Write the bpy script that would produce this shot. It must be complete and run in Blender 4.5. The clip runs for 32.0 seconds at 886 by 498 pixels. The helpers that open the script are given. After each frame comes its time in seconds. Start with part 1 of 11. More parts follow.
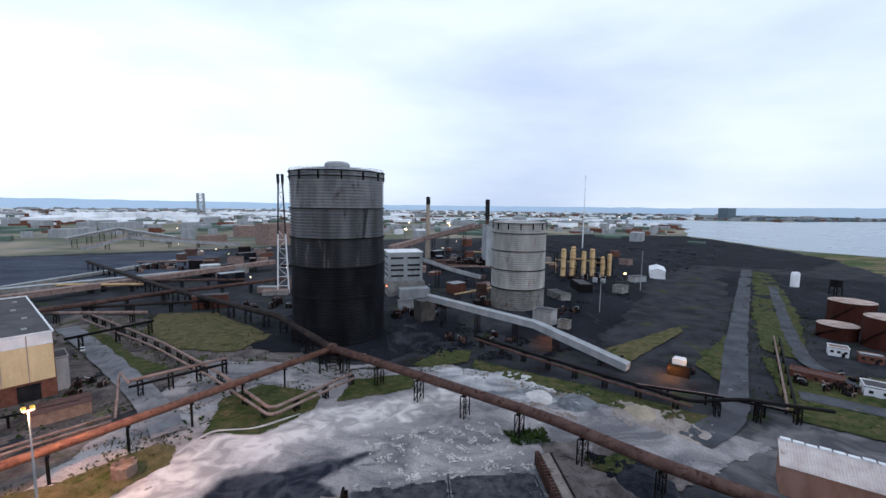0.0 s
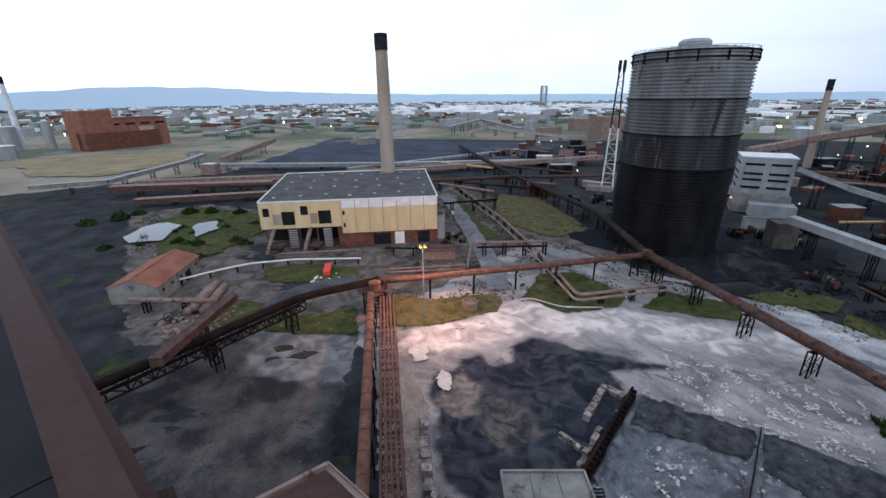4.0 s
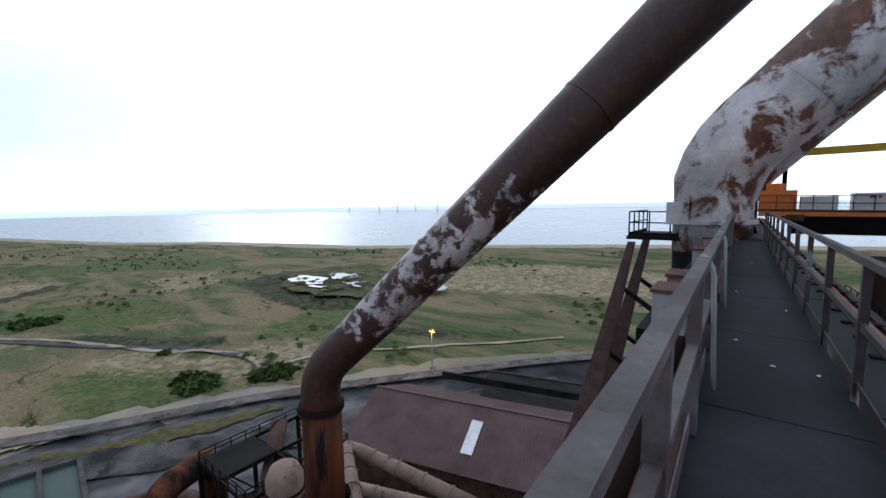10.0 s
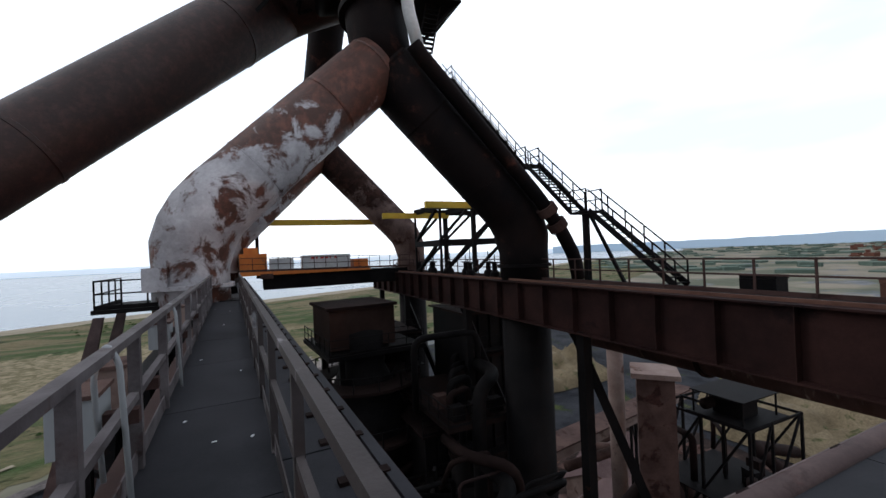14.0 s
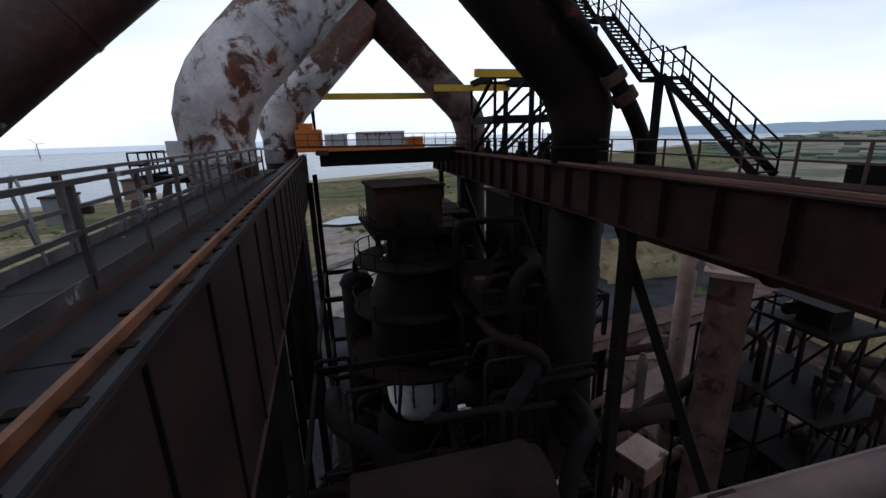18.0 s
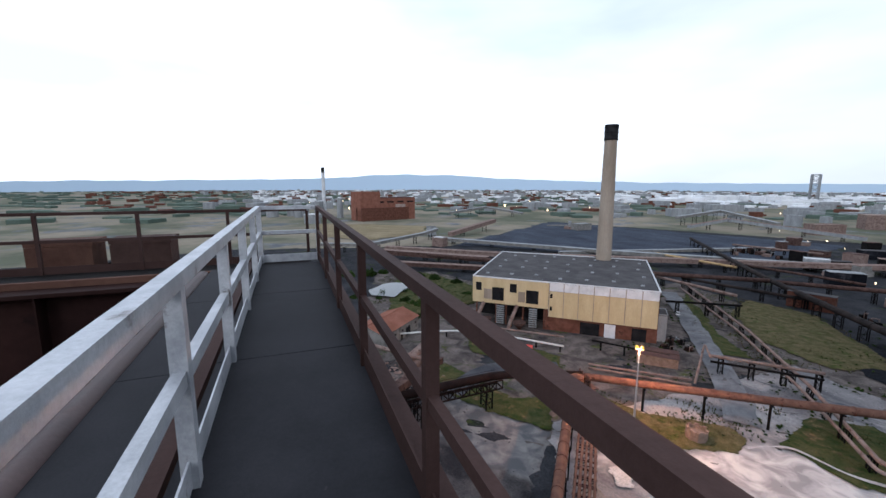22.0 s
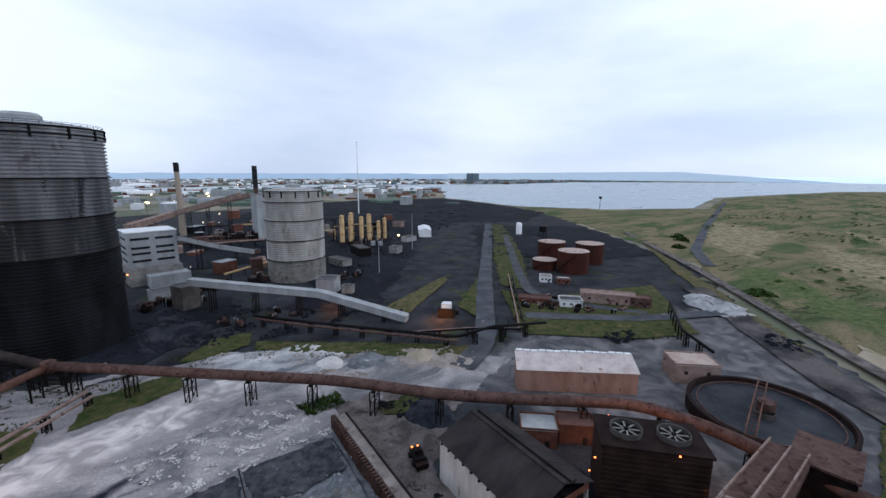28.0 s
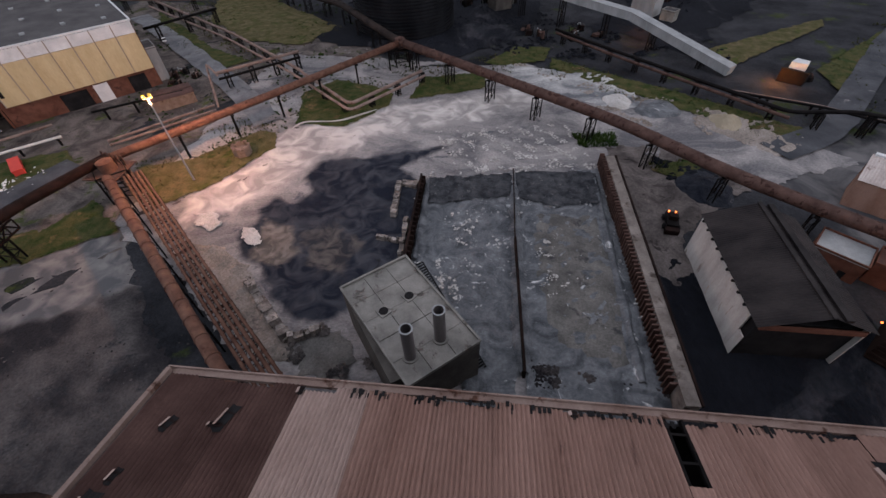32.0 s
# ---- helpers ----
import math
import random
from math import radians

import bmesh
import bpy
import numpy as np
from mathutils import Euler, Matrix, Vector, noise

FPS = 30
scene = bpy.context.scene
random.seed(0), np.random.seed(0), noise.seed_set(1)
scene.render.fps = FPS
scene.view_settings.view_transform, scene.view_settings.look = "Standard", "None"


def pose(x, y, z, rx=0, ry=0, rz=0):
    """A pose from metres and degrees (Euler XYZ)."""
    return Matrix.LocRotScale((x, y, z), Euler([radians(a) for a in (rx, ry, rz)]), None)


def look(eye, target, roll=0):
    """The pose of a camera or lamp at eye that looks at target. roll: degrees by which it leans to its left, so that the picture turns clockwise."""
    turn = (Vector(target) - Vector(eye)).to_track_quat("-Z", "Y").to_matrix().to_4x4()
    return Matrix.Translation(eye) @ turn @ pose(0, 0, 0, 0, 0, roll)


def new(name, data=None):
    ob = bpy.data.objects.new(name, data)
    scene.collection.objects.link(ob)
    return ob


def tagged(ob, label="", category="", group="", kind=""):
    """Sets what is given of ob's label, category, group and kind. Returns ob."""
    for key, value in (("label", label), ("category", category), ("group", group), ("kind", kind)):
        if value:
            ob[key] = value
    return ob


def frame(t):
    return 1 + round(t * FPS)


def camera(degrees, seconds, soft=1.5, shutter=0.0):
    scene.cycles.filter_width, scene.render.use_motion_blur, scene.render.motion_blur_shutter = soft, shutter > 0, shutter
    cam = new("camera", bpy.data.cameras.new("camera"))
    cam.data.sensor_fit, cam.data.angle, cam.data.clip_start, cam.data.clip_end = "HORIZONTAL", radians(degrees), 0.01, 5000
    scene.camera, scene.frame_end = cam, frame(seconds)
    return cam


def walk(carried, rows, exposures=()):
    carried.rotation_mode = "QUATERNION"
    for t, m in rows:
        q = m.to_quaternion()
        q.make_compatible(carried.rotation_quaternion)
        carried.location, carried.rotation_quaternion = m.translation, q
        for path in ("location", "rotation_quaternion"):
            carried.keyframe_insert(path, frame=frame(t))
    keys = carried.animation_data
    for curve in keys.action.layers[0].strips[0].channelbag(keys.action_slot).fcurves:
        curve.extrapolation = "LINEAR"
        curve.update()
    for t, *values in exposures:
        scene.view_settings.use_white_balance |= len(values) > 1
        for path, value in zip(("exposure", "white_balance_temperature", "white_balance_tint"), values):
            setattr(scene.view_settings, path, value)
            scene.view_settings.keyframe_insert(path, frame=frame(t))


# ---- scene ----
# ---- camera ----
cam = camera(94.42, 32.0)


def held(x, y, z, pitch, roll, yaw):
    return pose(x, y, z, 90 + pitch, 0, yaw) @ pose(0, 0, 0, 0, 0, roll)


ROWS = [
    (0.0, held(-0.50, -0.95, 68.00, -6.11, 0.68, -182.96)),
    (0.5, held(-0.50, -0.95, 68.00, -8.55, -0.41, -183.48)),
    (1.0, held(-0.50, -0.95, 68.00, -10.23, 0.42, -178.03)),
    (1.5, held(-0.50, -0.92, 68.00, -10.53, -0.50, -158.61)),
    (2.0, held(-0.50, -0.88, 68.00, -11.66, -1.28, -143.79)),
    (2.5, held(-0.50, -0.80, 68.00, -13.71, -1.32, -130.66)),
    (3.0, held(-0.60, -0.85, 68.00, -15.87, -1.21, -125.93)),
    (3.5, held(-0.70, -0.90, 68.00, -18.50, -0.94, -129.67)),
    (4.0, held(-0.80, -0.95, 68.00, -20.45, -0.71, -139.27)),
    (4.5, held(-0.90, -1.00, 68.00, -20.54, -0.74, -152.08)),
    (5.0, held(-1.30, -1.05, 68.00, -18.90, -1.03, -170.14)),
    (5.5, held(-1.80, -1.10, 68.00, -17.47, -1.15, -186.36)),
    (6.0, held(-2.30, -1.10, 68.00, -16.39, -0.51, -201.77)),
    (6.5, held(-2.75, -1.10, 68.00, -14.65, -0.48, -217.89)),
    (7.0, held(-2.95, -1.05, 68.00, -13.44, -1.02, -235.46)),
    (7.5, held(-3.00, -1.00, 68.00, -12.05, -1.43, -247.50)),
    (8.0, held(-3.00, -0.95, 68.00, -12.00, -1.78, -258.61)),
    (8.5, held(-3.00, -0.80, 68.00, -10.51, -2.23, -274.15)),
    (9.0, held(-2.97, -0.91, 68.00, -9.12, -1.48, -288.53)),
    (9.5, held(-2.99, -0.92, 67.98, -8.11, -0.42, -305.39)),
    (10.0, held(-3.04, -0.98, 67.97, -6.29, -0.89, -321.76)),
    (10.5, held(-2.91, -1.30, 68.01, -2.62, -0.34, -335.17)),
    (11.0, held(-2.74, -0.74, 68.01, 2.62, 0.80, -344.81)),
    (11.5, held(-2.68, -0.42, 68.06, 6.59, 1.15, -358.19)),
    (12.0, held(-2.88, -0.40, 68.05, 13.91, 0.26, -365.93)),
    (12.5, held(-2.88, -0.47, 68.03, 19.45, -0.83, -368.64)),
    (13.0, held(-2.89, -0.54, 68.01, 18.82, -0.43, -370.53)),
    (13.5, held(-2.73, -0.51, 68.02, 9.17, -1.47, -374.94)),
    (14.0, held(-2.56, -0.48, 68.04, 0.42, -2.44, -385.05)),
    (14.5, held(-2.26, -0.39, 68.03, -4.27, -0.23, -387.96)),
    (15.0, held(-1.96, -0.30, 68.02, -7.73, 0.68, -390.99)),
    (15.5, held(-1.66, -0.21, 68.01, -10.91, 0.49, -394.43)),
    (16.0, held(-1.36, -0.12, 67.99, -13.37, -0.22, -396.22)),
    (16.5, held(-1.05, -0.03, 67.98, -14.70, -0.94, -394.26)),
    (17.0, held(-0.73, 0.08, 67.89, -16.28, -1.83, -388.58)),
    (17.5, held(-0.30, 0.05, 67.89, -16.05, -1.52, -377.19)),
    (18.0, held(-0.00, 0.10, 67.84, -15.60, -1.71, -373.41)),
    (18.5, held(0.04, -0.01, 68.01, -13.56, -2.68, -394.96)),
    (19.0, held(-0.31, -0.24, 68.15, -13.23, -1.47, -409.81)),
    (19.5, held(0.14, -0.30, 68.01, -10.11, -1.09, -430.92)),
    (20.0, held(0.40, -0.25, 67.91, -8.75, -0.89, -445.95)),
    (20.5, held(0.79, -0.27, 67.94, -6.23, -0.74, -447.74)),
    (21.0, held(1.18, -0.29, 67.96, -6.23, -1.09, -453.37)),
    (21.5, held(1.58, -0.31, 67.98, -7.05, -0.49, -460.26)),
    (22.0, held(2.19, -0.41, 67.97, -8.96, 0.07, -470.67)),
    (22.5, held(1.79, -0.50, 67.98, -9.23, -2.46, -490.18)),
    (23.0, held(1.40, -0.60, 68.00, -9.53, -1.85, -499.03)),
    (23.5, held(0.90, -0.85, 68.00, -9.54, -0.42, -506.29)),
    (24.0, held(0.40, -0.91, 68.00, -9.25, -1.66, -514.37)),
    (24.5, held(0.10, -0.97, 68.00, -9.06, -2.57, -522.25)),
    (25.0, held(-0.10, -0.98, 68.00, -8.96, -1.94, -530.57)),
    (25.5, held(-0.30, -1.00, 68.00, -8.74, -1.25, -540.63)),
    (26.0, held(-0.40, -1.00, 68.00, -9.12, -0.41, -551.31)),
    (26.5, held(-0.40, -1.05, 68.00, -8.59, -0.36, -562.10)),
    (27.0, held(-0.38, -1.09, 68.00, -8.33, -0.16, -569.48)),
    (27.5, held(-0.35, -1.12, 68.00, -8.75, 0.15, -573.99)),
    (28.0, held(-0.32, -1.16, 68.00, -10.44, 0.25, -573.46)),
    (28.5, held(-0.30, -1.20, 68.00, -13.99, -0.17, -565.71)),
    (29.0, held(-0.10, -1.20, 68.00, -20.23, -1.22, -549.61)),
    (29.5, held(0.00, -1.20, 68.00, -28.72, -0.58, -541.58)),
    (30.0, held(0.10, -1.20, 68.00, -36.70, -1.02, -536.62)),
    (30.5, held(0.15, -1.20, 68.00, -45.06, -2.73, -533.22)),
    (31.0, held(0.17, -1.20, 68.00, -52.95, -3.48, -533.80)),
    (31.5, held(0.18, -1.20, 68.00, -52.87, -3.47, -533.62)),
    (32.0, held(0.18, -1.20, 68.00, -46.24, -2.44, -532.23)),
]
walk(cam, ROWS, exposures=[(0, -0.12, 5850, 11), (9, -0.15, 5900, 10), (11, -0.15, 6150, 10), (14, -0.3, 6380, 11), (16.5, -0.7, 6180, 12), (18.8, -0.7, 6180, 12), (20.0, -0.4, 6000, 12), (21, -0.3, 5950, 11), (23, -0.15, 6050, 12), (26, -0.15, 5850, 11), (28.8, -0.2, 5930, 12), (29.5, -0.33, 6130, 14), (30.2, -0.38, 6380, 17), (31, -0.4, 6480, 18), (32, -0.5, 6580, 18)])

# ---- light ----
SUN_AZ, SUN_EL = 300.0, 24.0
world = bpy.data.worlds.new("sky")
scene.world = world
world.use_nodes = True
wn, wl = world.node_tree.nodes, world.node_tree.links
wn.clear()
w_out = wn.new("ShaderNodeOutputWorld")
w_bg = wn.new("ShaderNodeBackground")
w_sky = wn.new("ShaderNodeTexSky")
w_sky.sky_type, w_sky.sun_disc = "NISHITA", False
w_sky.sun_elevation, w_sky.sun_rotation = radians(SUN_EL), radians(SUN_AZ)
w_co = wn.new("ShaderNodeTexCoord")
w_map = wn.new("ShaderNodeMapping")
w_map.inputs["Scale"].default_value = (1.0, 1.0, 3.6)
w_n1 = wn.new("ShaderNodeTexNoise")
w_n1.inputs["Scale"].default_value, w_n1.inputs["Detail"].default_value = 1.15, 5.0
w_n1.inputs["Roughness"].default_value = 0.5
w_r1 = wn.new("ShaderNodeValToRGB")
w_r1.color_ramp.elements[0].position, w_r1.color_ramp.elements[0].color = 0.36, (0.65, 0.73, 0.87, 1)
w_r1.color_ramp.elements[1].position, w_r1.color_ramp.elements[1].color = 0.60, (0.96, 1.01, 1.06, 1)
w_mul = wn.new("ShaderNodeMix")
w_mul.data_type, w_mul.blend_type = "RGBA", "MIX"
w_mul.inputs[0].default_value = 0.93
w_scale = wn.new("ShaderNodeVectorMath")
w_scale.operation = "SCALE"
w_scale.inputs["Scale"].default_value = 0.12
# brighter veil of cloud towards the low sun over the sea
w_sep = wn.new("ShaderNodeVectorMath")
w_sep.operation = "DOT_PRODUCT"
w_sep.inputs[1].default_value = (math.sin(radians(SUN_AZ + 85)) * 0.94, math.cos(radians(SUN_AZ + 85)) * 0.94, 0.3)
w_glow = wn.new("ShaderNodeMapRange")
w_glow.inputs["From Min"].default_value, w_glow.inputs["From Max"].default_value = -0.9, 0.6
w_glow.inputs["To Min"].default_value, w_glow.inputs["To Max"].default_value = 0.97, 1.65
w_fin = wn.new("ShaderNodeVectorMath")
w_fin.operation = "SCALE"
wl.new(w_co.outputs["Generated"], w_map.inputs["Vector"])
wl.new(w_map.outputs["Vector"], w_n1.inputs["Vector"])
wl.new(w_n1.outputs["Fac"], w_r1.inputs["Fac"])
wl.new(w_sky.outputs["Color"], w_scale.inputs[0])
wl.new(w_scale.outputs["Vector"], w_mul.inputs[6])
wl.new(w_r1.outputs["Color"], w_mul.inputs[7])
wl.new(w_co.outputs["Generated"], w_sep.inputs[0])
wl.new(w_sep.outputs["Value"], w_glow.inputs["Value"])
wl.new(w_mul.outputs[2], w_fin.inputs[0])
wl.new(w_glow.outputs["Result"], w_fin.inputs["Scale"])
wl.new(w_fin.outputs["Vector"], w_bg.inputs["Color"])
w_bg.inputs["Strength"].default_value = 1.13
wl.new(w_bg.outputs["Background"], w_out.inputs["Surface"])

sun_data = bpy.data.lights.new("sun", "SUN")
sun_data.energy, sun_data.angle, sun_data.color = 0.7, radians(18), (1.0, 0.97, 0.93)
sun = new("sun", sun_data)
sun.matrix_world = look((0, 0, 0), (-math.sin(radians(SUN_AZ)) * math.cos(radians(SUN_EL)), -math.cos(radians(SUN_AZ)) * math.cos(radians(SUN_EL)), -math.sin(radians(SUN_EL))))


def lamp_light(x, y, z, watts, radius=0.25, color=(1.0, 0.47, 0.24)):
    data = bpy.data.lights.new("lamp_light", "POINT")
    data.energy, data.color, data.shadow_soft_size = watts, color, radius
    ob = new("lamp_light", data)
    ob.location = (x, y, z)
    return ob

# ---- materials ----


def mat(name, c1, c2, size=3.0, rough=0.8, metal=0.0, bump=0.0, c3=None, at=0.6, c3_size=None, vary=0.0, spread=(0.35, 0.65), stretch=(1, 1, 1), turn=0.0, grain=None, swirl=0.0, worn=None, worn2=None):
    """Two tones in blotches of about `size` metres, patches of a third where its noise is over `at`, fine grain and relief."""
    m = bpy.data.materials.new(name)
    m.use_nodes = True
    n, l = m.node_tree.nodes, m.node_tree.links
    b = n["Principled BSDF"]
    geo = n.new("ShaderNodeNewGeometry")
    mp = n.new("ShaderNodeMapping")
    mp.inputs["Scale"].default_value = stretch
    mp.inputs["Rotation"].default_value = (0, 0, radians(turn))
    l.new(geo.outputs["Position"], mp.inputs["Vector"])

    def noise_tex(scale, detail=6.0, roughness=0.6):
        t = n.new("ShaderNodeTexNoise")
        t.inputs["Scale"].default_value, t.inputs["Detail"].default_value, t.inputs["Roughness"].default_value = scale, detail, roughness
        l.new(mp.outputs["Vector"], t.inputs["Vector"])
        return t

    def ramp(src, a, z):
        r = n.new("ShaderNodeMapRange")
        r.inputs["From Min"].default_value, r.inputs["From Max"].default_value = a, z
        l.new(src, r.inputs["Value"])
        return r.outputs["Result"]

    def mix(fac, a, z, kind="MIX"):
        x = n.new("ShaderNodeMix")
        x.data_type, x.blend_type = "RGBA", kind
        for sock, val in ((x.inputs[0], fac), (x.inputs[6], a), (x.inputs[7], z)):
            if isinstance(val, (tuple, list)):
                sock.default_value = (*val, 1)
            elif isinstance(val, float):
                sock.default_value = val
            else:
                l.new(val, sock)
        return x.outputs[2]

    n1 = noise_tex(1.0 / size)
    n1.inputs["Distortion"].default_value = swirl
    col = mix(ramp(n1.outputs["Fac"], *spread), c1, c2)
    if c3:
        n2 = noise_tex(1.0 / (c3_size or size * 0.7), 8.0, 0.65)
        n2.inputs["Distortion"].default_value = 0.4 + swirl * 0.6
        patch = n2.outputs["Fac"]
        if worn:  # paint is gone above, and under a second height, as heat and weather took it
            sep = n.new("ShaderNodeSeparateXYZ")
            l.new(geo.outputs["Position"], sep.inputs[0])
            for lim in (worn, worn2):
                if lim:
                    k = n.new("ShaderNodeMapRange")
                    k.inputs["From Min"].default_value, k.inputs["From Max"].default_value = lim[0], lim[0] + lim[1] * (1 if lim is worn else -1)
                    k.inputs["To Max"].default_value = 0.30
                    l.new(sep.outputs["Z"], k.inputs["Value"])
                    add = n.new("ShaderNodeMath")
                    l.new(patch, add.inputs[0])
                    l.new(k.outputs["Result"], add.inputs[1])
                    patch = add.outputs[0]
        n4 = noise_tex(2.6 / (c3_size or size * 0.7), 7.0, 0.7)
        col = mix(ramp(patch, at, at + 0.07), col, mix(ramp(n4.outputs["Fac"], 0.46, 0.66), c3, tuple(min(0.9, v * k) for v, k in zip(c3, (2.3, 2.0, 1.9)))))
    n3 = noise_tex(1.0 / (grain or size * 0.06), 4.0, 0.7)
    col = mix(ramp(n3.outputs["Fac"], 0.25, 0.75), mix(0.55, col, (0.0, 0.0, 0.0)) if bump >= 0.5 else mix(0.25, col, (0.0, 0.0, 0.0)), col)
    if vary:
        info = n.new("ShaderNodeObjectInfo")
        hs = n.new("ShaderNodeHueSaturation")
        l.new(ramp(info.outputs["Random"], 0.0, 1.0), hs.inputs["Value"])
        r = hs.inputs["Value"].links[0].from_node
        r.inputs["To Min"].default_value, r.inputs["To Max"].default_value = 1 - vary, 1 + vary
        l.new(col, hs.inputs["Color"])
        col = hs.outputs["Color"]
    l.new(col, b.inputs["Base Color"])
    b.inputs["Metallic"].default_value = metal
    rr = n.new("ShaderNodeMapRange")
    rr.inputs["To Min"].default_value, rr.inputs["To Max"].default_value = max(0.02, rough - 0.12), min(1.0, rough + 0.1)
    l.new(n1.outputs["Fac"], rr.inputs["Value"])
    l.new(rr.outputs["Result"], b.inputs["Roughness"])
    b.inputs["Specular IOR Level"].default_value = 0.3 if rough < 0.62 else 0.05
    if bump:
        bp = n.new("ShaderNodeBump")
        bp.inputs["Strength"].default_value, bp.inputs["Distance"].default_value = min(bump, 1.0), (grain or size * 0.06) * 0.6
        l.new(n3.outputs["Fac"], bp.inputs["Height"])
        l.new(bp.outputs["Normal"], b.inputs["Normal"])
    return m


def glow(name, color, strength):
    m = bpy.data.materials.new(name)
    m.use_nodes = True
    b = m.node_tree.nodes["Principled BSDF"]
    b.inputs["Base Color"].default_value = (*color, 1)
    b.inputs["Emission Color"].default_value = (*color, 1)
    b.inputs["Emission Strength"].default_value = strength
    return m


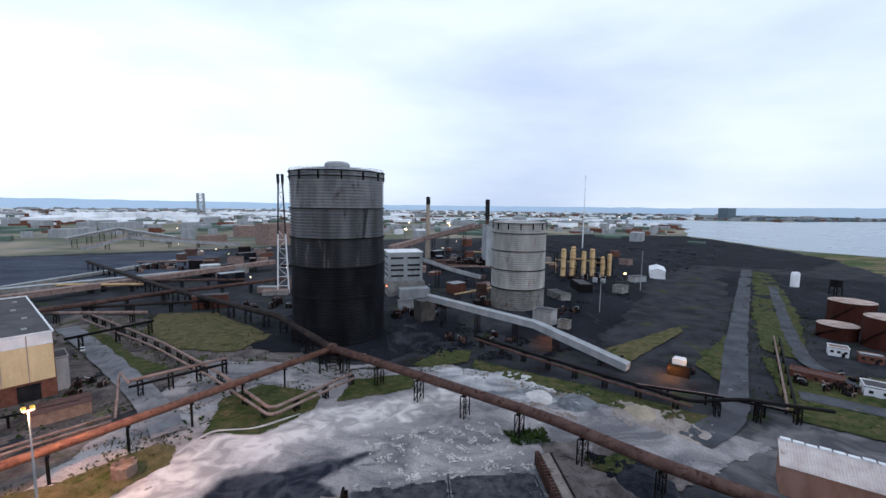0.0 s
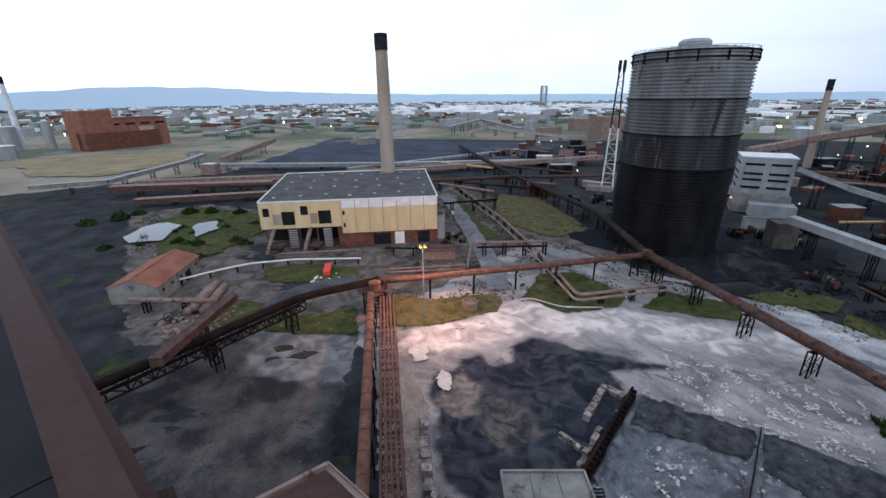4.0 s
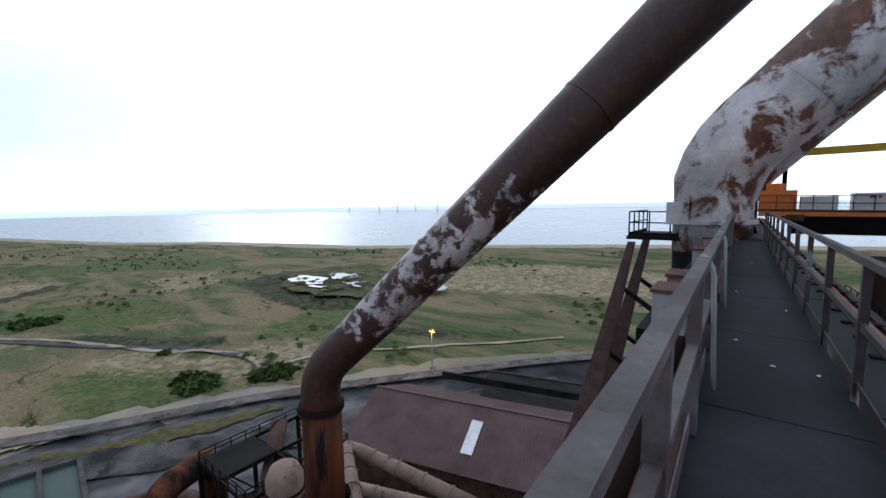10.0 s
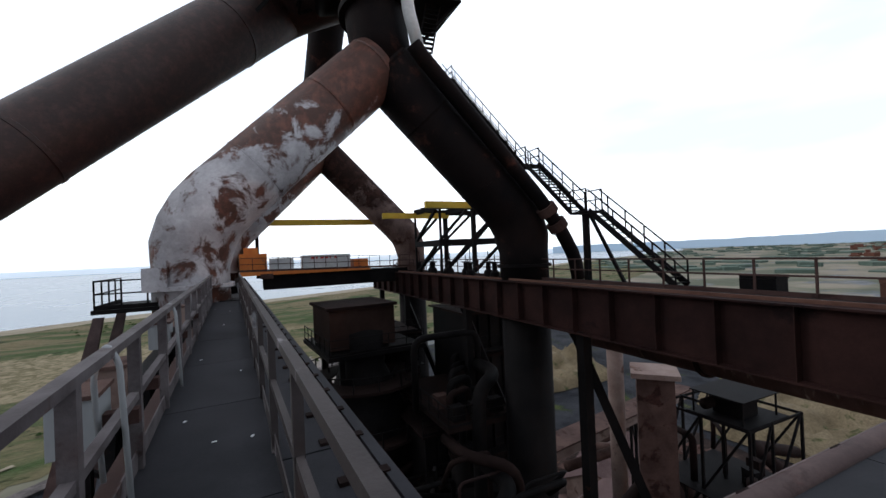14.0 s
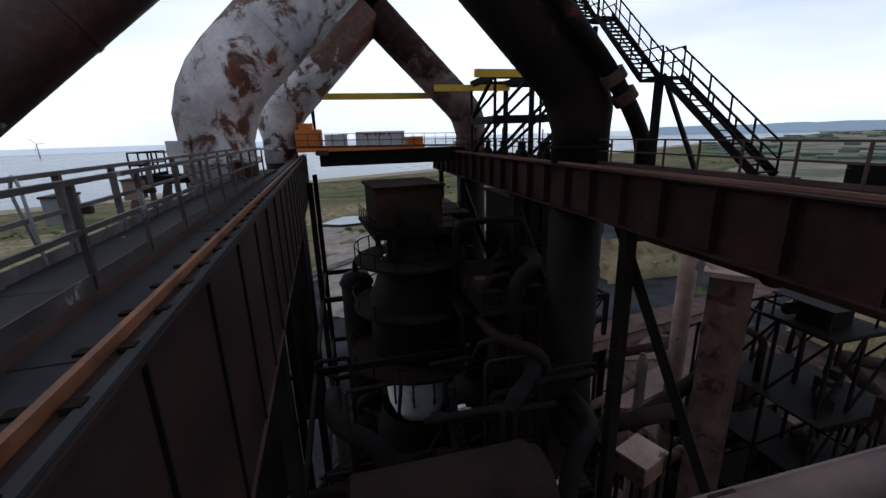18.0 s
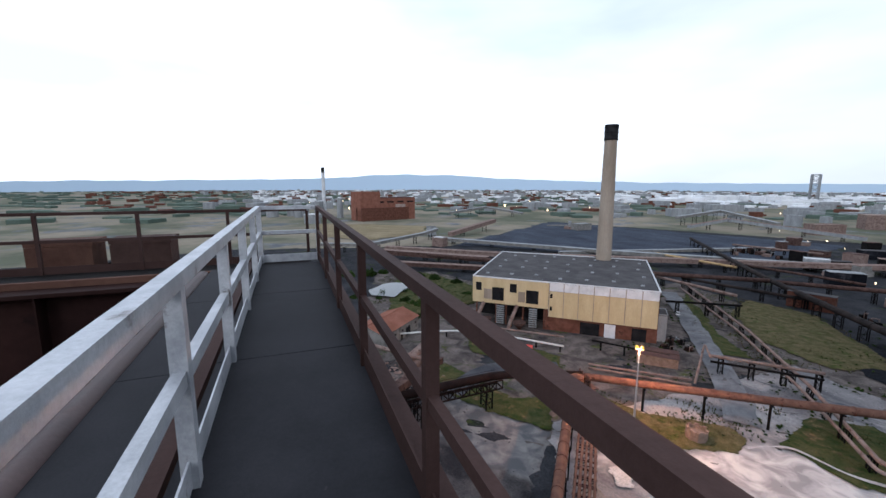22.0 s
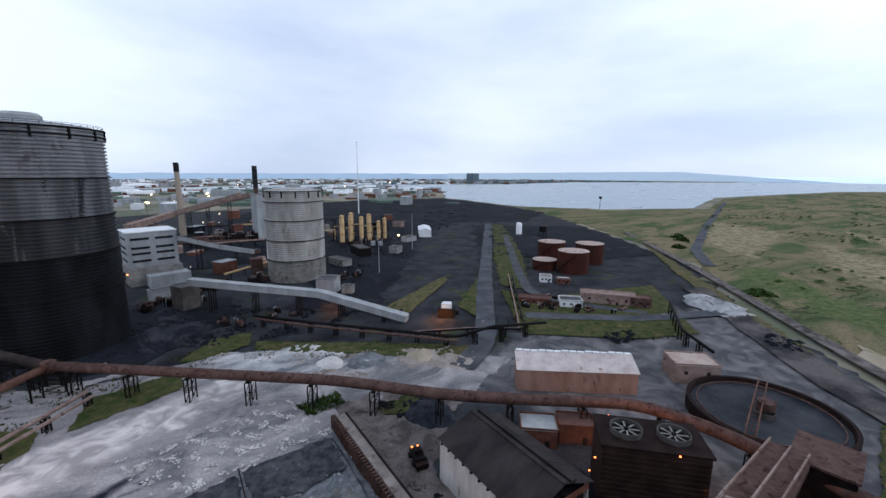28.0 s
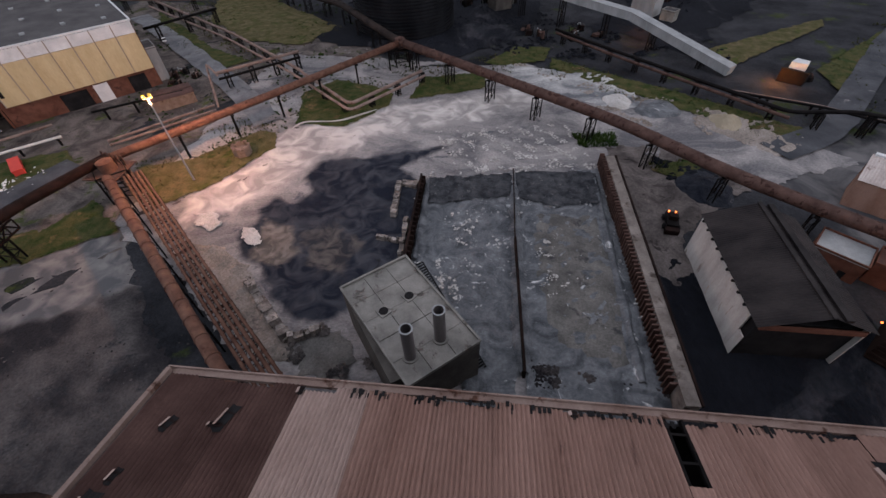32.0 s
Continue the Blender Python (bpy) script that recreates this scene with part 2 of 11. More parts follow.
M = dict(
    oreheap=mat("oreheap", (0.13, 0.10, 0.06), (0.21, 0.165, 0.105), 14, 0.95, bump=0.8, c3=(0.05, 0.06, 0.025), at=0.58, c3_size=9, grain=0.8),
    earth=mat("earth", (0.014, 0.015, 0.0185), (0.045, 0.0465, 0.053), 14, 0.95, bump=0.6, c3=(0.03, 0.042, 0.014), at=0.58, c3_size=20, grain=0.6),
    # distance haze is put into these lightened land tones
    farland=mat("farland", (0.095, 0.102, 0.07), (0.225, 0.195, 0.15), 170, 0.95, c3=(0.10, 0.11, 0.12), at=0.56, c3_size=90, grain=25, spread=(0.42, 0.58)),
    coal=mat("coal", (0.0055, 0.0065, 0.0095), (0.017, 0.019, 0.0255), 30, 0.9, bump=0.8, c3=(0.026, 0.028, 0.034), at=0.57, c3_size=16, grain=1.0, stretch=(1.0, 0.55, 1), turn=25, swirl=0.8),
    dunes=mat("dunes", (0.056, 0.084, 0.030), (0.185, 0.148, 0.088), 70, 0.95, bump=0.8, c3=(0.030, 0.040, 0.017), at=0.565, c3_size=16, grain=1.3, spread=(0.40, 0.57), stretch=(0.5, 1.3, 1.0), turn=-22, swirl=1.6),
    grass=mat("grass", (0.026, 0.045, 0.012), (0.086, 0.079, 0.034), 3.0, 0.95, bump=0.9, c3=(0.085, 0.066, 0.034), at=0.57, c3_size=5, grain=0.35),
    drygrass=mat("drygrass", (0.125, 0.100, 0.054), (0.060, 0.063, 0.024), 3.2, 0.95, bump=0.9, c3=(0.04, 0.055, 0.016), at=0.56, c3_size=6, grain=0.35),
    sand=mat("sand", (0.22, 0.185, 0.135), (0.32, 0.275, 0.21), 18, 0.95, bump=0.4, c3=(0.13, 0.12, 0.07), at=0.6, grain=0.8),
    slag=mat("slag", (0.13, 0.137, 0.152), (0.50, 0.495, 0.49), 24, 0.9, bump=0.5, c3=(0.085, 0.09, 0.102), at=0.60, c3_size=12, grain=0.5, spread=(0.40, 0.62), swirl=0.9, stretch=(0.8, 1.3, 1.0)),
    slagfield=mat("slagfield", (0.130, 0.127, 0.137), (0.35, 0.328, 0.325), 18, 0.9, bump=0.5, c3=(0.09, 0.096, 0.11), at=0.60, c3_size=10, grain=0.5, spread=(0.38, 0.64), swirl=1.2, stretch=(0.8, 1.2, 1.0)),
    mudfield=mat("mudfield", (0.027, 0.025, 0.028), (0.095, 0.086, 0.085), 14, 0.9, bump=0.6, c3=(0.028, 0.03, 0.034), at=0.57, c3_size=13, grain=0.5, spread=(0.4, 0.6)),
    reeds=mat("reeds", (0.040, 0.055, 0.02), (0.12, 0.105, 0.058), 12, 0.95, bump=0.8, c3=(0.015, 0.016, 0.014), at=0.56, c3_size=14, grain=0.8),
    # far woods: haze put into a paler, bluer green
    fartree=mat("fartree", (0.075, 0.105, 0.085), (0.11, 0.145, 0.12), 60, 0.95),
    barnroof=mat("barnroof", (0.33, 0.28, 0.265), (0.46, 0.41, 0.39), 4, 0.8, bump=0.2, c3=(0.2, 0.15, 0.13), at=0.6, grain=0.3),
    bluecoal=mat("bluecoal", (0.032, 0.040, 0.058), (0.065, 0.077, 0.102), 30, 0.9, bump=0.6, c3=(0.08, 0.085, 0.095), at=0.63, c3_size=22, grain=1.2, stretch=(0.5, 1.2, 1)),
    sludge=mat("sludge", (0.016, 0.019, 0.024), (0.040, 0.042, 0.048), 7, 0.7, bump=0.1, c3=(0.03, 0.045, 0.04), at=0.6),
    footrust=mat("footrust", (0.016, 0.010, 0.009), (0.115, 0.042, 0.021), 1.6, 0.75, bump=0.2, c3=(0.010, 0.008, 0.008), at=0.54, c3_size=1.2, stretch=(1, 1, 0.15)),
    girderbrown=mat("girderbrown", (0.015, 0.0092, 0.0088), (0.033, 0.020, 0.0185), 2.0, 0.65, bump=0.1, c3=(0.09, 0.06, 0.055), at=0.67, c3_size=0.8, grain=0.05),
    edgepink=mat("edgepink", (0.046, 0.028, 0.027), (0.082, 0.053, 0.05), 0.5, 0.6, bump=0.15, c3=(0.04, 0.022, 0.02), at=0.6, c3_size=0.3, grain=0.03),
    silt=mat("silt", (0.085, 0.082, 0.08), (0.175, 0.168, 0.16), 5, 0.9, bump=0.5, c3=(0.05, 0.052, 0.055), at=0.57, c3_size=4, grain=0.4),
    rustearth=mat("rustearth", (0.014, 0.010, 0.009), (0.045, 0.030, 0.026), 9, 0.95, bump=0.7, c3=(0.07, 0.045, 0.036), at=0.6, c3_size=7, grain=0.6),
    shedwall=mat("shedwall", (0.36, 0.335, 0.32), (0.50, 0.475, 0.455), 3, 0.85, bump=0.1, c3=(0.2, 0.165, 0.145), at=0.6, c3_size=2.5, stretch=(1, 1, 0.25)),
    gravel=mat("gravel", (0.048, 0.041, 0.040), (0.165, 0.142, 0.132), 7, 0.95, bump=0.7, c3=(0.045, 0.056, 0.02), at=0.575, c3_size=8, grain=0.4, swirl=0.8),
    tanfield=mat("tanfield", (0.20, 0.16, 0.095), (0.30, 0.245, 0.155), 25, 0.95, bump=0.5, c3=(0.12, 0.12, 0.05), at=0.6, grain=1.0),
    barnside=mat("barnside", (0.19, 0.105, 0.078), (0.27, 0.165, 0.13), 4, 0.85, bump=0.2, c3=(0.10, 0.055, 0.042), at=0.6, stretch=(1, 1, 0.4)),
    scrub=mat("scrub", (0.026, 0.054, 0.014), (0.066, 0.098, 0.03), 3, 0.9, bump=0.5, vary=0.3),
    wetslag=mat("wetslag", (0.040, 0.046, 0.056), (0.165, 0.175, 0.192), 6, 0.55, bump=0.9, c3=(0.42, 0.44, 0.46), at=0.62, c3_size=4, grain=0.6, swirl=1.6),
    blackslag=mat("blackslag", (0.008, 0.010, 0.017), (0.034, 0.038, 0.048), 6, 0.7, bump=1.0, c3=(0.16, 0.155, 0.155), at=0.63, c3_size=6, grain=0.5, swirl=2.4),
    whiteslag=mat("whiteslag", (0.38, 0.365, 0.35), (0.58, 0.56, 0.545), 5, 0.9, bump=0.6, c3=(0.2, 0.19, 0.18), at=0.6),
    pinkslag=mat("pinkslag", (0.20, 0.17, 0.15), (0.33, 0.29, 0.265), 8, 0.9, bump=0.6, c3=(0.11, 0.10, 0.095), at=0.58, c3_size=7, grain=0.5),
    road=mat("road", (0.036, 0.039, 0.046), (0.078, 0.081, 0.09), 10, 0.85, bump=0.3, c3=(0.11, 0.112, 0.118), at=0.62),
    roadpale=mat("roadpale", (0.085, 0.088, 0.098), (0.185, 0.185, 0.195), 9, 0.85, bump=0.4, c3=(0.06, 0.058, 0.056), at=0.59, c3_size=6, grain=0.4, swirl=0.8),
    lanemud=mat("lanemud", (0.058, 0.050, 0.049), (0.175, 0.152, 0.145), 8, 0.9, bump=0.6, c3=(0.032, 0.028, 0.028), at=0.57, c3_size=6, grain=0.5, swirl=1.2),
    brokencrete=mat("brokencrete", (0.15, 0.128, 0.118), (0.33, 0.295, 0.275), 1.6, 0.9, bump=0.6, c3=(0.055, 0.045, 0.042), at=0.55, c3_size=1.4, grain=0.2, vary=0.3),
    walltop=mat("walltop", (0.11, 0.094, 0.086), (0.21, 0.183, 0.168), 3, 0.9, bump=0.4, c3=(0.055, 0.045, 0.04), at=0.57, c3_size=2.5, grain=0.3),
    darkgravel=mat("darkgravel", (0.020, 0.022, 0.027), (0.075, 0.078, 0.086), 2.5, 0.9, bump=0.9, c3=(0.12, 0.125, 0.13), at=0.62, c3_size=1.2, grain=0.35),
    mud=mat("mud", (0.026, 0.024, 0.027), (0.11, 0.098, 0.095), 16, 0.9, bump=0.6, c3=(0.026, 0.028, 0.03), at=0.57, c3_size=13, grain=0.5, spread=(0.4, 0.6)),
    rust=mat("rust", (0.050, 0.0295, 0.0255), (0.098, 0.060, 0.051), 2.4, 0.8, bump=0.3, c3=(0.028, 0.015, 0.013), at=0.55),
    rustred=mat("rustred", (0.080, 0.040, 0.030), (0.14, 0.076, 0.056), 2.5, 0.75, bump=0.3, c3=(0.055, 0.024, 0.018), at=0.57),
    streakpipe=mat("streakpipe", (0.045, 0.024, 0.020), (0.085, 0.050, 0.043), 1.5, 0.75, bump=0.15, c3=(0.16, 0.125, 0.11), at=0.60, c3_size=0.8, stretch=(1.0, 2.2, 0.2), grain=0.05),
    railrust=mat("railrust", (0.085, 0.030, 0.014), (0.17, 0.066, 0.030), 0.5, 0.6, bump=0.15, c3=(0.035, 0.016, 0.011), at=0.58, c3_size=0.6, grain=0.03),
    rustpale=mat("rustpale", (0.15, 0.10, 0.085), (0.235, 0.175, 0.155), 3, 0.8, bump=0.3, c3=(0.06, 0.033, 0.025), at=0.58),
    brownsteel=mat("brownsteel", (0.036, 0.020, 0.018), (0.062, 0.037, 0.033), 1.6, 0.66, bump=0.12, c3=(0.025, 0.015, 0.014), at=0.6, grain=0.03),
    # darker copy of the brown steel, with shade put into its red
    girdershade=mat("girdershade", (0.015, 0.0075, 0.007), (0.034, 0.016, 0.014), 2.2, 0.7, bump=0.1, c3=(0.012, 0.007, 0.007), at=0.58),
    darksteel=mat("darksteel", (0.004, 0.0038, 0.0042), (0.011, 0.0095, 0.0095), 2.0, 0.7, bump=0.2, c3=(0.024, 0.012, 0.009), at=0.66),
    greysteel=mat("greysteel", (0.33, 0.345, 0.37), (0.52, 0.535, 0.56), 0.22, 0.42, metal=0.3, bump=0.25, c3=(0.13, 0.125, 0.125), at=0.6, c3_size=0.3, grain=0.02),
    railgrey=mat("railgrey", (0.058, 0.049, 0.051), (0.125, 0.112, 0.116), 0.5, 0.63, bump=0.12, c3=(0.035, 0.025, 0.024), at=0.59, c3_size=0.35, grain=0.03),
    railworn=mat("railworn", (0.018, 0.013, 0.013), (0.045, 0.036, 0.036), 0.5, 0.6, bump=0.1, c3=(0.17, 0.17, 0.18), at=0.60, c3_size=0.5, grain=0.03),
    uptake=mat("uptake", (0.23, 0.215, 0.225), (0.50, 0.485, 0.505), 2.2, 0.55, bump=0.2, c3=(0.060, 0.025, 0.017), at=0.495, c3_size=1.25, grain=0.12, worn=(72.6, 4.5, 1)),
    downcomer=mat("downcomer", (0.20, 0.185, 0.19), (0.42, 0.405, 0.42), 1.6, 0.55, bump=0.2, c3=(0.024, 0.0105, 0.0085), at=0.465, c3_size=1.15, grain=0.10, worn=(66.0, 9.0, 1), worn2=(60.4, 2.4)),
    uptakerust=mat("uptakerust", (0.055, 0.034, 0.030), (0.150, 0.105, 0.094), 1.6, 0.75, bump=0.2, c3=(0.022, 0.012, 0.010), at=0.55, c3_size=1.4, grain=0.1, worn=(72.0, 5.0, 1)),
    uptakedark=mat("uptakedark", (0.004, 0.0035, 0.004), (0.013, 0.0085, 0.0078), 2.6, 0.72, bump=0.2, c3=(0.026, 0.0125, 0.010), at=0.58, c3_size=1.3, grain=0.12),
    deck=mat("deck", (0.017, 0.0172, 0.020), (0.031, 0.031, 0.0355), 0.9, 0.64, bump=0.15, c3=(0.10, 0.098, 0.10), at=0.70, grain=0.02),
    holder=mat("holder", (0.095, 0.101, 0.109), (0.21, 0.218, 0.228), 7, 0.6, metal=0.2, bump=0.1, c3=(0.045, 0.046, 0.05), at=0.57, stretch=(1, 1, 0.3)),
    holdermid=mat("holdermid", (0.060, 0.063, 0.068), (0.135, 0.14, 0.148), 8, 0.65, bump=0.1, c3=(0.022, 0.023, 0.026), at=0.56, c3_size=5, stretch=(1, 1, 0.16)),
    holderlow=mat("holderlow", (0.014, 0.0145, 0.0165), (0.045, 0.047, 0.051), 8, 0.7, bump=0.1, c3=(0.075, 0.078, 0.083), at=0.60, c3_size=4, stretch=(1, 1, 0.14)),
    holderdark=mat("holderdark", (0.0055, 0.006, 0.0075), (0.016, 0.017, 0.020), 7, 0.75, bump=0.1, stretch=(1, 1, 0.3)),
    holderpale=mat("holderpale", (0.25, 0.245, 0.235), (0.40, 0.39, 0.375), 6, 0.7, bump=0.1, c3=(0.15, 0.135, 0.12), at=0.58, stretch=(1, 1, 0.3)),
    cream=mat("cream", (0.44, 0.345, 0.195), (0.52, 0.42, 0.255), 4, 0.7, c3=(0.35, 0.27, 0.16), at=0.66, stretch=(1, 1, 0.2)),
    white=mat("white", (0.48, 0.49, 0.505), (0.63, 0.635, 0.645), 4, 0.7, bump=0.05, c3=(0.30, 0.29, 0.275), at=0.64),
    palegrey=mat("palegrey", (0.20, 0.21, 0.218), (0.30, 0.31, 0.318), 5, 0.75, c3=(0.16, 0.16, 0.16), at=0.64, stretch=(1, 1, 0.25)),
    roofgrey=mat("roofgrey", (0.055, 0.052, 0.055), (0.09, 0.086, 0.087), 8, 0.9, bump=0.2),
    brick=mat("brick", (0.085, 0.035, 0.025), (0.14, 0.064, 0.045), 3, 0.9, bump=0.2, c3=(0.045, 0.022, 0.018), at=0.6),
    redroof=mat("redroof", (0.17, 0.07, 0.048), (0.24, 0.11, 0.08), 6, 0.85, bump=0.1),
    concrete=mat("concrete", (0.135, 0.13, 0.123), (0.235, 0.226, 0.212), 4, 0.9, bump=0.3, c3=(0.07, 0.064, 0.06), at=0.58),
    chimney=mat("chimney", (0.24, 0.195, 0.15), (0.33, 0.28, 0.23), 9, 0.9, bump=0.1, stretch=(1, 1, 0.2)),
    soot=mat("soot", (0.012, 0.012, 0.014), (0.03, 0.03, 0.032), 3, 0.9),
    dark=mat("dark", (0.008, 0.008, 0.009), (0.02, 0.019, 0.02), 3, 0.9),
    roofrust=mat("roofrust", (0.185, 0.108, 0.088), (0.275, 0.172, 0.144), 5, 0.8, bump=0.2, c3=(0.045, 0.027, 0.025), at=0.64, c3_size=2.2, stretch=(1, 0.25, 0.25), grain=0.25, vary=0.08, worn=(37.35, 1.9, 1)),
    roofbrown=mat("roofbrown", (0.065, 0.036, 0.032), (0.105, 0.062, 0.054), 4, 0.8, bump=0.2, grain=0.3, vary=0.12),
    roofpale=mat("roofpale", (0.29, 0.21, 0.185), (0.37, 0.28, 0.25), 4, 0.8, bump=0.2, c3=(0.06, 0.038, 0.034), at=0.65, c3_size=2.2, stretch=(1, 0.3, 0.3), grain=0.25, vary=0.06, worn=(37.4, 1.9, 1)),
    rooftan=mat("rooftan", (0.29, 0.225, 0.205), (0.40, 0.325, 0.30), 4, 0.8, bump=0.2, c3=(0.11, 0.075, 0.062), at=0.61, stretch=(1, 0.3, 0.3), grain=0.25, vary=0.1),
    roofmauve=mat("roofmauve", (0.07, 0.045, 0.044), (0.105, 0.07, 0.067), 6, 0.75, bump=0.15, grain=0.3),
    yellow=mat("yellow", (0.55, 0.36, 0.03), (0.63, 0.43, 0.05), 1.5, 0.6, bump=0.1, c3=(0.25, 0.15, 0.04), at=0.63),
    orange=mat("orange", (0.50, 0.13, 0.02), (0.58, 0.19, 0.04), 1.0, 0.6, c3=(0.16, 0.07, 0.04), at=0.6),
    ochre=mat("ochre", (0.42, 0.28, 0.135), (0.52, 0.37, 0.20), 4, 0.7, c3=(0.2, 0.13, 0.07), at=0.6),
    redpaint=mat("redpaint", (0.45, 0.03, 0.025), (0.52, 0.06, 0.04), 2, 0.6),
    tankrust=mat("tankrust", (0.033, 0.011, 0.008), (0.051, 0.018, 0.013), 5, 0.8, c3=(0.03, 0.013, 0.011), at=0.58, stretch=(1, 1, 0.3)),
    tanktop=mat("tanktop", (0.28, 0.21, 0.18), (0.40, 0.33, 0.29), 5, 0.85, c3=(0.15, 0.08, 0.058), at=0.58),
    concretedark=mat("concretedark", (0.045, 0.042, 0.04), (0.08, 0.075, 0.07), 3, 0.9, bump=0.3),
    fluesteel=mat("fluesteel", (0.11, 0.10, 0.105), (0.17, 0.155, 0.155), 2, 0.5, metal=0.4, bump=0.1, stretch=(1, 1, 0.15)),
    roofsoot=mat("roofsoot", (0.016, 0.014, 0.015), (0.036, 0.031, 0.031), 4, 0.65, bump=0.2, c3=(0.16, 0.155, 0.15), at=0.68, c3_size=2.5, stretch=(0.35, 1, 1), grain=0.3),
    sootpipe=mat("sootpipe", (0.015, 0.013, 0.013), (0.036, 0.028, 0.026), 5, 0.8, bump=0.2),
    whitepipe=mat("whitepipe", (0.45, 0.45, 0.44), (0.58, 0.58, 0.57), 3, 0.6, c3=(0.25, 0.19, 0.15), at=0.64),
    brickpale=mat("brickpale", (0.14, 0.098, 0.077), (0.21, 0.155, 0.125), 2, 0.9, bump=0.3, c3=(0.08, 0.053, 0.043), at=0.58),
    darkwood=mat("darkwood", (0.02, 0.011, 0.009), (0.04, 0.024, 0.02), 3, 0.8, bump=0.2),
    rustdark=mat("rustdark", (0.008, 0.005, 0.0047), (0.021, 0.0125, 0.011), 3, 0.85, bump=0.2),
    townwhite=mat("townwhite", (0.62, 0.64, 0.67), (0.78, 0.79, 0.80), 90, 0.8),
    # far blocks carry the blue of haze in their colour
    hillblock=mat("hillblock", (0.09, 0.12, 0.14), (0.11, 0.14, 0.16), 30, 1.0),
    bandgrey=mat("bandgrey", (0.40, 0.43, 0.46), (0.52, 0.55, 0.58), 1.5, 0.7, c3=(0.2, 0.19, 0.19), at=0.6),
    leaf=mat("leaf", (0.016, 0.036, 0.009), (0.04, 0.065, 0.016), 3, 0.9, bump=0.5, vary=0.3),
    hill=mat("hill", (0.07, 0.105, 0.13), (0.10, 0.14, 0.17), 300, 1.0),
)


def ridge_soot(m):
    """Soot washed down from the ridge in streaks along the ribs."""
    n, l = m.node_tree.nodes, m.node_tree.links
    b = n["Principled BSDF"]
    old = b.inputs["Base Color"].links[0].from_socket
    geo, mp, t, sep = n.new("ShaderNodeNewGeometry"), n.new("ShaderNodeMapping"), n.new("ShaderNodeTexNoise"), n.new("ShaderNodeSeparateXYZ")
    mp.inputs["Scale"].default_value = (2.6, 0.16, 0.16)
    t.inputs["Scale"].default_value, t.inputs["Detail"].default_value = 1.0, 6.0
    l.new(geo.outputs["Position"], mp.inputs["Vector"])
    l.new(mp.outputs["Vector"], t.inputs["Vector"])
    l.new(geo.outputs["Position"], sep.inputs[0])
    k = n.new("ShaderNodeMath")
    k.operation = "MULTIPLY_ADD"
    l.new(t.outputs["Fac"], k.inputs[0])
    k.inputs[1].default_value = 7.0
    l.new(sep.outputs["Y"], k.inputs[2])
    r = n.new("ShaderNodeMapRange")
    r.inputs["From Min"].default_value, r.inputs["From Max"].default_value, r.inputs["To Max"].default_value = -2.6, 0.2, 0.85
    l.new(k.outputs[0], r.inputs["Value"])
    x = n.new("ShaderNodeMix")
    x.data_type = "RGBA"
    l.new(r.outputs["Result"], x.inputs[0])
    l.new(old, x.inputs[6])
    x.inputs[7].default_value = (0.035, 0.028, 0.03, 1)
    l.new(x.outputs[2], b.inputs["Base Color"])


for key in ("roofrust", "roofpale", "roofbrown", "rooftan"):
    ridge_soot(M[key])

# ---- shapes ----


def mesh_of(name, bm, material, smooth=False):
    me = bpy.data.meshes.new(name)
    bm.to_mesh(me)
    bm.free()
    me.materials.append(M[material] if isinstance(material, str) else material)
    if smooth:
        for p in me.polygons:
            p.use_smooth = True
    return me


def part(name, bm, material, parent=None, label="", smooth=False):
    ob = new(name, mesh_of(name, bm, material, smooth))
    if parent:
        ob.parent = parent
    if label:
        ob["label"] = label
    return ob


def piece(name, me, parent, m=None):
    ob = new(name, me)
    ob.parent = parent
    if m is not None:
        ob.matrix_basis = m
    return ob


def thing(name, label, category, x=0.0, y=0.0, z=0.0, turn=0.0, group="", kind=""):
    ob = new(name)
    ob.empty_display_size = 0.5
    ob.matrix_basis = pose(x, y, z, 0, 0, turn)
    return tagged(ob, label, category, group, kind)


def box(bm, x0, y0, z0, x1, y1, z1, m=None):
    vs = [bm.verts.new(Vector(c) if m is None else m @ Vector(c)) for c in
          ((x0, y0, z0), (x1, y0, z0), (x1, y1, z0), (x0, y1, z0), (x0, y0, z1), (x1, y0, z1), (x1, y1, z1), (x0, y1, z1))]
    for f in ((3, 2, 1, 0), (4, 5, 6, 7), (0, 1, 5, 4), (1, 2, 6, 5), (2, 3, 7, 6), (3, 0, 4, 7)):
        bm.faces.new([vs[i] for i in f])
    return bm


def boxes(*all_boxes):
    bm = bmesh.new()
    for b in all_boxes:
        box(bm, *b)
    return bm


def bar(bm, a, b, w, h=None, up=(0, 0, 1)):
    """A straight bar of a rectangular section between two points."""
    a, b, h = Vector(a), Vector(b), h or w
    d = (b - a)
    side = d.cross(Vector(up))
    if side.length < 1e-6:
        side = d.cross(Vector((1, 0, 0)))
    side.normalize()
    top = side.cross(d).normalized()
    m = Matrix((side, d.normalized(), top)).transposed().to_4x4()
    m.translation = a
    box(bm, -w / 2, 0, -h / 2, w / 2, d.length, h / 2, m)
    return bm


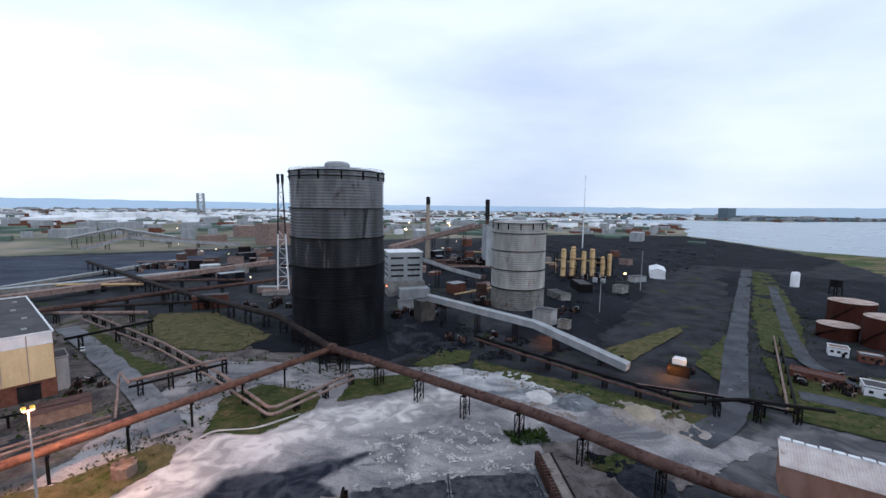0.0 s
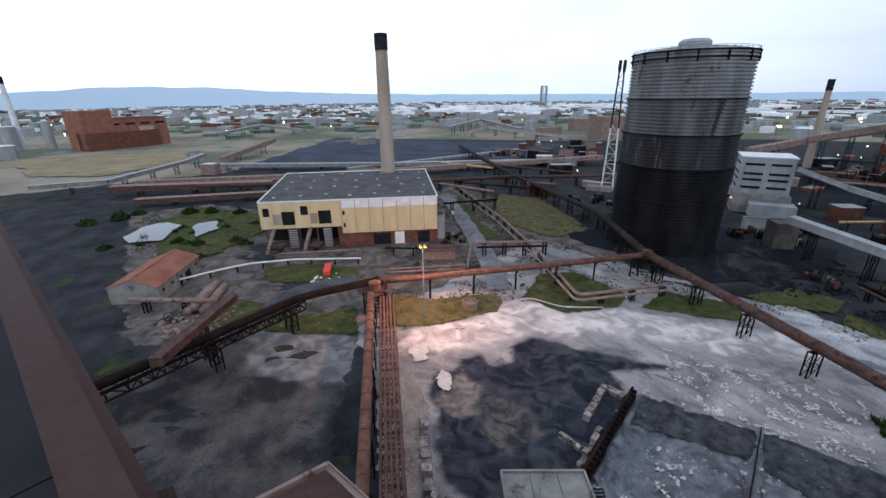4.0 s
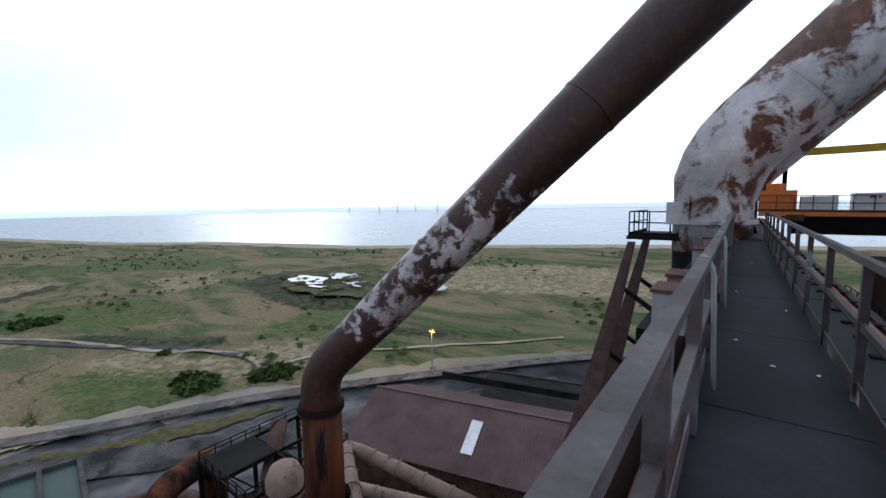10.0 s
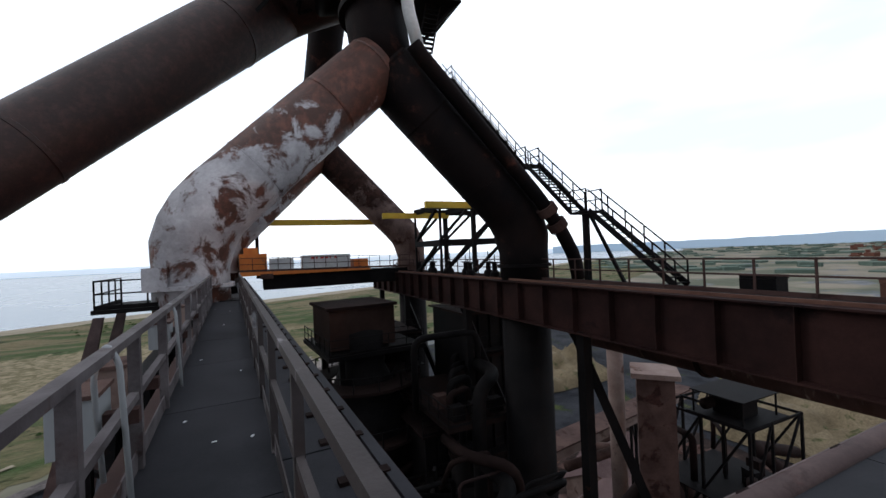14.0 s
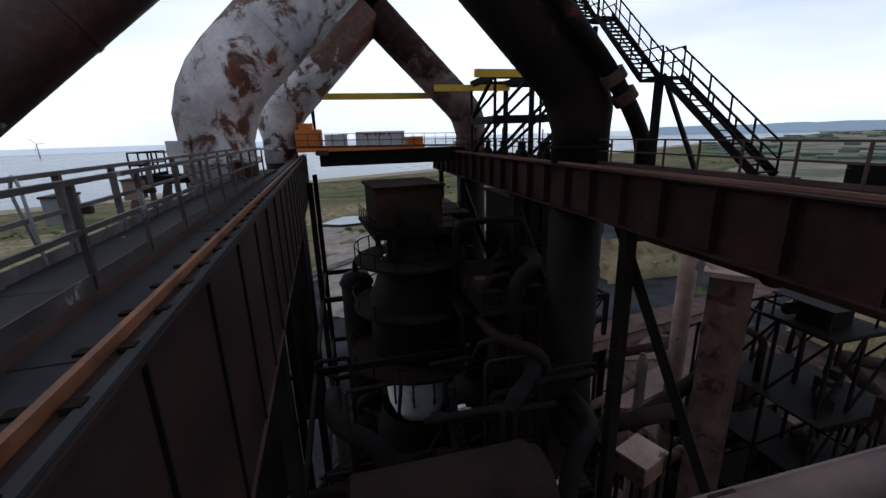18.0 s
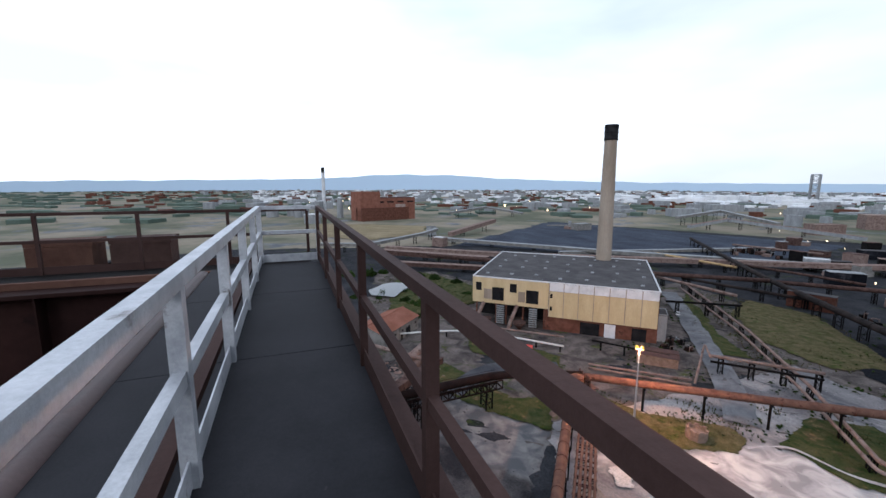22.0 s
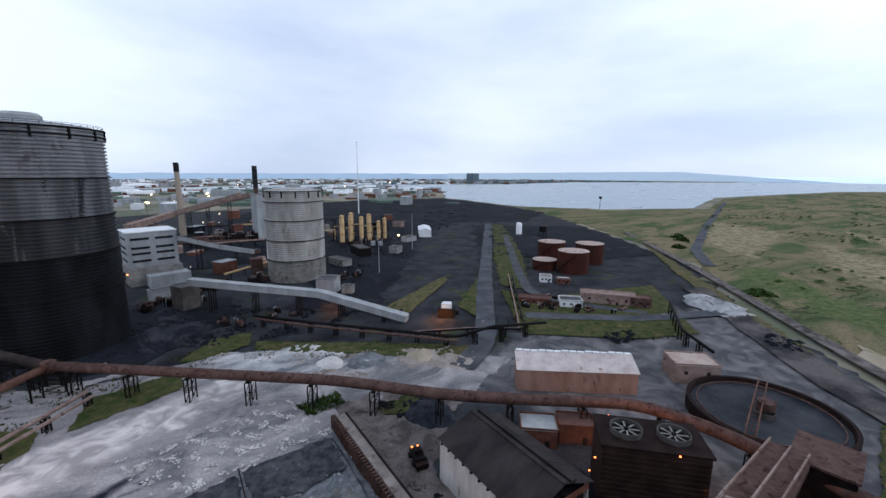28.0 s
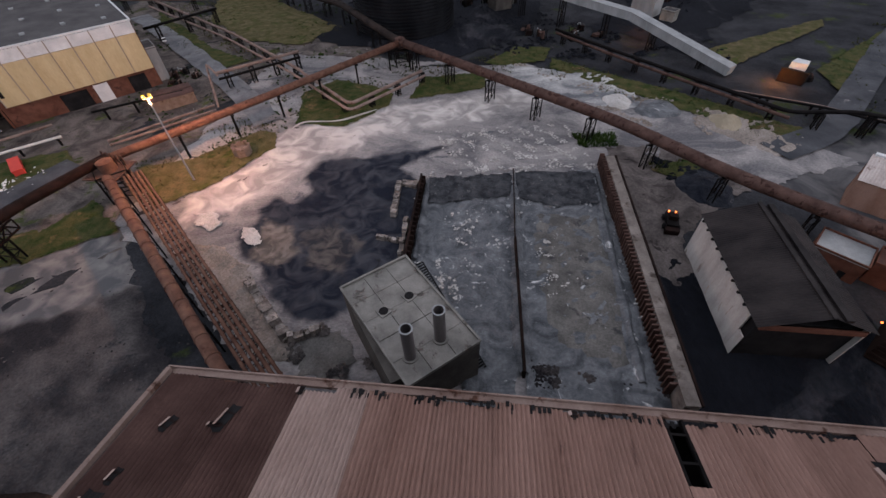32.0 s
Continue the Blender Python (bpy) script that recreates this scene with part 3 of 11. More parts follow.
def tube(bm, pts, r, seg=16, caps=True, radii=None):
    """A round pipe along points, mitred at its bends."""
    pts = [Vector(p) for p in pts]
    rings, ref = [], None
    for i, p in enumerate(pts):
        d0 = (p - pts[i - 1]).normalized() if i else None
        d1 = (pts[i + 1] - p).normalized() if i < len(pts) - 1 else None
        t = ((d0 or d1) + (d1 or d0)).normalized()
        if ref is None:
            ref = t.cross(Vector((0, 0, 1)))
            if ref.length < 0.1:
                ref = t.cross(Vector((1, 0, 0)))
        ref = (ref - t * ref.dot(t)).normalized()
        side = t.cross(ref).normalized()
        k = 1.0
        if d0 and d1:
            k = 1.0 / max(0.5, math.sqrt(max(0.0, (1 + d0.dot(d1)) / 2)))
            bend = d1 - d0
            bend = bend - t * bend.dot(t)
        ring = []
        rr = radii[i] if radii else r
        for j in range(seg):
            a = 2 * math.pi * j / seg
            o = ref * math.cos(a) * rr + side * math.sin(a) * rr
            if d0 and d1 and bend.length > 1e-4:
                bn = bend.normalized()
                o += bn * o.dot(bn) * (k - 1)
            ring.append(bm.verts.new(p + o))
        rings.append(ring)
    for a, b in zip(rings, rings[1:]):
        for j in range(seg):
            bm.faces.new((a[j], a[(j + 1) % seg], b[(j + 1) % seg], b[j]))
    if caps:
        bm.faces.new(list(reversed(rings[0])))
        bm.faces.new(rings[-1])
    return bm


def pipe_bm(pts, r, seg=16, radii=None, caps=True):
    return tube(bmesh.new(), pts, r, seg, caps, radii)


def lathe(profile, seg=48):
    """A turned shape from (radius, height) pairs."""
    bm = bmesh.new()
    rings = []
    for r, z in profile:
        if r < 1e-6:
            rings.append([bm.verts.new((0, 0, z))])
        else:
            rings.append([bm.verts.new((r * math.cos(2 * math.pi * j / seg), r * math.sin(2 * math.pi * j / seg), z)) for j in range(seg)])
    for a, b in zip(rings, rings[1:]):
        for j in range(seg):
            k = (j + 1) % seg
            if len(a) == 1 and len(b) > 1:
                bm.faces.new((a[0], b[k], b[j]))
            elif len(b) == 1 and len(a) > 1:
                bm.faces.new((a[j], a[k], b[0]))
            elif len(a) > 1:
                bm.faces.new((a[j], a[k], b[k], b[j]))
    bmesh.ops.recalc_face_normals(bm, faces=bm.faces)
    return bm


def bend(pts, r, n=5):
    """Rounds the corners of a line of points with radius r."""
    pts = [Vector(p) for p in pts]
    out = [pts[0]]
    for a, b, c in zip(pts, pts[1:], pts[2:]):
        u, v = (a - b).normalized(), (c - b).normalized()
        k = min(r, (a - b).length * 0.45, (c - b).length * 0.45)
        p, q = b + u * k, b + v * k
        for i in range(n + 1):
            s = i / n
            out.append(p * (1 - s) ** 2 + b * 2 * s * (1 - s) + q * s * s)
    out.append(pts[-1])
    return out


def truss(bm, a, b, width, height, bays, chord=0.25, web=0.15):
    """A four-chord lattice girder between two points."""
    a, b = Vector(a), Vector(b)
    d = b - a
    side = d.cross(Vector((0, 0, 1))).normalized() * width / 2
    up = Vector((0, 0, height))
    for s in (-1, 1):
        for h in (0, 1):
            bar(bm, a + side * s + up * h, b + side * s + up * h, chord)
        for i in range(bays):
            p, q = a + d * i / bays, a + d * (i + 1) / bays
            bar(bm, p + side * s + (up if i % 2 else up * 0), q + side * s + (up * 0 if i % 2 else up), web)
            bar(bm, p + side * s, p + side * s + up, web)
    for i in range(bays + 1):
        p = a + d * i / bays
        bar(bm, p - side, p + side, web)
    return bm


def trestle(bm, x, y, w, d, h, turn=0.0, bays=2, leg=0.35):
    """A braced steel support of four legs."""
    m = pose(x, y, 0, 0, 0, turn)
    c = [m @ Vector((sx * w / 2, sy * d / 2, 0)) for sx, sy in ((-1, -1), (1, -1), (1, 1), (-1, 1))]
    up = Vector((0, 0, h))
    for p in c:
        bar(bm, p, p + up, leg)
    for i in range(4):
        p, q = c[i], c[(i + 1) % 4]
        for k in range(bays):
            bar(bm, p + up * k / bays, q + up * (k + 1) / bays, leg * 0.5)
            bar(bm, p + up * (k + 1) / bays, q + up * (k + 1) / bays, leg * 0.5)
    return bm


def sheet(name, outline, z, material, label, category, cell=0.0, ragged=0.0, relief=0.0, kind="structure"):
    """A flat patch of ground with an uneven rim."""
    pts = []
    n = len(outline)
    for i in range(n):
        a, b = Vector((*outline[i], 0)), Vector((*outline[(i + 1) % n], 0))
        steps = max(1, int((b - a).length / cell)) if cell else 1
        for k in range(steps):
            p = a + (b - a) * k / steps
            if ragged:
                p += Vector((noise.noise(p / (cell * 2.5)), noise.noise(p / (cell * 2.5) + Vector((31, 7, 3))), 0)) * ragged
            pts.append(p)
    bm = bmesh.new()
    f = bm.faces.new([bm.verts.new((p.x, p.y, z)) for p in pts])
    if f.normal.z < 0:
        f.normal_flip()
    bmesh.ops.triangulate(bm, faces=[f])
    for f in bm.faces:
        f.normal_update()
        if f.normal.z < 0:
            f.normal_flip()
    return tagged(part(name, bm, material), label, category, kind=kind)


def path_sheet(name, line, width, z, material, label, category, ragged=0.3, drape=None):
    """A strip of road along a line."""
    line = bend([(p[0], p[1], 0) for p in line], 40, 6)
    bm = bmesh.new()
    rows = []
    fine = []
    for a, b in zip(line, line[1:]):
        k = max(1, int((b - a).length / 8))
        fine += [a + (b - a) * i / k for i in range(k)]
    fine.append(line[-1])
    for i, p in enumerate(fine):
        d = (fine[min(i + 1, len(fine) - 1)] - fine[max(i - 1, 0)]).normalized()
        s = Vector((-d.y, d.x, 0))
        w0 = width / 2 + ragged * noise.noise(p / 9)
        w1 = width / 2 + ragged * noise.noise(p / 9 + Vector((5, 5, 5)))
        a, b = p - s * w0, p + s * w1
        a.z = b.z = z
        if drape:
            a.z, b.z = drape(a.x, a.y), drape(b.x, b.y)
        rows.append((bm.verts.new(a), bm.verts.new(b)))
    for a, b in zip(rows, rows[1:]):
        f = bm.faces.new((a[0], b[0], b[1], a[1]))
        f.normal_update()
        if f.normal.z < 0:
            f.normal_flip()
    return tagged(part(name, bm, material), label, category, kind="structure")

# ---- land and water ----


def inside(px, py, poly):
    hit = np.zeros(px.shape, bool)
    n = len(poly)
    for i in range(n):
        (x0, y0), (x1, y1) = poly[i], poly[(i + 1) % n]
        c = ((y0 > py) != (y1 > py)) & (px < (x1 - x0) * (py - y0) / ((y1 - y0) or 1e-9) + x0)
        hit ^= c
    return hit


def waves(x, y, size, seed=0.0):
    """A cheap rolling noise in -1..1 for arrays."""
    s = 0.0
    for k, (a, f, w) in enumerate(((0.3, 1.0, 0.4), (1.9, 1.37, 0.3), (3.7, 2.3, 0.2), (5.1, 4.1, 0.1), (0.9, 7.7, 0.06))):
        u = (x * math.cos(a + seed) + y * math.sin(a + seed)) * f / size
        v = (-x * math.sin(a * 1.7 + seed) + y * math.cos(a * 1.7 + seed)) * f / size
        s = s + w * np.sin(u * 6.28 + 1.7 * np.sin(v * 5.1 + k)) * np.cos(v * 4.3 + k * 1.3)
    return s


def terrain(name, outline, z, cell, relief, size, material, label, category, ragged=0.5, sharp=1.0, kind="structure", marks=()):
    """A patch of uneven ground: a grid inside an outline, with a ragged rim and rolling relief."""
    ox, oy = zip(*outline)
    nx, ny = int((max(ox) - min(ox)) / cell) + 2, int((max(oy) - min(oy)) / cell) + 2
    gx, gy = np.meshgrid(min(ox) + np.arange(nx + 1) * cell, min(oy) + np.arange(ny + 1) * cell, indexing="ij")
    cx, cy = gx[:-1, :-1] + cell / 2, gy[:-1, :-1] + cell / 2
    wx = cx + ragged * cell * 3 * waves(cx, cy, cell * 14, 1.1)
    wy = cy + ragged * cell * 3 * waves(cx, cy, cell * 14, 2.3)
    keep = inside(wx, wy, outline)
    h = np.abs(waves(gx, gy, size, 0.5)) ** sharp * relief + np.abs(waves(gx, gy, size / 4.7, 0.2)) * relief * 0.35
    used = np.zeros(gx.shape, int)
    full = np.zeros(gx.shape, int)
    for i in (0, 1):
        for j in (0, 1):
            used[i:i + nx, j:j + ny] += keep
            full[i:i + nx, j:j + ny] += 1
    edge = (used < 4)
    h = np.where(edge, 0, h)
    ids = -np.ones(gx.shape, int)
    sel = used > 0
    ids[sel] = np.arange(sel.sum())
    jx = gx + cell * 0.3 * waves(gx, gy, cell * 3, 4.0)
    jy = gy + cell * 0.3 * waves(gx, gy, cell * 3, 5.0)
    mx, my = np.zeros(gx.shape), np.zeros(gx.shape)  # the rim draws in to its cells' middles, so that it runs smooth
    for i in (0, 1):
        for j in (0, 1):
            mx[i:i + nx, j:j + ny] += keep * cx
            my[i:i + nx, j:j + ny] += keep * cy
    rim = sel & edge
    jx[rim] += mx[rim] / used[rim] - gx[rim]
    jy[rim] += my[rim] / used[rim] - gy[rim]
    verts = np.stack([jx[sel], jy[sel], z + h[sel]], 1)
    i, j = np.nonzero(keep)
    faces = np.stack([ids[i, j], ids[i + 1, j], ids[i + 1, j + 1], ids[i, j + 1]], 1)
    me = bpy.data.meshes.new(name)
    me.from_pydata(verts.tolist(), [], faces.tolist())
    for p in me.polygons:
        p.use_smooth = True
    me.materials.append(M[material])
    for mark, poly, soft in marks:  # how deep each corner lies within a stained area
        px, py = verts[:, 0], verts[:, 1]
        best = np.full(px.shape, -1e9)
        for one in poly if isinstance(poly[0], list) else [poly]:
            near = np.full(px.shape, 1e9)
            for (x0, y0), (x1, y1) in zip(one, one[1:] + one[:1]):
                u = np.clip(((px - x0) * (x1 - x0) + (py - y0) * (y1 - y0)) / ((x1 - x0) ** 2 + (y1 - y0) ** 2), 0, 1)
                near = np.minimum(near, np.hypot(px - x0 - u * (x1 - x0), py - y0 - u * (y1 - y0)))
            best = np.maximum(best, np.where(inside(px, py, one), near, -near))
        at = me.attributes.new(mark, "FLOAT", "POINT")
        at.data.foreach_set("value", np.clip(0.5 + best / (2 * soft), 0, 1).astype(np.float32))
    return tagged(new(name, me), label, category, kind=kind)


def stain(m, mark, c1, c2, size=4.0, depth=0.9, swirl=2.0):
    """Lets another tone take over where a stained area is marked, with a torn edge."""
    n, l = m.node_tree.nodes, m.node_tree.links
    b = n["Principled BSDF"]
    old = b.inputs["Base Color"].links[0].from_socket
    geo = n.new("ShaderNodeNewGeometry")
    at = n.new("ShaderNodeAttribute")
    at.attribute_name = mark
    t = n.new("ShaderNodeTexNoise")
    t.inputs["Scale"].default_value, t.inputs["Detail"].default_value, t.inputs["Distortion"].default_value = 1.0 / size, 7.0, swirl
    l.new(geo.outputs["Position"], t.inputs["Vector"])
    mul = n.new("ShaderNodeMath")
    mul.operation = "MULTIPLY_ADD"
    l.new(t.outputs["Fac"], mul.inputs[0])
    mul.inputs[1].default_value, mul.inputs[2].default_value = depth, -depth / 2
    add = n.new("ShaderNodeMath")
    l.new(at.outputs["Fac"], add.inputs[0])
    l.new(mul.outputs[0], add.inputs[1])
    r = n.new("ShaderNodeMapRange")
    r.interpolation_type = "SMOOTHSTEP"
    r.inputs["From Min"].default_value, r.inputs["From Max"].default_value = 0.32, 0.68
    l.new(add.outputs[0], r.inputs["Value"])
    t2 = n.new("ShaderNodeTexNoise")
    t2.inputs["Scale"].default_value, t2.inputs["Detail"].default_value, t2.inputs["Distortion"].default_value = 1.6 / size, 8.0, swirl
    l.new(geo.outputs["Position"], t2.inputs["Vector"])
    r2 = n.new("ShaderNodeMapRange")
    r2.inputs["From Min"].default_value, r2.inputs["From Max"].default_value = 0.4, 0.64
    l.new(t2.outputs["Fac"], r2.inputs["Value"])
    own = n.new("ShaderNodeMix")
    own.data_type = "RGBA"
    own.inputs[6].default_value, own.inputs[7].default_value = (*c1, 1), (*c2, 1)
    l.new(r2.outputs["Result"], own.inputs[0])
    both = n.new("ShaderNodeMix")
    both.data_type = "RGBA"
    l.new(r.outputs["Result"], both.inputs[0])
    l.new(old, both.inputs[6])
    l.new(own.outputs[2], both.inputs[7])
    l.new(both.outputs[2], b.inputs["Base Color"])


stain(M["slagfield"], "pale", (0.225, 0.212, 0.21), (0.45, 0.42, 0.405), 10, 1.2, 1.0)
stain(M["slagfield"], "black", (0.010, 0.012, 0.019), (0.040, 0.043, 0.052), 9, 0.8, 1.2)
stain(M["slagfield"], "brown", (0.075, 0.064, 0.058), (0.165, 0.142, 0.127), 5, 0.9, 0.9)
stain(M["slagfield"], "silt", (0.024, 0.024, 0.028), (0.085, 0.076, 0.071), 6, 1.2, 1.0)
stain(M["dunes"], "straw", (0.105, 0.092, 0.050), (0.235, 0.190, 0.125), 11, 1.3, 1.4)
stain(M["dunes"], "green", (0.038, 0.060, 0.020), (0.092, 0.100, 0.042), 7, 1.3, 1.4)
stain(M["dunes"], "heather", (0.018, 0.024, 0.012), (0.062, 0.060, 0.034), 9, 1.0, 1.4)
stain(M["earth"], "trodden", (0.050, 0.050, 0.055), (0.118, 0.114, 0.116), 16, 1.0, 1.2)
stain(M["mudfield"], "pale", (0.08, 0.08, 0.085), (0.175, 0.165, 0.162), 7, 0.9, 0.4)
water_mat = mat("water", (0.13, 0.18, 0.225), (0.19, 0.245, 0.295), 120, 0.3, bump=0.25, stretch=(1, 1, 1), grain=2.5)
water_mat.node_tree.nodes["Principled BSDF"].inputs["Specular IOR Level"].default_value = 0.42
M["water"] = water_mat
pool_mat = mat("pool", (0.03, 0.04, 0.045), (0.05, 0.06, 0.062), 20, 0.1)
M["pool"] = pool_mat
M["greenwater"] = mat("greenwater", (0.010, 0.030, 0.027), (0.018, 0.044, 0.038), 9, 0.5)

bm = bmesh.new()
bmesh.ops.create_circle(bm, cap_ends=True, segments=96, radius=4950)
tagged(part("ground", bm, "farland"), "wide flat land of fields and built-up ground", "ground", kind="structure")

SHORE = [(3200, 2200), (1500, 1480), (600, 1010), (0, 720), (-204, 628), (-543, 420), (-816, 340), (-1006, 220), (-1600, 60), (-2449, -47)]
EST_S = [(-2620, -330), (-2311, -530), (-1337, -581), (-888, -418), (-700, -500), (-620, -650), (-650, -971), (-777, -1183), (-880, -1304), (-820, -2000), (-300, -2050), (180, -1720)]
EST_N = [(420, -1990), (-200, -2330), (-795, -2465), (-1161, -2250), (-1413, -2244), (-1747, -2035), (-2910, -2307), (-4042, -1633)]
rim = [(4900 * math.sin(radians(a)), 4900 * math.cos(radians(a))) for a in (250, 262, 275, 290, 305, 320, 335, 350, 365, 380, 398, 415)]
sheet("sea", SHORE + EST_S + EST_N + rim, 0.06, "water", "calm pale grey estuary and open sea", "sea", cell=60, ragged=14)
sheet("beach", [(1500, 1440), (600, 985), (0, 698), (-204, 606), (-543, 396), (-816, 316), (-1006, 200), (-1600, 35), (-2449, -80)] + [(x - 14, y + 26) for x, y in reversed(SHORE[1:])], 0.16, "sand", "strip of pale sand along the sea", "beach", cell=40, ragged=7)

# ring of far hills and the last of the sea
PROFILE = [(40, 0.1), (55, 0.15), (65, 0.25), (75, 0.4), (85, 0.55), (95, 0.75), (100, 1.15), (106, 1.35), (113, 1.15), (119, 0.8), (127, 0.45), (140, 0.2), (160, 0.04), (180, -0.08), (200, -0.04), (225, -0.08), (240, 0.0), (255, -0.18)]
bm = bmesh.new()
ring = []
for i in range(176):
    a = 40 + i
    for (a0, e0), (a1, e1) in zip(PROFILE, PROFILE[1:]):
        if a0 <= a <= a1:
            e = e0 + (e1 - e0) * (a - a0) / (a1 - a0)
            break
    e += 0.13 * noise.noise(Vector((a * 0.31, 0, 0))) + 0.05 * noise.noise(Vector((a * 1.1, 3, 0)))
    x, y = 4860 * math.sin(radians(a)), 4860 * math.cos(radians(a))
    ring.append((bm.verts.new((x, y, -2)), bm.verts.new((x, y, 68 + 4860 * math.tan(radians(e))))))
for p, q in zip(ring, ring[1:]):
    bm.faces.new((p[0], q[0], q[1], p[1]))
# the hills' haze is put into a bluish colour with faint emission
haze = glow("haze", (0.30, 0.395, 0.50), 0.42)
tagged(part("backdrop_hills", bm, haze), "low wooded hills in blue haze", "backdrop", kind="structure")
bm = bmesh.new()
ring = []
for i in range(60):
    a = 214 + i * 0.75
    e = 0.02 + 0.26 * min(1.0, (a - 214) / 24) - 1.1 * max(0.0, (a - 243) / 15.0) + 0.03 * noise.noise(Vector((a * 0.5, 1, 0)))
    x, y = 4855 * math.sin(radians(a)), 4855 * math.cos(radians(a))
    ring.append((bm.verts.new((x, y, -2)), bm.verts.new((x, y, 68 + 4855 * math.tan(radians(e))))))
for p, q in zip(ring, ring[1:]):
    bm.faces.new((p[0], q[0], q[1], p[1]))
# shore strip: haze put into pale glowing colour
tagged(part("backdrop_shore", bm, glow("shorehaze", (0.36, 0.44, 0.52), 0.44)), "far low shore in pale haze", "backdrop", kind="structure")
bm = bmesh.new()
ring = []
for a in range(248, 412, 2):
    x, y = 4880 * math.sin(radians(a)), 4880 * math.cos(radians(a))
    ring.append((bm.verts.new((x, y, -2)), bm.verts.new((x, y, 68 + 4880 * math.tan(radians(-0.22))))))
for p, q in zip(ring, ring[1:]):
    bm.faces.new((p[0], q[0], q[1], p[1]))
# last of the sea glows pale, its haze held in the colour
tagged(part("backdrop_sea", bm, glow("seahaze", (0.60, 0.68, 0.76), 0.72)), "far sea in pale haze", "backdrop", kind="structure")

PLANT = [(480, 60), (440, -120), (430, -171), (640, -454), (259, -640), (100, -800), (-250, -900), (-560, -900), (-600, -640), (-560, -500), (-456, -346), (-337, -162), (-230, -70), (-175, -12), (-142, 70), (-80, 160), (40, 260), (260, 330), (420, 260)]
TRODDEN = [(-72, -112), (-150, -128), (-205, -110), (-228, -82), (-172, -6), (-140, 60), (-92, 115), (-60, 70), (-84, 0), (-92, -40)]
terrain("plant_ground", PLANT, 0.05, 6, 0.5, 70, "earth", "dark trodden earth of the works", "ground", ragged=0.3, marks=(("trodden", TRODDEN, 12.0),))
DUNES = [(-580, -600), (-456, -352), (-345, -168), (-238, -76), (-182, -14), (-149, 70), (-87, 160), (35, 268), (260, 345), (900, 700), (1480, 1420), (600, 985), (0, 700), (-204, 608), (-543, 400), (-816, 320), (-1006, 205), (-1600, 40), (-2400, -80), (-2560, -300), (-2300, -500), (-1330, -550), (-890, -395), (-705, -480), (-640, -610)]
STRAW = [
    [(-444.8, 118.7), (-465.2, 186.4), (-386.2, 162.2), (-374.6, 114.1)], [(-246.0, 46.0), (-204.5, 66.3), (-172.0, 84.0), (-160.0, 70.0), (-190.0, 46.0), (-225.0, 34.0)],
    [(-190.0, 88.0), (-186.0, 125.0), (-140.0, 112.0), (-145.0, 82.3)], [(-535.3, -129.3), (-383.3, -9.0), (-287.7, 35.0), (-292.0, -8.0), (-394.9, -84.1)],
    [(-662.5, -282.0), (-589.6, -175.6), (-394.3, -136.9), (-438.8, -195.0)], [(-684.4, -149.4), (-591.4, -40.0), (-504.6, 77.5), (-430.0, 22.0), (-437.2, -26.2)], [(-330.0, 300.0), (-180.0, 420.0), (40.0, 420.0), (-60.0, 300.0), (-200.0, 250.0)]]
GREEN = [
    [(-358.1, -120.5), (-283.6, -33.2), (-266.1, 8.0), (-230.8, 5.0), (-262.0, -55.0), (-318.7, -118.4)], [(-360.8, -21.0), (-396.1, 37.7), (-363.9, 97.6), (-320.6, 109.8), (-278.3, 75.2), (-317.4, 42.9)],
    [(-222.7, 24.8), (-200.0, 54.6), (-158.0, 68.0), (-156.0, 42.0), (-185.6, 22.0)], [(-222.2, 112.0), (-233.7, 174.3), (-180.5, 150.5), (-171.7, 113.3)], [(-600.0, 60.0), (-700.0, 150.0), (-560.0, 250.0), (-480.0, 200.0)]]
HEATHER = [
    [(-300.8, 34.1), (-276.9, 56.8), (-246.3, 70.9), (-216.0, 90.8), (-200.5, 82.0), (-232.6, 62.1), (-262.9, 45.7)], [(-437.0, 2.4), (-494.0, 66.7), (-480.0, 72.0), (-424.0, 14.0)],
    [(-365.7, 163.3), (-386.9, 205.1), (-378.1, 275.4), (-250.0, 260.0), (-205.0, 168.0), (-236.7, 148.0), (-283.7, 150.2)], [(-560.0, -70.0), (-470.0, 20.0), (-462.0, 12.0), (-548.0, -78.0)], [(-200.0, 128.0), (-180.0, 150.0), (-120.0, 170.0), (-118.0, 160.0), (-172.0, 138.0)]]
terrain("dune_grassland", DUNES, 0.12, 8, 3.2, 150, "dunes", "rough green and straw-coloured dune grassland", "grassland", ragged=0.3, sharp=1.4, marks=(("straw", STRAW, 16.0), ("green", GREEN, 14.0), ("heather", HEATHER, 6.0)))

# coal and ore stocks
terrain("coal_yard", [(-45, -205), (-85, -175), (-118, -220), (-190, -330), (-260, -420), (-330, -470), (-430, -420), (-560, -520), (-610, -700), (-640, -960), (-420, -1000), (-150, -900), (-40, -600), (60, -480), (60, -330), (-40, -330), (-90, -320)], 0.5, 8, 1.2, 60, "coal", "wide black coal stockyard", "coal yard", ragged=0.5)
terrain("ore_yard", [(425, -165), (230, -395), (262, -590), (640, -450)], 0.5, 8, 1.6, 50, "bluecoal", "dark blue-grey ore stockyard", "ore yard", ragged=0.3)
terrain("coal_strip", [(-210, -260), (-345, -172), (-450, -340), (-330, -440)], 0.5, 7, 1.0, 40, "coal", "black strip of coal dust", "coal yard", ragged=0.5)
terrain("black_apron", [(75, -178), (15, -176), (-22, -200), (-25, -255), (60, -262), (95, -235)], 0.6, 5, 0.6, 20, "coal", "coal-black apron round the gasholder", "ground", ragged=0.5)

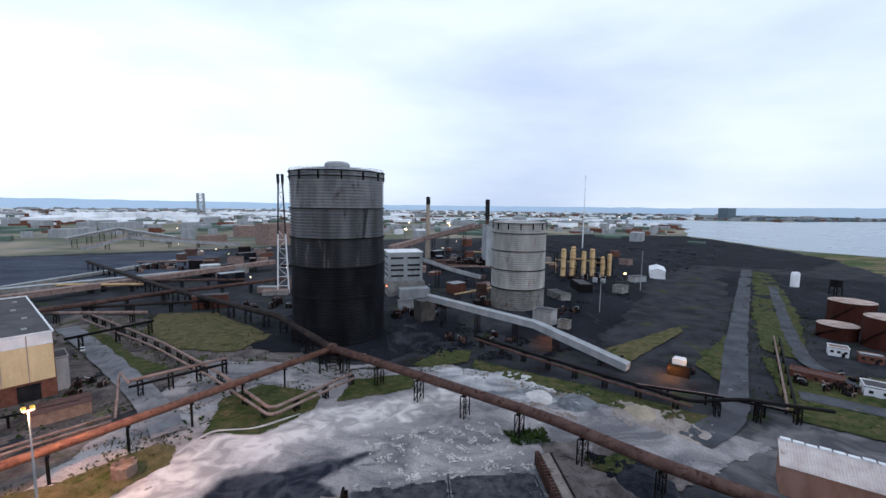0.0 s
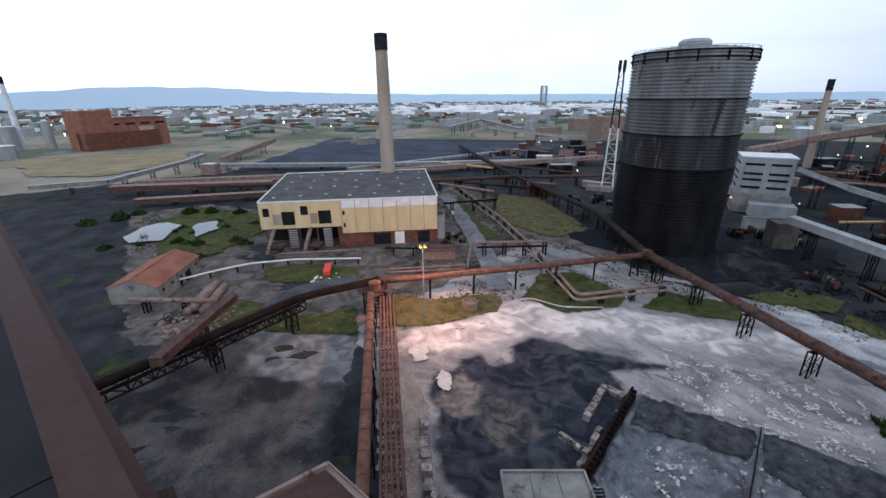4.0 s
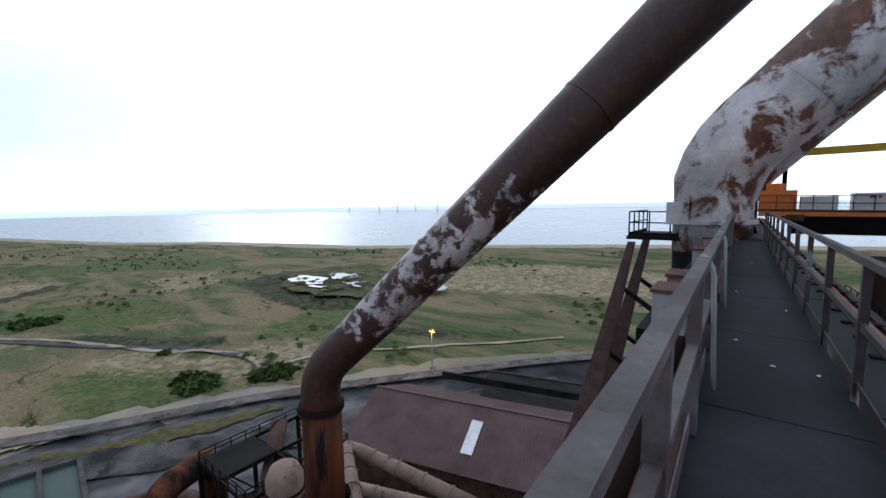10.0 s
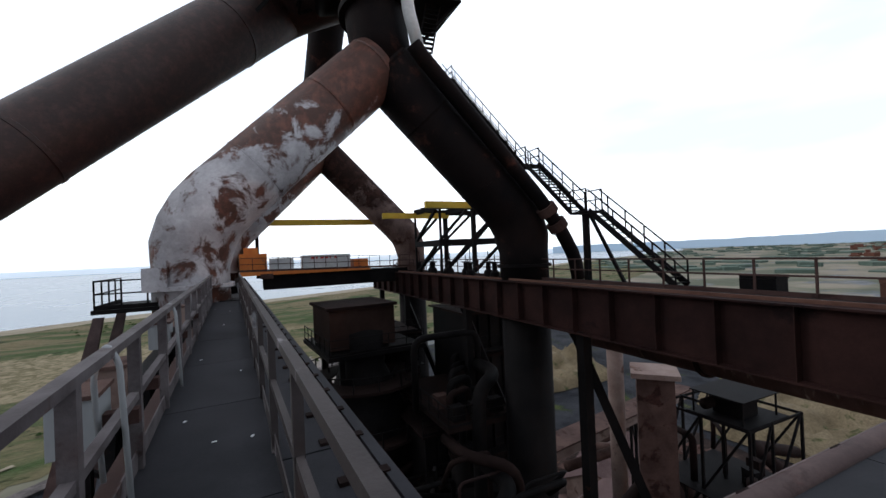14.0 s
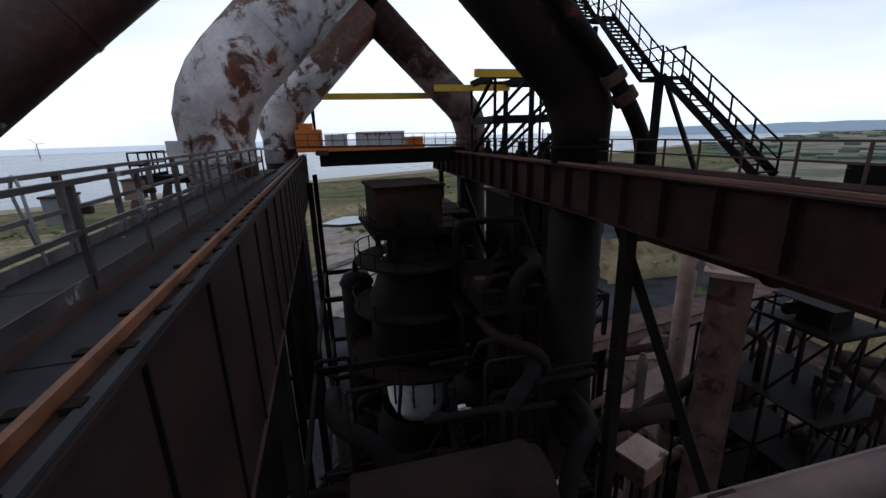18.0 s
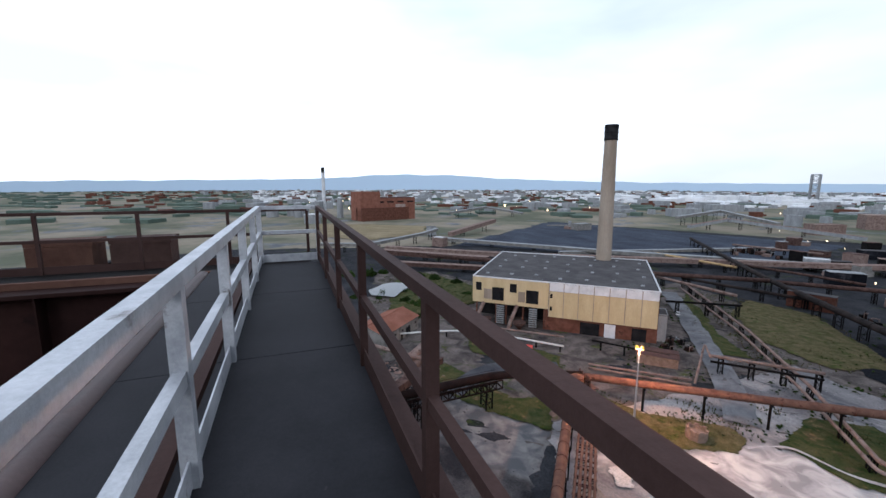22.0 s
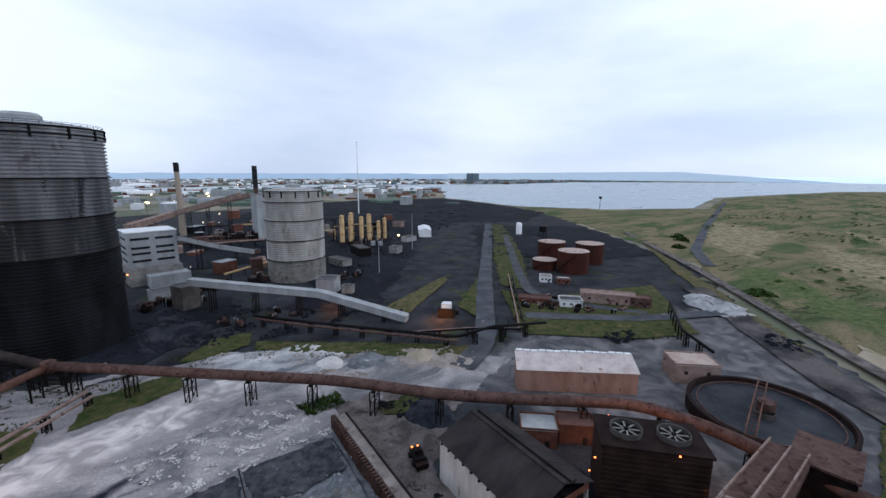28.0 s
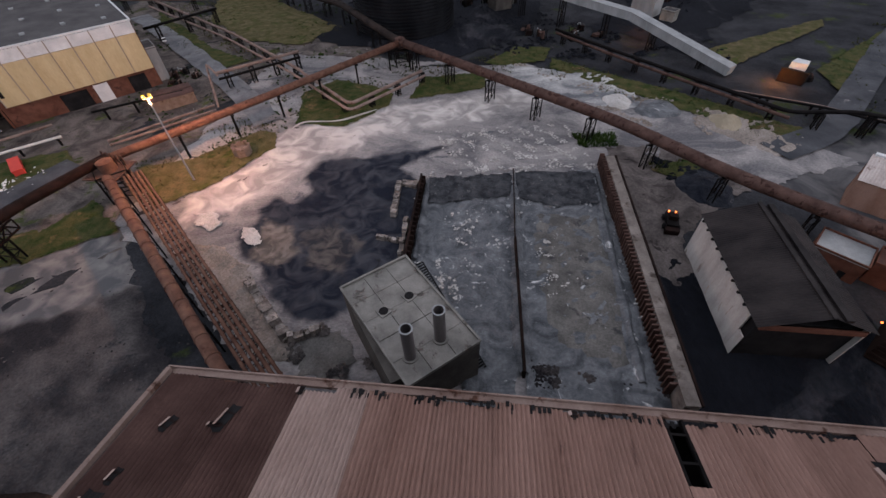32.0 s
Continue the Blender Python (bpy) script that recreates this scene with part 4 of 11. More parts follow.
# ---- furnace-top walkways ----
DECK = 66.45
A_TURN = 2.3  # the north walkway leans a little to the west


def rail_run(root, a, b, top, post_step, rail_mat, base=None, rail_w=0.07, rail_h=0.07, mids=(0.55,), posts=True, kick=0.15):
    """A guard rail between two points: posts, top rail, middle rail and toe board as pieces of their own."""
    a, b = Vector(a), Vector(b)
    d = b - a
    n = max(1, round(d.length / post_step))
    part("top_rail", bar(bmesh.new(), a + Vector((0, 0, top)), b + Vector((0, 0, top)), rail_w, rail_h), rail_mat, root)
    for h in mids:
        part("middle_rail", bar(bmesh.new(), a + Vector((0, 0, top * h)), b + Vector((0, 0, top * h)), rail_w * 0.75, rail_h), rail_mat, root)
    if kick:
        part("toe_board", bar(bmesh.new(), a + Vector((0, 0, kick / 2 + 0.005)), b + Vector((0, 0, kick / 2 + 0.005)), 0.012, kick), rail_mat, root)
    if posts:
        me = mesh_of("rail_post", boxes((-rail_w / 2, -rail_w / 2, 0, rail_w / 2, rail_w / 2, top - rail_h / 2)), rail_mat)
        for i in range(n + 1):
            piece("rail_post", me, root, Matrix.Translation(a + d * i / n))


# east walkway B along x
wb = thing("east_walkway", "steel walkway with dark plate deck above the furnace", "walkway")
for i in range(6):
    x0 = -3.2 + i * 2.3
    part("deck_plate", boxes((x0, -0.96, DECK - 0.04, x0 + 2.285, 0.24, DECK)), "deck", wb)
part("outer_beam", boxes((-3.3, -1.11, DECK - 0.55, 10.9, -0.98, DECK + 0.02)), "brownsteel", wb)
part("inner_beam", boxes((-1.0, 0.26, DECK - 0.75, 10.9, 0.40, DECK + 0.02)), "brownsteel", wb)
for i in range(5):
    part("deck_plate", boxes((-0.9 + i * 2.27, 0.42, DECK - 0.05, 1.36 + i * 2.27, 0.93, DECK - 0.01)), "deck", wb)
part("edge_flange", pipe_bm([(-0.92, 1.02, DECK - 0.05), (10.1, 1.02, DECK - 0.05)], 0.1, 10), "edgepink", wb, "pinkish worn flange edge", smooth=True)
part("edge_plate", boxes((-0.92, 0.94, DECK - 0.06, 10.1, 1.12, DECK - 0.0)), "edgepink", wb)
part("edge_web", boxes((-0.92, 0.97, DECK - 1.9, 10.1, 1.03, DECK - 0.16)), "girdershade", wb)
for i in range(9):
    part("edge_lug", boxes((0.1 + i * 1.15, 0.97, DECK + 0.002, 0.22 + i * 1.15, 1.09, DECK + 0.03)), "rustdark", wb)
rb = thing("brown_guard_rail", "brown painted steel guard rail along the walkway", "guard rail", z=0)
rail_run(rb, (-3.2, -0.95, DECK), (10.75, -0.95, DECK), 1.07, 1.7, "brownsteel", rail_w=0.062, rail_h=0.062)
rg = thing("grey_guard_rail", "scuffed grey galvanised guard rail along the walkway", "guard rail")
rail_run(rg, (-0.35, 0.12, DECK), (10.75, 0.12, DECK), 1.07, 1.7, "greysteel", rail_w=0.08, rail_h=0.08)
gate = thing("end_gate", "low steel gate at the end of the walkway", "gate")
rail_run(gate, (10.8, -0.95, DECK), (10.8, 0.14, DECK), 1.07, 1.2, "greysteel")

# north walkway A
ra = pose(-2.79, 0, DECK, 0, 0, A_TURN)
wa = thing("north_walkway", "steel walkway with dark plate deck leading to the gas uptake", "walkway")
wa.matrix_basis = ra
for i in range(8):
    y0 = 0.36 + i * 2.2
    part("deck_plate", boxes((-0.50, y0, -0.044, 0.49, y0 + 2.185, -0.004)), "deck", wa)
part("deck_edge", boxes((0.491, 0.36, -0.36, 0.503, 18.0, -0.006)), "brownsteel", wa)
part("under_truss", truss(bmesh.new(), (-1.05, 6.0, -3.3), (-1.05, 17.4, -3.3), 0.8, 2.7, 8, 0.2, 0.13), "darksteel", wa)
part("under_pipe", pipe_bm([(-0.95, 1.5, -0.72), (-0.95, 17.2, -0.72)], 0.13, 12), "rustdark", wa, smooth=True)
part("under_pipe", pipe_bm([(-1.3, 2.5, -1.6), (-1.3, 17.2, -1.6)], 0.19, 12), "darksteel", wa, smooth=True)
# plain dark sheet added to blacken the depth behind the truss
part("back_plate", boxes((-1.8, 9.5, -4.2, -1.76, 17.3, -0.9)), "darksteel", wa)
part("west_beam", boxes((-0.68, -1.0, -0.6, -0.52, 18.2, 0.02)), "brownsteel", wa)
for side, name in ((-0.49, "west_guard_rail"), (0.48, "crane_side_guard_rail")):
    r = thing(name, "worn brown and grey steel guard rail beside the deck", "guard rail")
    r.matrix_basis = ra
    rail_run(r, (side, 0.2 if side > 0 else -0.9, 0), (side, 18.2, 0), 1.055, 1.5, "railgrey" if side < 0 else "railworn", rail_w=0.08 if side < 0 else 0.055, rail_h=0.055)

# crane runway: box girder and rusty rail beside walkway A, and the girder opposite


def crane_runway(name, x, y0, y1, label, top=66.3, height=1.75, width=0.9, web="brownsteel"):
    root = thing(name, label, "crane runway")
    part("web", boxes((x - 0.12, y0, top - height, x + 0.12, y1, top - 0.06)), web, root)
    part("top_flange", boxes((x - width / 2, y0, top - 0.06, x + width / 2, y1, top)), web, root)
    part("bottom_flange", boxes((x - width / 2, y0, top - height - 0.06, x + width / 2, y1, top - height)), web, root)
    me = mesh_of("stiffener", boxes((-0.03, -0.03, 0, 0.03, 0.03, height - 0.07)), web)
    me2 = mesh_of("stiffener", boxes((-width / 2 + 0.03, -0.012, 0, width / 2 - 0.03, 0.012, height - 0.07)), web)
    n = int((y1 - y0) / 2.0)
    for i in range(n + 1):
        piece("stiffener", me2, root, pose(x, y0 + 0.05 + i * (y1 - y0 - 0.1) / n, top - height))
    part("crane_rail", boxes((x - 0.05, y0, top + 0.004, x + 0.05, y1, top + 0.11)), "rustred", root)
    return root


wr = thing("west_crane_runway", "brown box crane girder with a rusty rail", "crane runway")
wr.matrix_basis = pose(-2.79, 0, 0, 0, 0, A_TURN)
WX = 1.07
part("box_girder", boxes((WX - 0.3, 0.9, 62.9, WX + 0.24, 44, 66.24)), "girderbrown", wr)
part("top_flange", boxes((WX - 0.39, 0.9, 66.24, WX + 0.29, 44, 66.3)), "girderbrown", wr)
part("bottom_flange", boxes((WX - 0.39, 0.9, 62.84, WX + 0.29, 44, 62.9)), "brownsteel", wr)
me = mesh_of("stiffener", boxes((0.24, -0.015, 62.9, 0.285, 0.015, 66.24)), "darksteel")
for i in range(23):
    piece("stiffener", me, wr, pose(WX, 1.4 + i * 1.9, 0))
part("crane_rail", boxes((WX - 0.032, 0.9, 66.304, WX + 0.032, 44, 66.41)), "railrust", wr)
part("flange_strip", boxes((WX + 0.16, 0.9, 66.302, WX + 0.26, 44, 66.34)), "deck", wr)
crane_runway("east_crane_runway", 10.5, -0.8, 46, "deep crane girder with stiffeners, shade put into its dark red", height=2.02, web="girdershade")
er = thing("east_runway_guard_rail", "dark steel guard rail along the crane girder", "guard rail")
part("footplate", boxes((11.0, -0.8, 66.2, 12.0, 44, 66.26)), "darksteel", er)
rail_run(er, (11.95, -0.8, 66.26), (11.95, 44, 66.26), 1.15, 1.6, "brownsteel", rail_w=0.06, rail_h=0.06)

# ---- gas uptakes ----
UR = 1.40
APEX_S, APEX_N = Vector((3.6, 19.2, 77.6)), Vector((3.6, 39.7, 78.4))


def uptake(name, x, y, apex, material, label, wide=0.13):
    root = thing(name, label, "gas uptake")
    k = 1 if apex.x > x else -1
    part("lower_pipe", pipe_bm([(x, y, 40), (x, y, 65.9)], UR - 0.02, 32), "darksteel", root, "near-black lower pipe", smooth=True)
    line = [(x, y, 65.85), (x, y, 69.5), apex - Vector((k * 0.2, 0, 0.2))]
    pts = bend(line, 1.9, 4)
    part("pipe", pipe_bm(pts, UR, 40, [UR if p.z < 68.3 else UR + wide for p in pts]), material, root, smooth=True)
    part("flange", lathe([(UR, 0), (UR + 0.16, 0), (UR + 0.16, 0.16), (UR, 0.16)], 40), material, root).matrix_basis = pose(x, y, 67.0)
    d = (apex - Vector((x, y, 69.5))).normalized()
    q = Vector((0, 0, 1)).rotation_difference(d).to_matrix().to_4x4()
    for s in (3.5, 8.0, 11.0):
        b = part("weld_band", lathe([(1.5, 0), (1.545, 0.02), (1.545, 0.13), (1.5, 0.15)], 40), material, root)
        b.matrix_basis = Matrix.Translation(Vector((x, y, 69.5)) + d * s) @ q
    return root


uptake("southwest_uptake", -4.8, 19.2, APEX_S, "uptake", "huge gas uptake pipe with white paint peeling to rust")
uptake("southeast_uptake", 11.8, 19.2, APEX_S, "uptakedark", "huge sooty brown-black gas uptake pipe")
uptake("northeast_uptake", 12.5, 39.7, APEX_N, "uptakerust", "huge mottled rust-brown gas uptake pipe")
uptake("northwest_uptake", -5.0, 39.7, APEX_N, "uptake", "huge gas uptake pipe with white paint peeling to rust", 0.35)

head = thing("furnace_offtake", "rusty pipe head where the gas uptakes meet", "pipe head")
part("south_neck", pipe_bm(bend([(3.8, 19.2, 77.2), (3.5, 19.3, 79.6), (3.3, 19.9, 82.6), (4.0, 26.5, 90)], 1.6), 1.5, 36), "uptakedark", head, smooth=True)
part("north_neck", pipe_bm(bend([(3.4, 40.0, 78.0), (3.5, 39.2, 81.5), (4.2, 32.5, 91)], 1.5), 1.45, 36), "uptakedark", head, smooth=True)
part("vessel", lathe([(0, 86), (1.6, 87), (2.2, 89), (2.2, 94), (1.4, 97), (1.2, 104), (0, 104.2)], 36), "uptakedark", head, smooth=True).matrix_basis = pose(4.4, 29.6, 0)
d = Vector((-0.2, 0.6, 3.0)).normalized()
for off, m in ((0.35, "uptakedark"), (2.0, "uptakedark"), (0.55, "rustpale"), (3.4, "uptakedark")):
    rr, hh = (1.53, 1.4) if m == "rustpale" else (1.78, 0.3)
    b = part("neck_collar" if rr > 1.6 else "neck_band", lathe([(1.45, 0), (rr, 0.02), (rr, hh), (1.45, hh + 0.02)], 36), m, head)
    b.matrix_basis = Matrix.Translation(Vector((3.5, 19.3, 79.6)) + d * off) @ Vector((0, 0, 1)).rotation_difference(d).to_matrix().to_4x4()
part("hub", pipe_bm([(1.4, 24.5, 85.0), (3.0, 24.5, 85.4), (6.0, 24.5, 85.6)], 2.3, 36), "uptakedark", head, smooth=True)

dc = thing("downcomer", "long inclined downcomer pipe, white paint flaking to rust", "downcomer pipe")
FOOT = Vector((-26.6, 15.0, 0))
DTOP = Vector((-0.2, 29.6, 85.7))
DCLINE = bend([(3.2, 26.2, 85.9), DTOP, (FOOT.x, FOOT.y, 56.6), (FOOT.x, FOOT.y, 46.5)], 1.6)
part("pipe", pipe_bm(DCLINE, 1.32, 40, [1.32 + 0.9 * max(0.0, min(1.0, (p.z - 57) / 28)) for p in DCLINE]), "downcomer", dc, smooth=True)
part("foot_pipe", pipe_bm([(FOOT.x, FOOT.y, 46.4), (FOOT.x, FOOT.y, 54.2)], 1.36, 40), "footrust", dc, "orange-rusty foot of the pipe", smooth=True)
part("foot_ring", lathe([(1.36, 54.0), (1.55, 54.0), (1.55, 54.4), (1.36, 54.4)], 40), "rustdark", dc).location = (FOOT.x, FOOT.y, 0)
dd = (Vector((FOOT.x, FOOT.y, 56.6)) - DTOP)
for s in (0.12, 0.42, 0.72):
    rr = 1.32 + 0.9 * (1 - s) + 0.02
    b = part("weld_band", lathe([(rr - 0.05, 0), (rr + 0.03, 0.03), (rr + 0.03, 0.25), (rr - 0.05, 0.28)], 40), "downcomer", dc)
    b.matrix_basis = Matrix.Translation(DTOP + dd * s) @ Vector((0, 0, 1)).rotation_difference(dd).to_matrix().to_4x4()
catcher = thing("dust_catcher", "rusty dust catcher vessel under the downcomer", "dust catcher", FOOT.x, FOOT.y, 0)
part("vessel", lathe([(0, 14), (2, 15), (6, 24), (6, 38), (2.0, 46), (1.75, 47.4)], 48), "rustpale", catcher, smooth=True)
me = mesh_of("leg", boxes((-0.3, -0.3, 0, 0.3, 0.3, 26)), "darksteel")
for k in range(6):
    piece("leg", me, catcher, pose(5.6 * math.cos(k * 1.047), 5.6 * math.sin(k * 1.047), 0))

# ---- gasholders, tall things ----


def gasholder(name, x, y, r, h, rings, mats, label, dome=True):
    root = thing(name, label, "gasholder", x, y, 0)
    z0 = 0.0
    n = len(rings)
    for i, z1 in enumerate(rings):
        prof = [(r, z0)]
        step = (z1 - z0) / max(1, round((z1 - z0) / 1.35))
        z = z0
        while z < z1 - 0.01:
            prof += [(r + 0.34, z + step * 0.08), (r + 0.34, z + step * 0.46), (r - 0.3, z + step * 0.54), (r - 0.3, z + step)]
            z += step
        shell = part("shell_band", lathe(prof, 96), mats[i], root)
        part("walkway_ring", lathe([(r, z1 - 0.35), (r + 0.9, z1 - 0.35), (r + 0.9, z1 + 0.05), (r, z1 + 0.05)], 96), "darksteel", root)
        z0 = z1
    part("crown", lathe([(r + 0.3, h), (r * 0.9, h + r * 0.035), (r * 0.6, h + r * 0.085), (r * 0.28, h + r * 0.11), (0, h + r * 0.115)], 96), mats[-1], root, smooth=True)
    if dome:
        vent = part("vent_cap", lathe([(r * 0.27, h + 0.3), (r * 0.27, h + r * 0.19), (r * 0.22, h + r * 0.235), (0, h + r * 0.245)], 48), "palegrey", root)
    boxm = mesh_of("guide_box", boxes((r - 0.1, -0.35, h - 4.2, r + 0.7, 0.35, h - 0.5)), "darksteel")
    for k in range(14):
        piece("guide_box", boxm, root, pose(0, 0, 0, 0, 0, k * 25.7 + 3))
    me = mesh_of("rail_post", boxes((-0.06, -0.06, 0, 0.06, 0.06, 1.2)), "darksteel")
    for k in range(48):
        a = 2 * math.pi * k / 48
        piece("rail_post", me, root, pose((r + 0.2) * math.cos(a), (r + 0.2) * math.sin(a), h + 0.1))
    bm = bmesh.new()
    for hh in (0.65, 1.2):
        tube(bm, [((r + 0.2) * math.cos(2 * math.pi * k / 64), (r + 0.2) * math.sin(2 * math.pi * k / 64), h + 0.1 + hh) for k in range(65)], 0.06, 5, False)
    part("top_rail", bm, "darksteel", root)
    return root


big = gasholder("large_gasholder", 42.5, -213.8, 22.9, 83.5, [24, 38.5, 52, 66, 81, 83.5], ["holderdark", "holderdark", "holderlow", "holdermid", "holder", "holder"], "tall ribbed gasholder, grey above and soot-black below")
small = gasholder("small_gasholder", -66.3, -276, 17.7, 57, [14, 26.5, 39, 50.5, 57], ["concrete", "holderpale", "holderpale", "holderpale", "holderpale"], "pale grey ribbed gasholder with rust-stained foot")


def chimney(name, x, y, r0, r1, h, label, body="chimney", cap=0.1):
    root = thing(name, label, "chimney", x, y, 0)
    part("shaft", lathe([(r0, 0), (r1, h * (1 - cap)), (r1, h * (1 - cap) + 0.2)], 32), body, root, smooth=True)
    part("sooty_top", lathe([(r1 + 0.25, h * (1 - cap)), (r1 + 0.25, h), (r1 - 0.4, h), (r1 - 0.5, h - 3)], 32), "soot", root)
    for k in (0.0, 0.45, 0.8):
        part("band", lathe([(r1 + 0.25, h * (1 - cap * (1 - k))), (r1 + 0.45, h * (1 - cap * (1 - k))), (r1 + 0.45, h * (1 - cap * (1 - k)) + 0.6), (r1 + 0.25, h * (1 - cap * (1 - k)) + 0.6)], 32), "dark", root)
    return root

# ---- helpers for the works ----


def prism(outline, z0, z1, top_off=0.0):
    """An upright block on an outline."""
    bm = bmesh.new()
    lo = [bm.verts.new((p[0], p[1], z0)) for p in outline]
    hi = [bm.verts.new((p[0], p[1], z1)) for p in outline]
    n = len(outline)
    bm.faces.new(lo[::-1])
    bm.faces.new(hi)
    for i in range(n):
        bm.faces.new((lo[i], lo[(i + 1) % n], hi[(i + 1) % n], hi[i]))
    bmesh.ops.recalc_face_normals(bm, faces=bm.faces)
    return bm


def corrugated(a, b, c, d, step=0.45, amp=0.05):
    """A corrugated sheet: a-b is the eave, d-c the ridge; ribs run from eave to ridge."""
    a, b, c, d = (Vector(p) for p in (a, b, c, d))
    n = max(2, int((b - a).length / step * 2))
    up = (b - a).cross(d - a).normalized()
    if up.z < 0:
        up = -up
    bm = bmesh.new()
    rows = []
    for i in range(n + 1):
        s, o = i / n, up * (amp if i % 2 else -amp)
        rows.append((bm.verts.new(a + (b - a) * s + o), bm.verts.new(d + (c - d) * s + o)))
    for p, q in zip(rows, rows[1:]):
        f = bm.faces.new((p[0], q[0], q[1], p[1]))
        f.normal_update()
        if f.normal.dot(up) < 0:
            f.normal_flip()
    return bm


def gable_hall(name, label, x, y, turn, length, width, eave, ridge, wall, roofm, category="hall", door=True, step=0.5, windows=0):
    """A hall with a corrugated gable roof; its length runs along its own x."""
    root = thing(name, label, category, x, y, 0, turn)
    L, W = length / 2, width / 2
    bm = prism([(-L, -W), (L, -W), (L, W), (-L, W)], 0, eave)
    for s in (-L, L):
        v = [bm.verts.new(p) for p in ((s, -W, eave), (s, W, eave), (s, 0, ridge))]
        bm.faces.new(v)
    part("wall", bm, wall, root)
    o = 0.5
    k = (ridge - eave) / W
    part("roof_slope", corrugated((-L - o, -W - o, eave - o * k + 0.12), (L + o, -W - o, eave - o * k + 0.12), (L + o, 0, ridge + 0.12), (-L - o, 0, ridge + 0.12), step), roofm, root)
    part("roof_slope", corrugated((-L - o, W + o, eave - o * k + 0.12), (L + o, W + o, eave - o * k + 0.12), (L + o, 0, ridge + 0.12), (-L - o, 0, ridge + 0.12), step), roofm, root)
    part("ridge_cap", boxes((-L - o, -0.35, ridge + 0.1, L + o, 0.35, ridge + 0.28)), roofm, root)
    if door:
        part("door", boxes((L * 0.2, -W - 0.08, 0.05, L * 0.2 + min(4, L * 0.4), -W + 0.02, min(4.2, eave * 0.7))), "dark", root)
    if windows:
        me = mesh_of("window", boxes((-0.7, -0.06, -0.5, 0.7, 0.02, 0.5)), "dark")
        for i in range(windows):
            piece("window", me, root, pose(-L + (i + 0.5) * length / windows, -W - 0.01, eave * 0.62))
    return root


def flat_house(name, label, x, y, turn, length, width, h, wall, roofm="roofgrey", category="building", windows=0, parapet=0.4, door=True, vents=0):
    """A flat-roofed block with a parapet, windows and roof vents."""
    root = thing(name, label, category, x, y, 0, turn)
    L, W = length / 2, width / 2
    part("wall", prism([(-L, -W), (L, -W), (L, W), (-L, W)], 0, h), wall, root)
    part("roof", boxes((-L - 0.15, -W - 0.15, h, L + 0.15, W + 0.15, h + 0.25)), roofm, root)
    if parapet:
        for b in ((-L - 0.2, -W - 0.2, L + 0.2, -W + 0.05), (-L - 0.2, W - 0.05, L + 0.2, W + 0.2), (-L - 0.2, -W + 0.05, -L + 0.05, W - 0.05), (L - 0.05, -W + 0.05, L + 0.2, W - 0.05)):
            part("parapet", boxes((b[0], b[1], h + 0.25, b[2], b[3], h + 0.25 + parapet)), wall, root)
    if windows:
        me = mesh_of("window", boxes((-0.6, -0.07, -0.55, 0.6, 0.02, 0.55)), "dark")
        for i in range(windows):
            piece("window", me, root, pose(-L + (i + 0.5) * length / windows, -W - 0.01, h * 0.6))
    if door:
        part("door", boxes((L * 0.3, -W - 0.08, 0.05, L * 0.3 + 1.2, -W + 0.02, 2.2)), "dark", root)
    me = mesh_of("roof_vent", lathe([(0.35, 0), (0.35, 0.6), (0.55, 0.62), (0.2, 0.9), (0, 0.9)], 12), "palegrey")
    for i in range(vents):
        piece("roof_vent", me, root, pose(random.uniform(-L * 0.8, L * 0.8), random.uniform(-W * 0.7, W * 0.7), h + 0.26))
    return root


def trestle_parts(root, x, y, w, d, h, turn, bays, leg, material):
    """A braced support whose legs, ties and braces are pieces of their own."""
    base = pose(x, y, 0, 0, 0, turn)
    leg_me = mesh_of("trestle_leg", boxes((-leg / 2, -leg / 2, 0, leg / 2, leg / 2, h)), material)
    for sx in (-1, 1):
        for sy in (-1, 1):
            piece("trestle_leg", leg_me, root, base @ Matrix.Translation((sx * w / 2, sy * d / 2, 0)))
    for axis, span, off in ((0, w, d), (1, d, w)):
        e = Vector((1, 0, 0)) if axis == 0 else Vector((0, 1, 0))
        f = Vector((0, 1, 0)) if axis == 0 else Vector((1, 0, 0))
        tie = mesh_of("tie", bar(bmesh.new(), e * -span / 2, e * span / 2, leg * 0.5), material)
        brace = mesh_of("brace", bar(bmesh.new(), e * -span / 2, e * span / 2 + Vector((0, 0, h / bays)), leg * 0.4), material)
        for s in (-1, 1):
            for k in range(bays):
                piece("brace", brace, root, base @ Matrix.Translation(f * s * off / 2 + Vector((0, 0, h * k / bays))))
                piece("tie", tie, root, base @ Matrix.Translation(f * s * off / 2 + Vector((0, 0, h * (k + 1) / bays - leg * 0.3))))


def support_frame(root, x, y, w, d, h, turn, bays, leg, material):
    """Near the works' heart in pieces; far off as one braced frame."""
    if math.hypot(x, y) < 275:
        trestle_parts(root, x, y, w, d, h, turn, bays, leg, material)
    else:
        tagged(part("trestle", trestle(bmesh.new(), x, y, w, d, h, turn, bays, leg), material, root), kind="stuff")


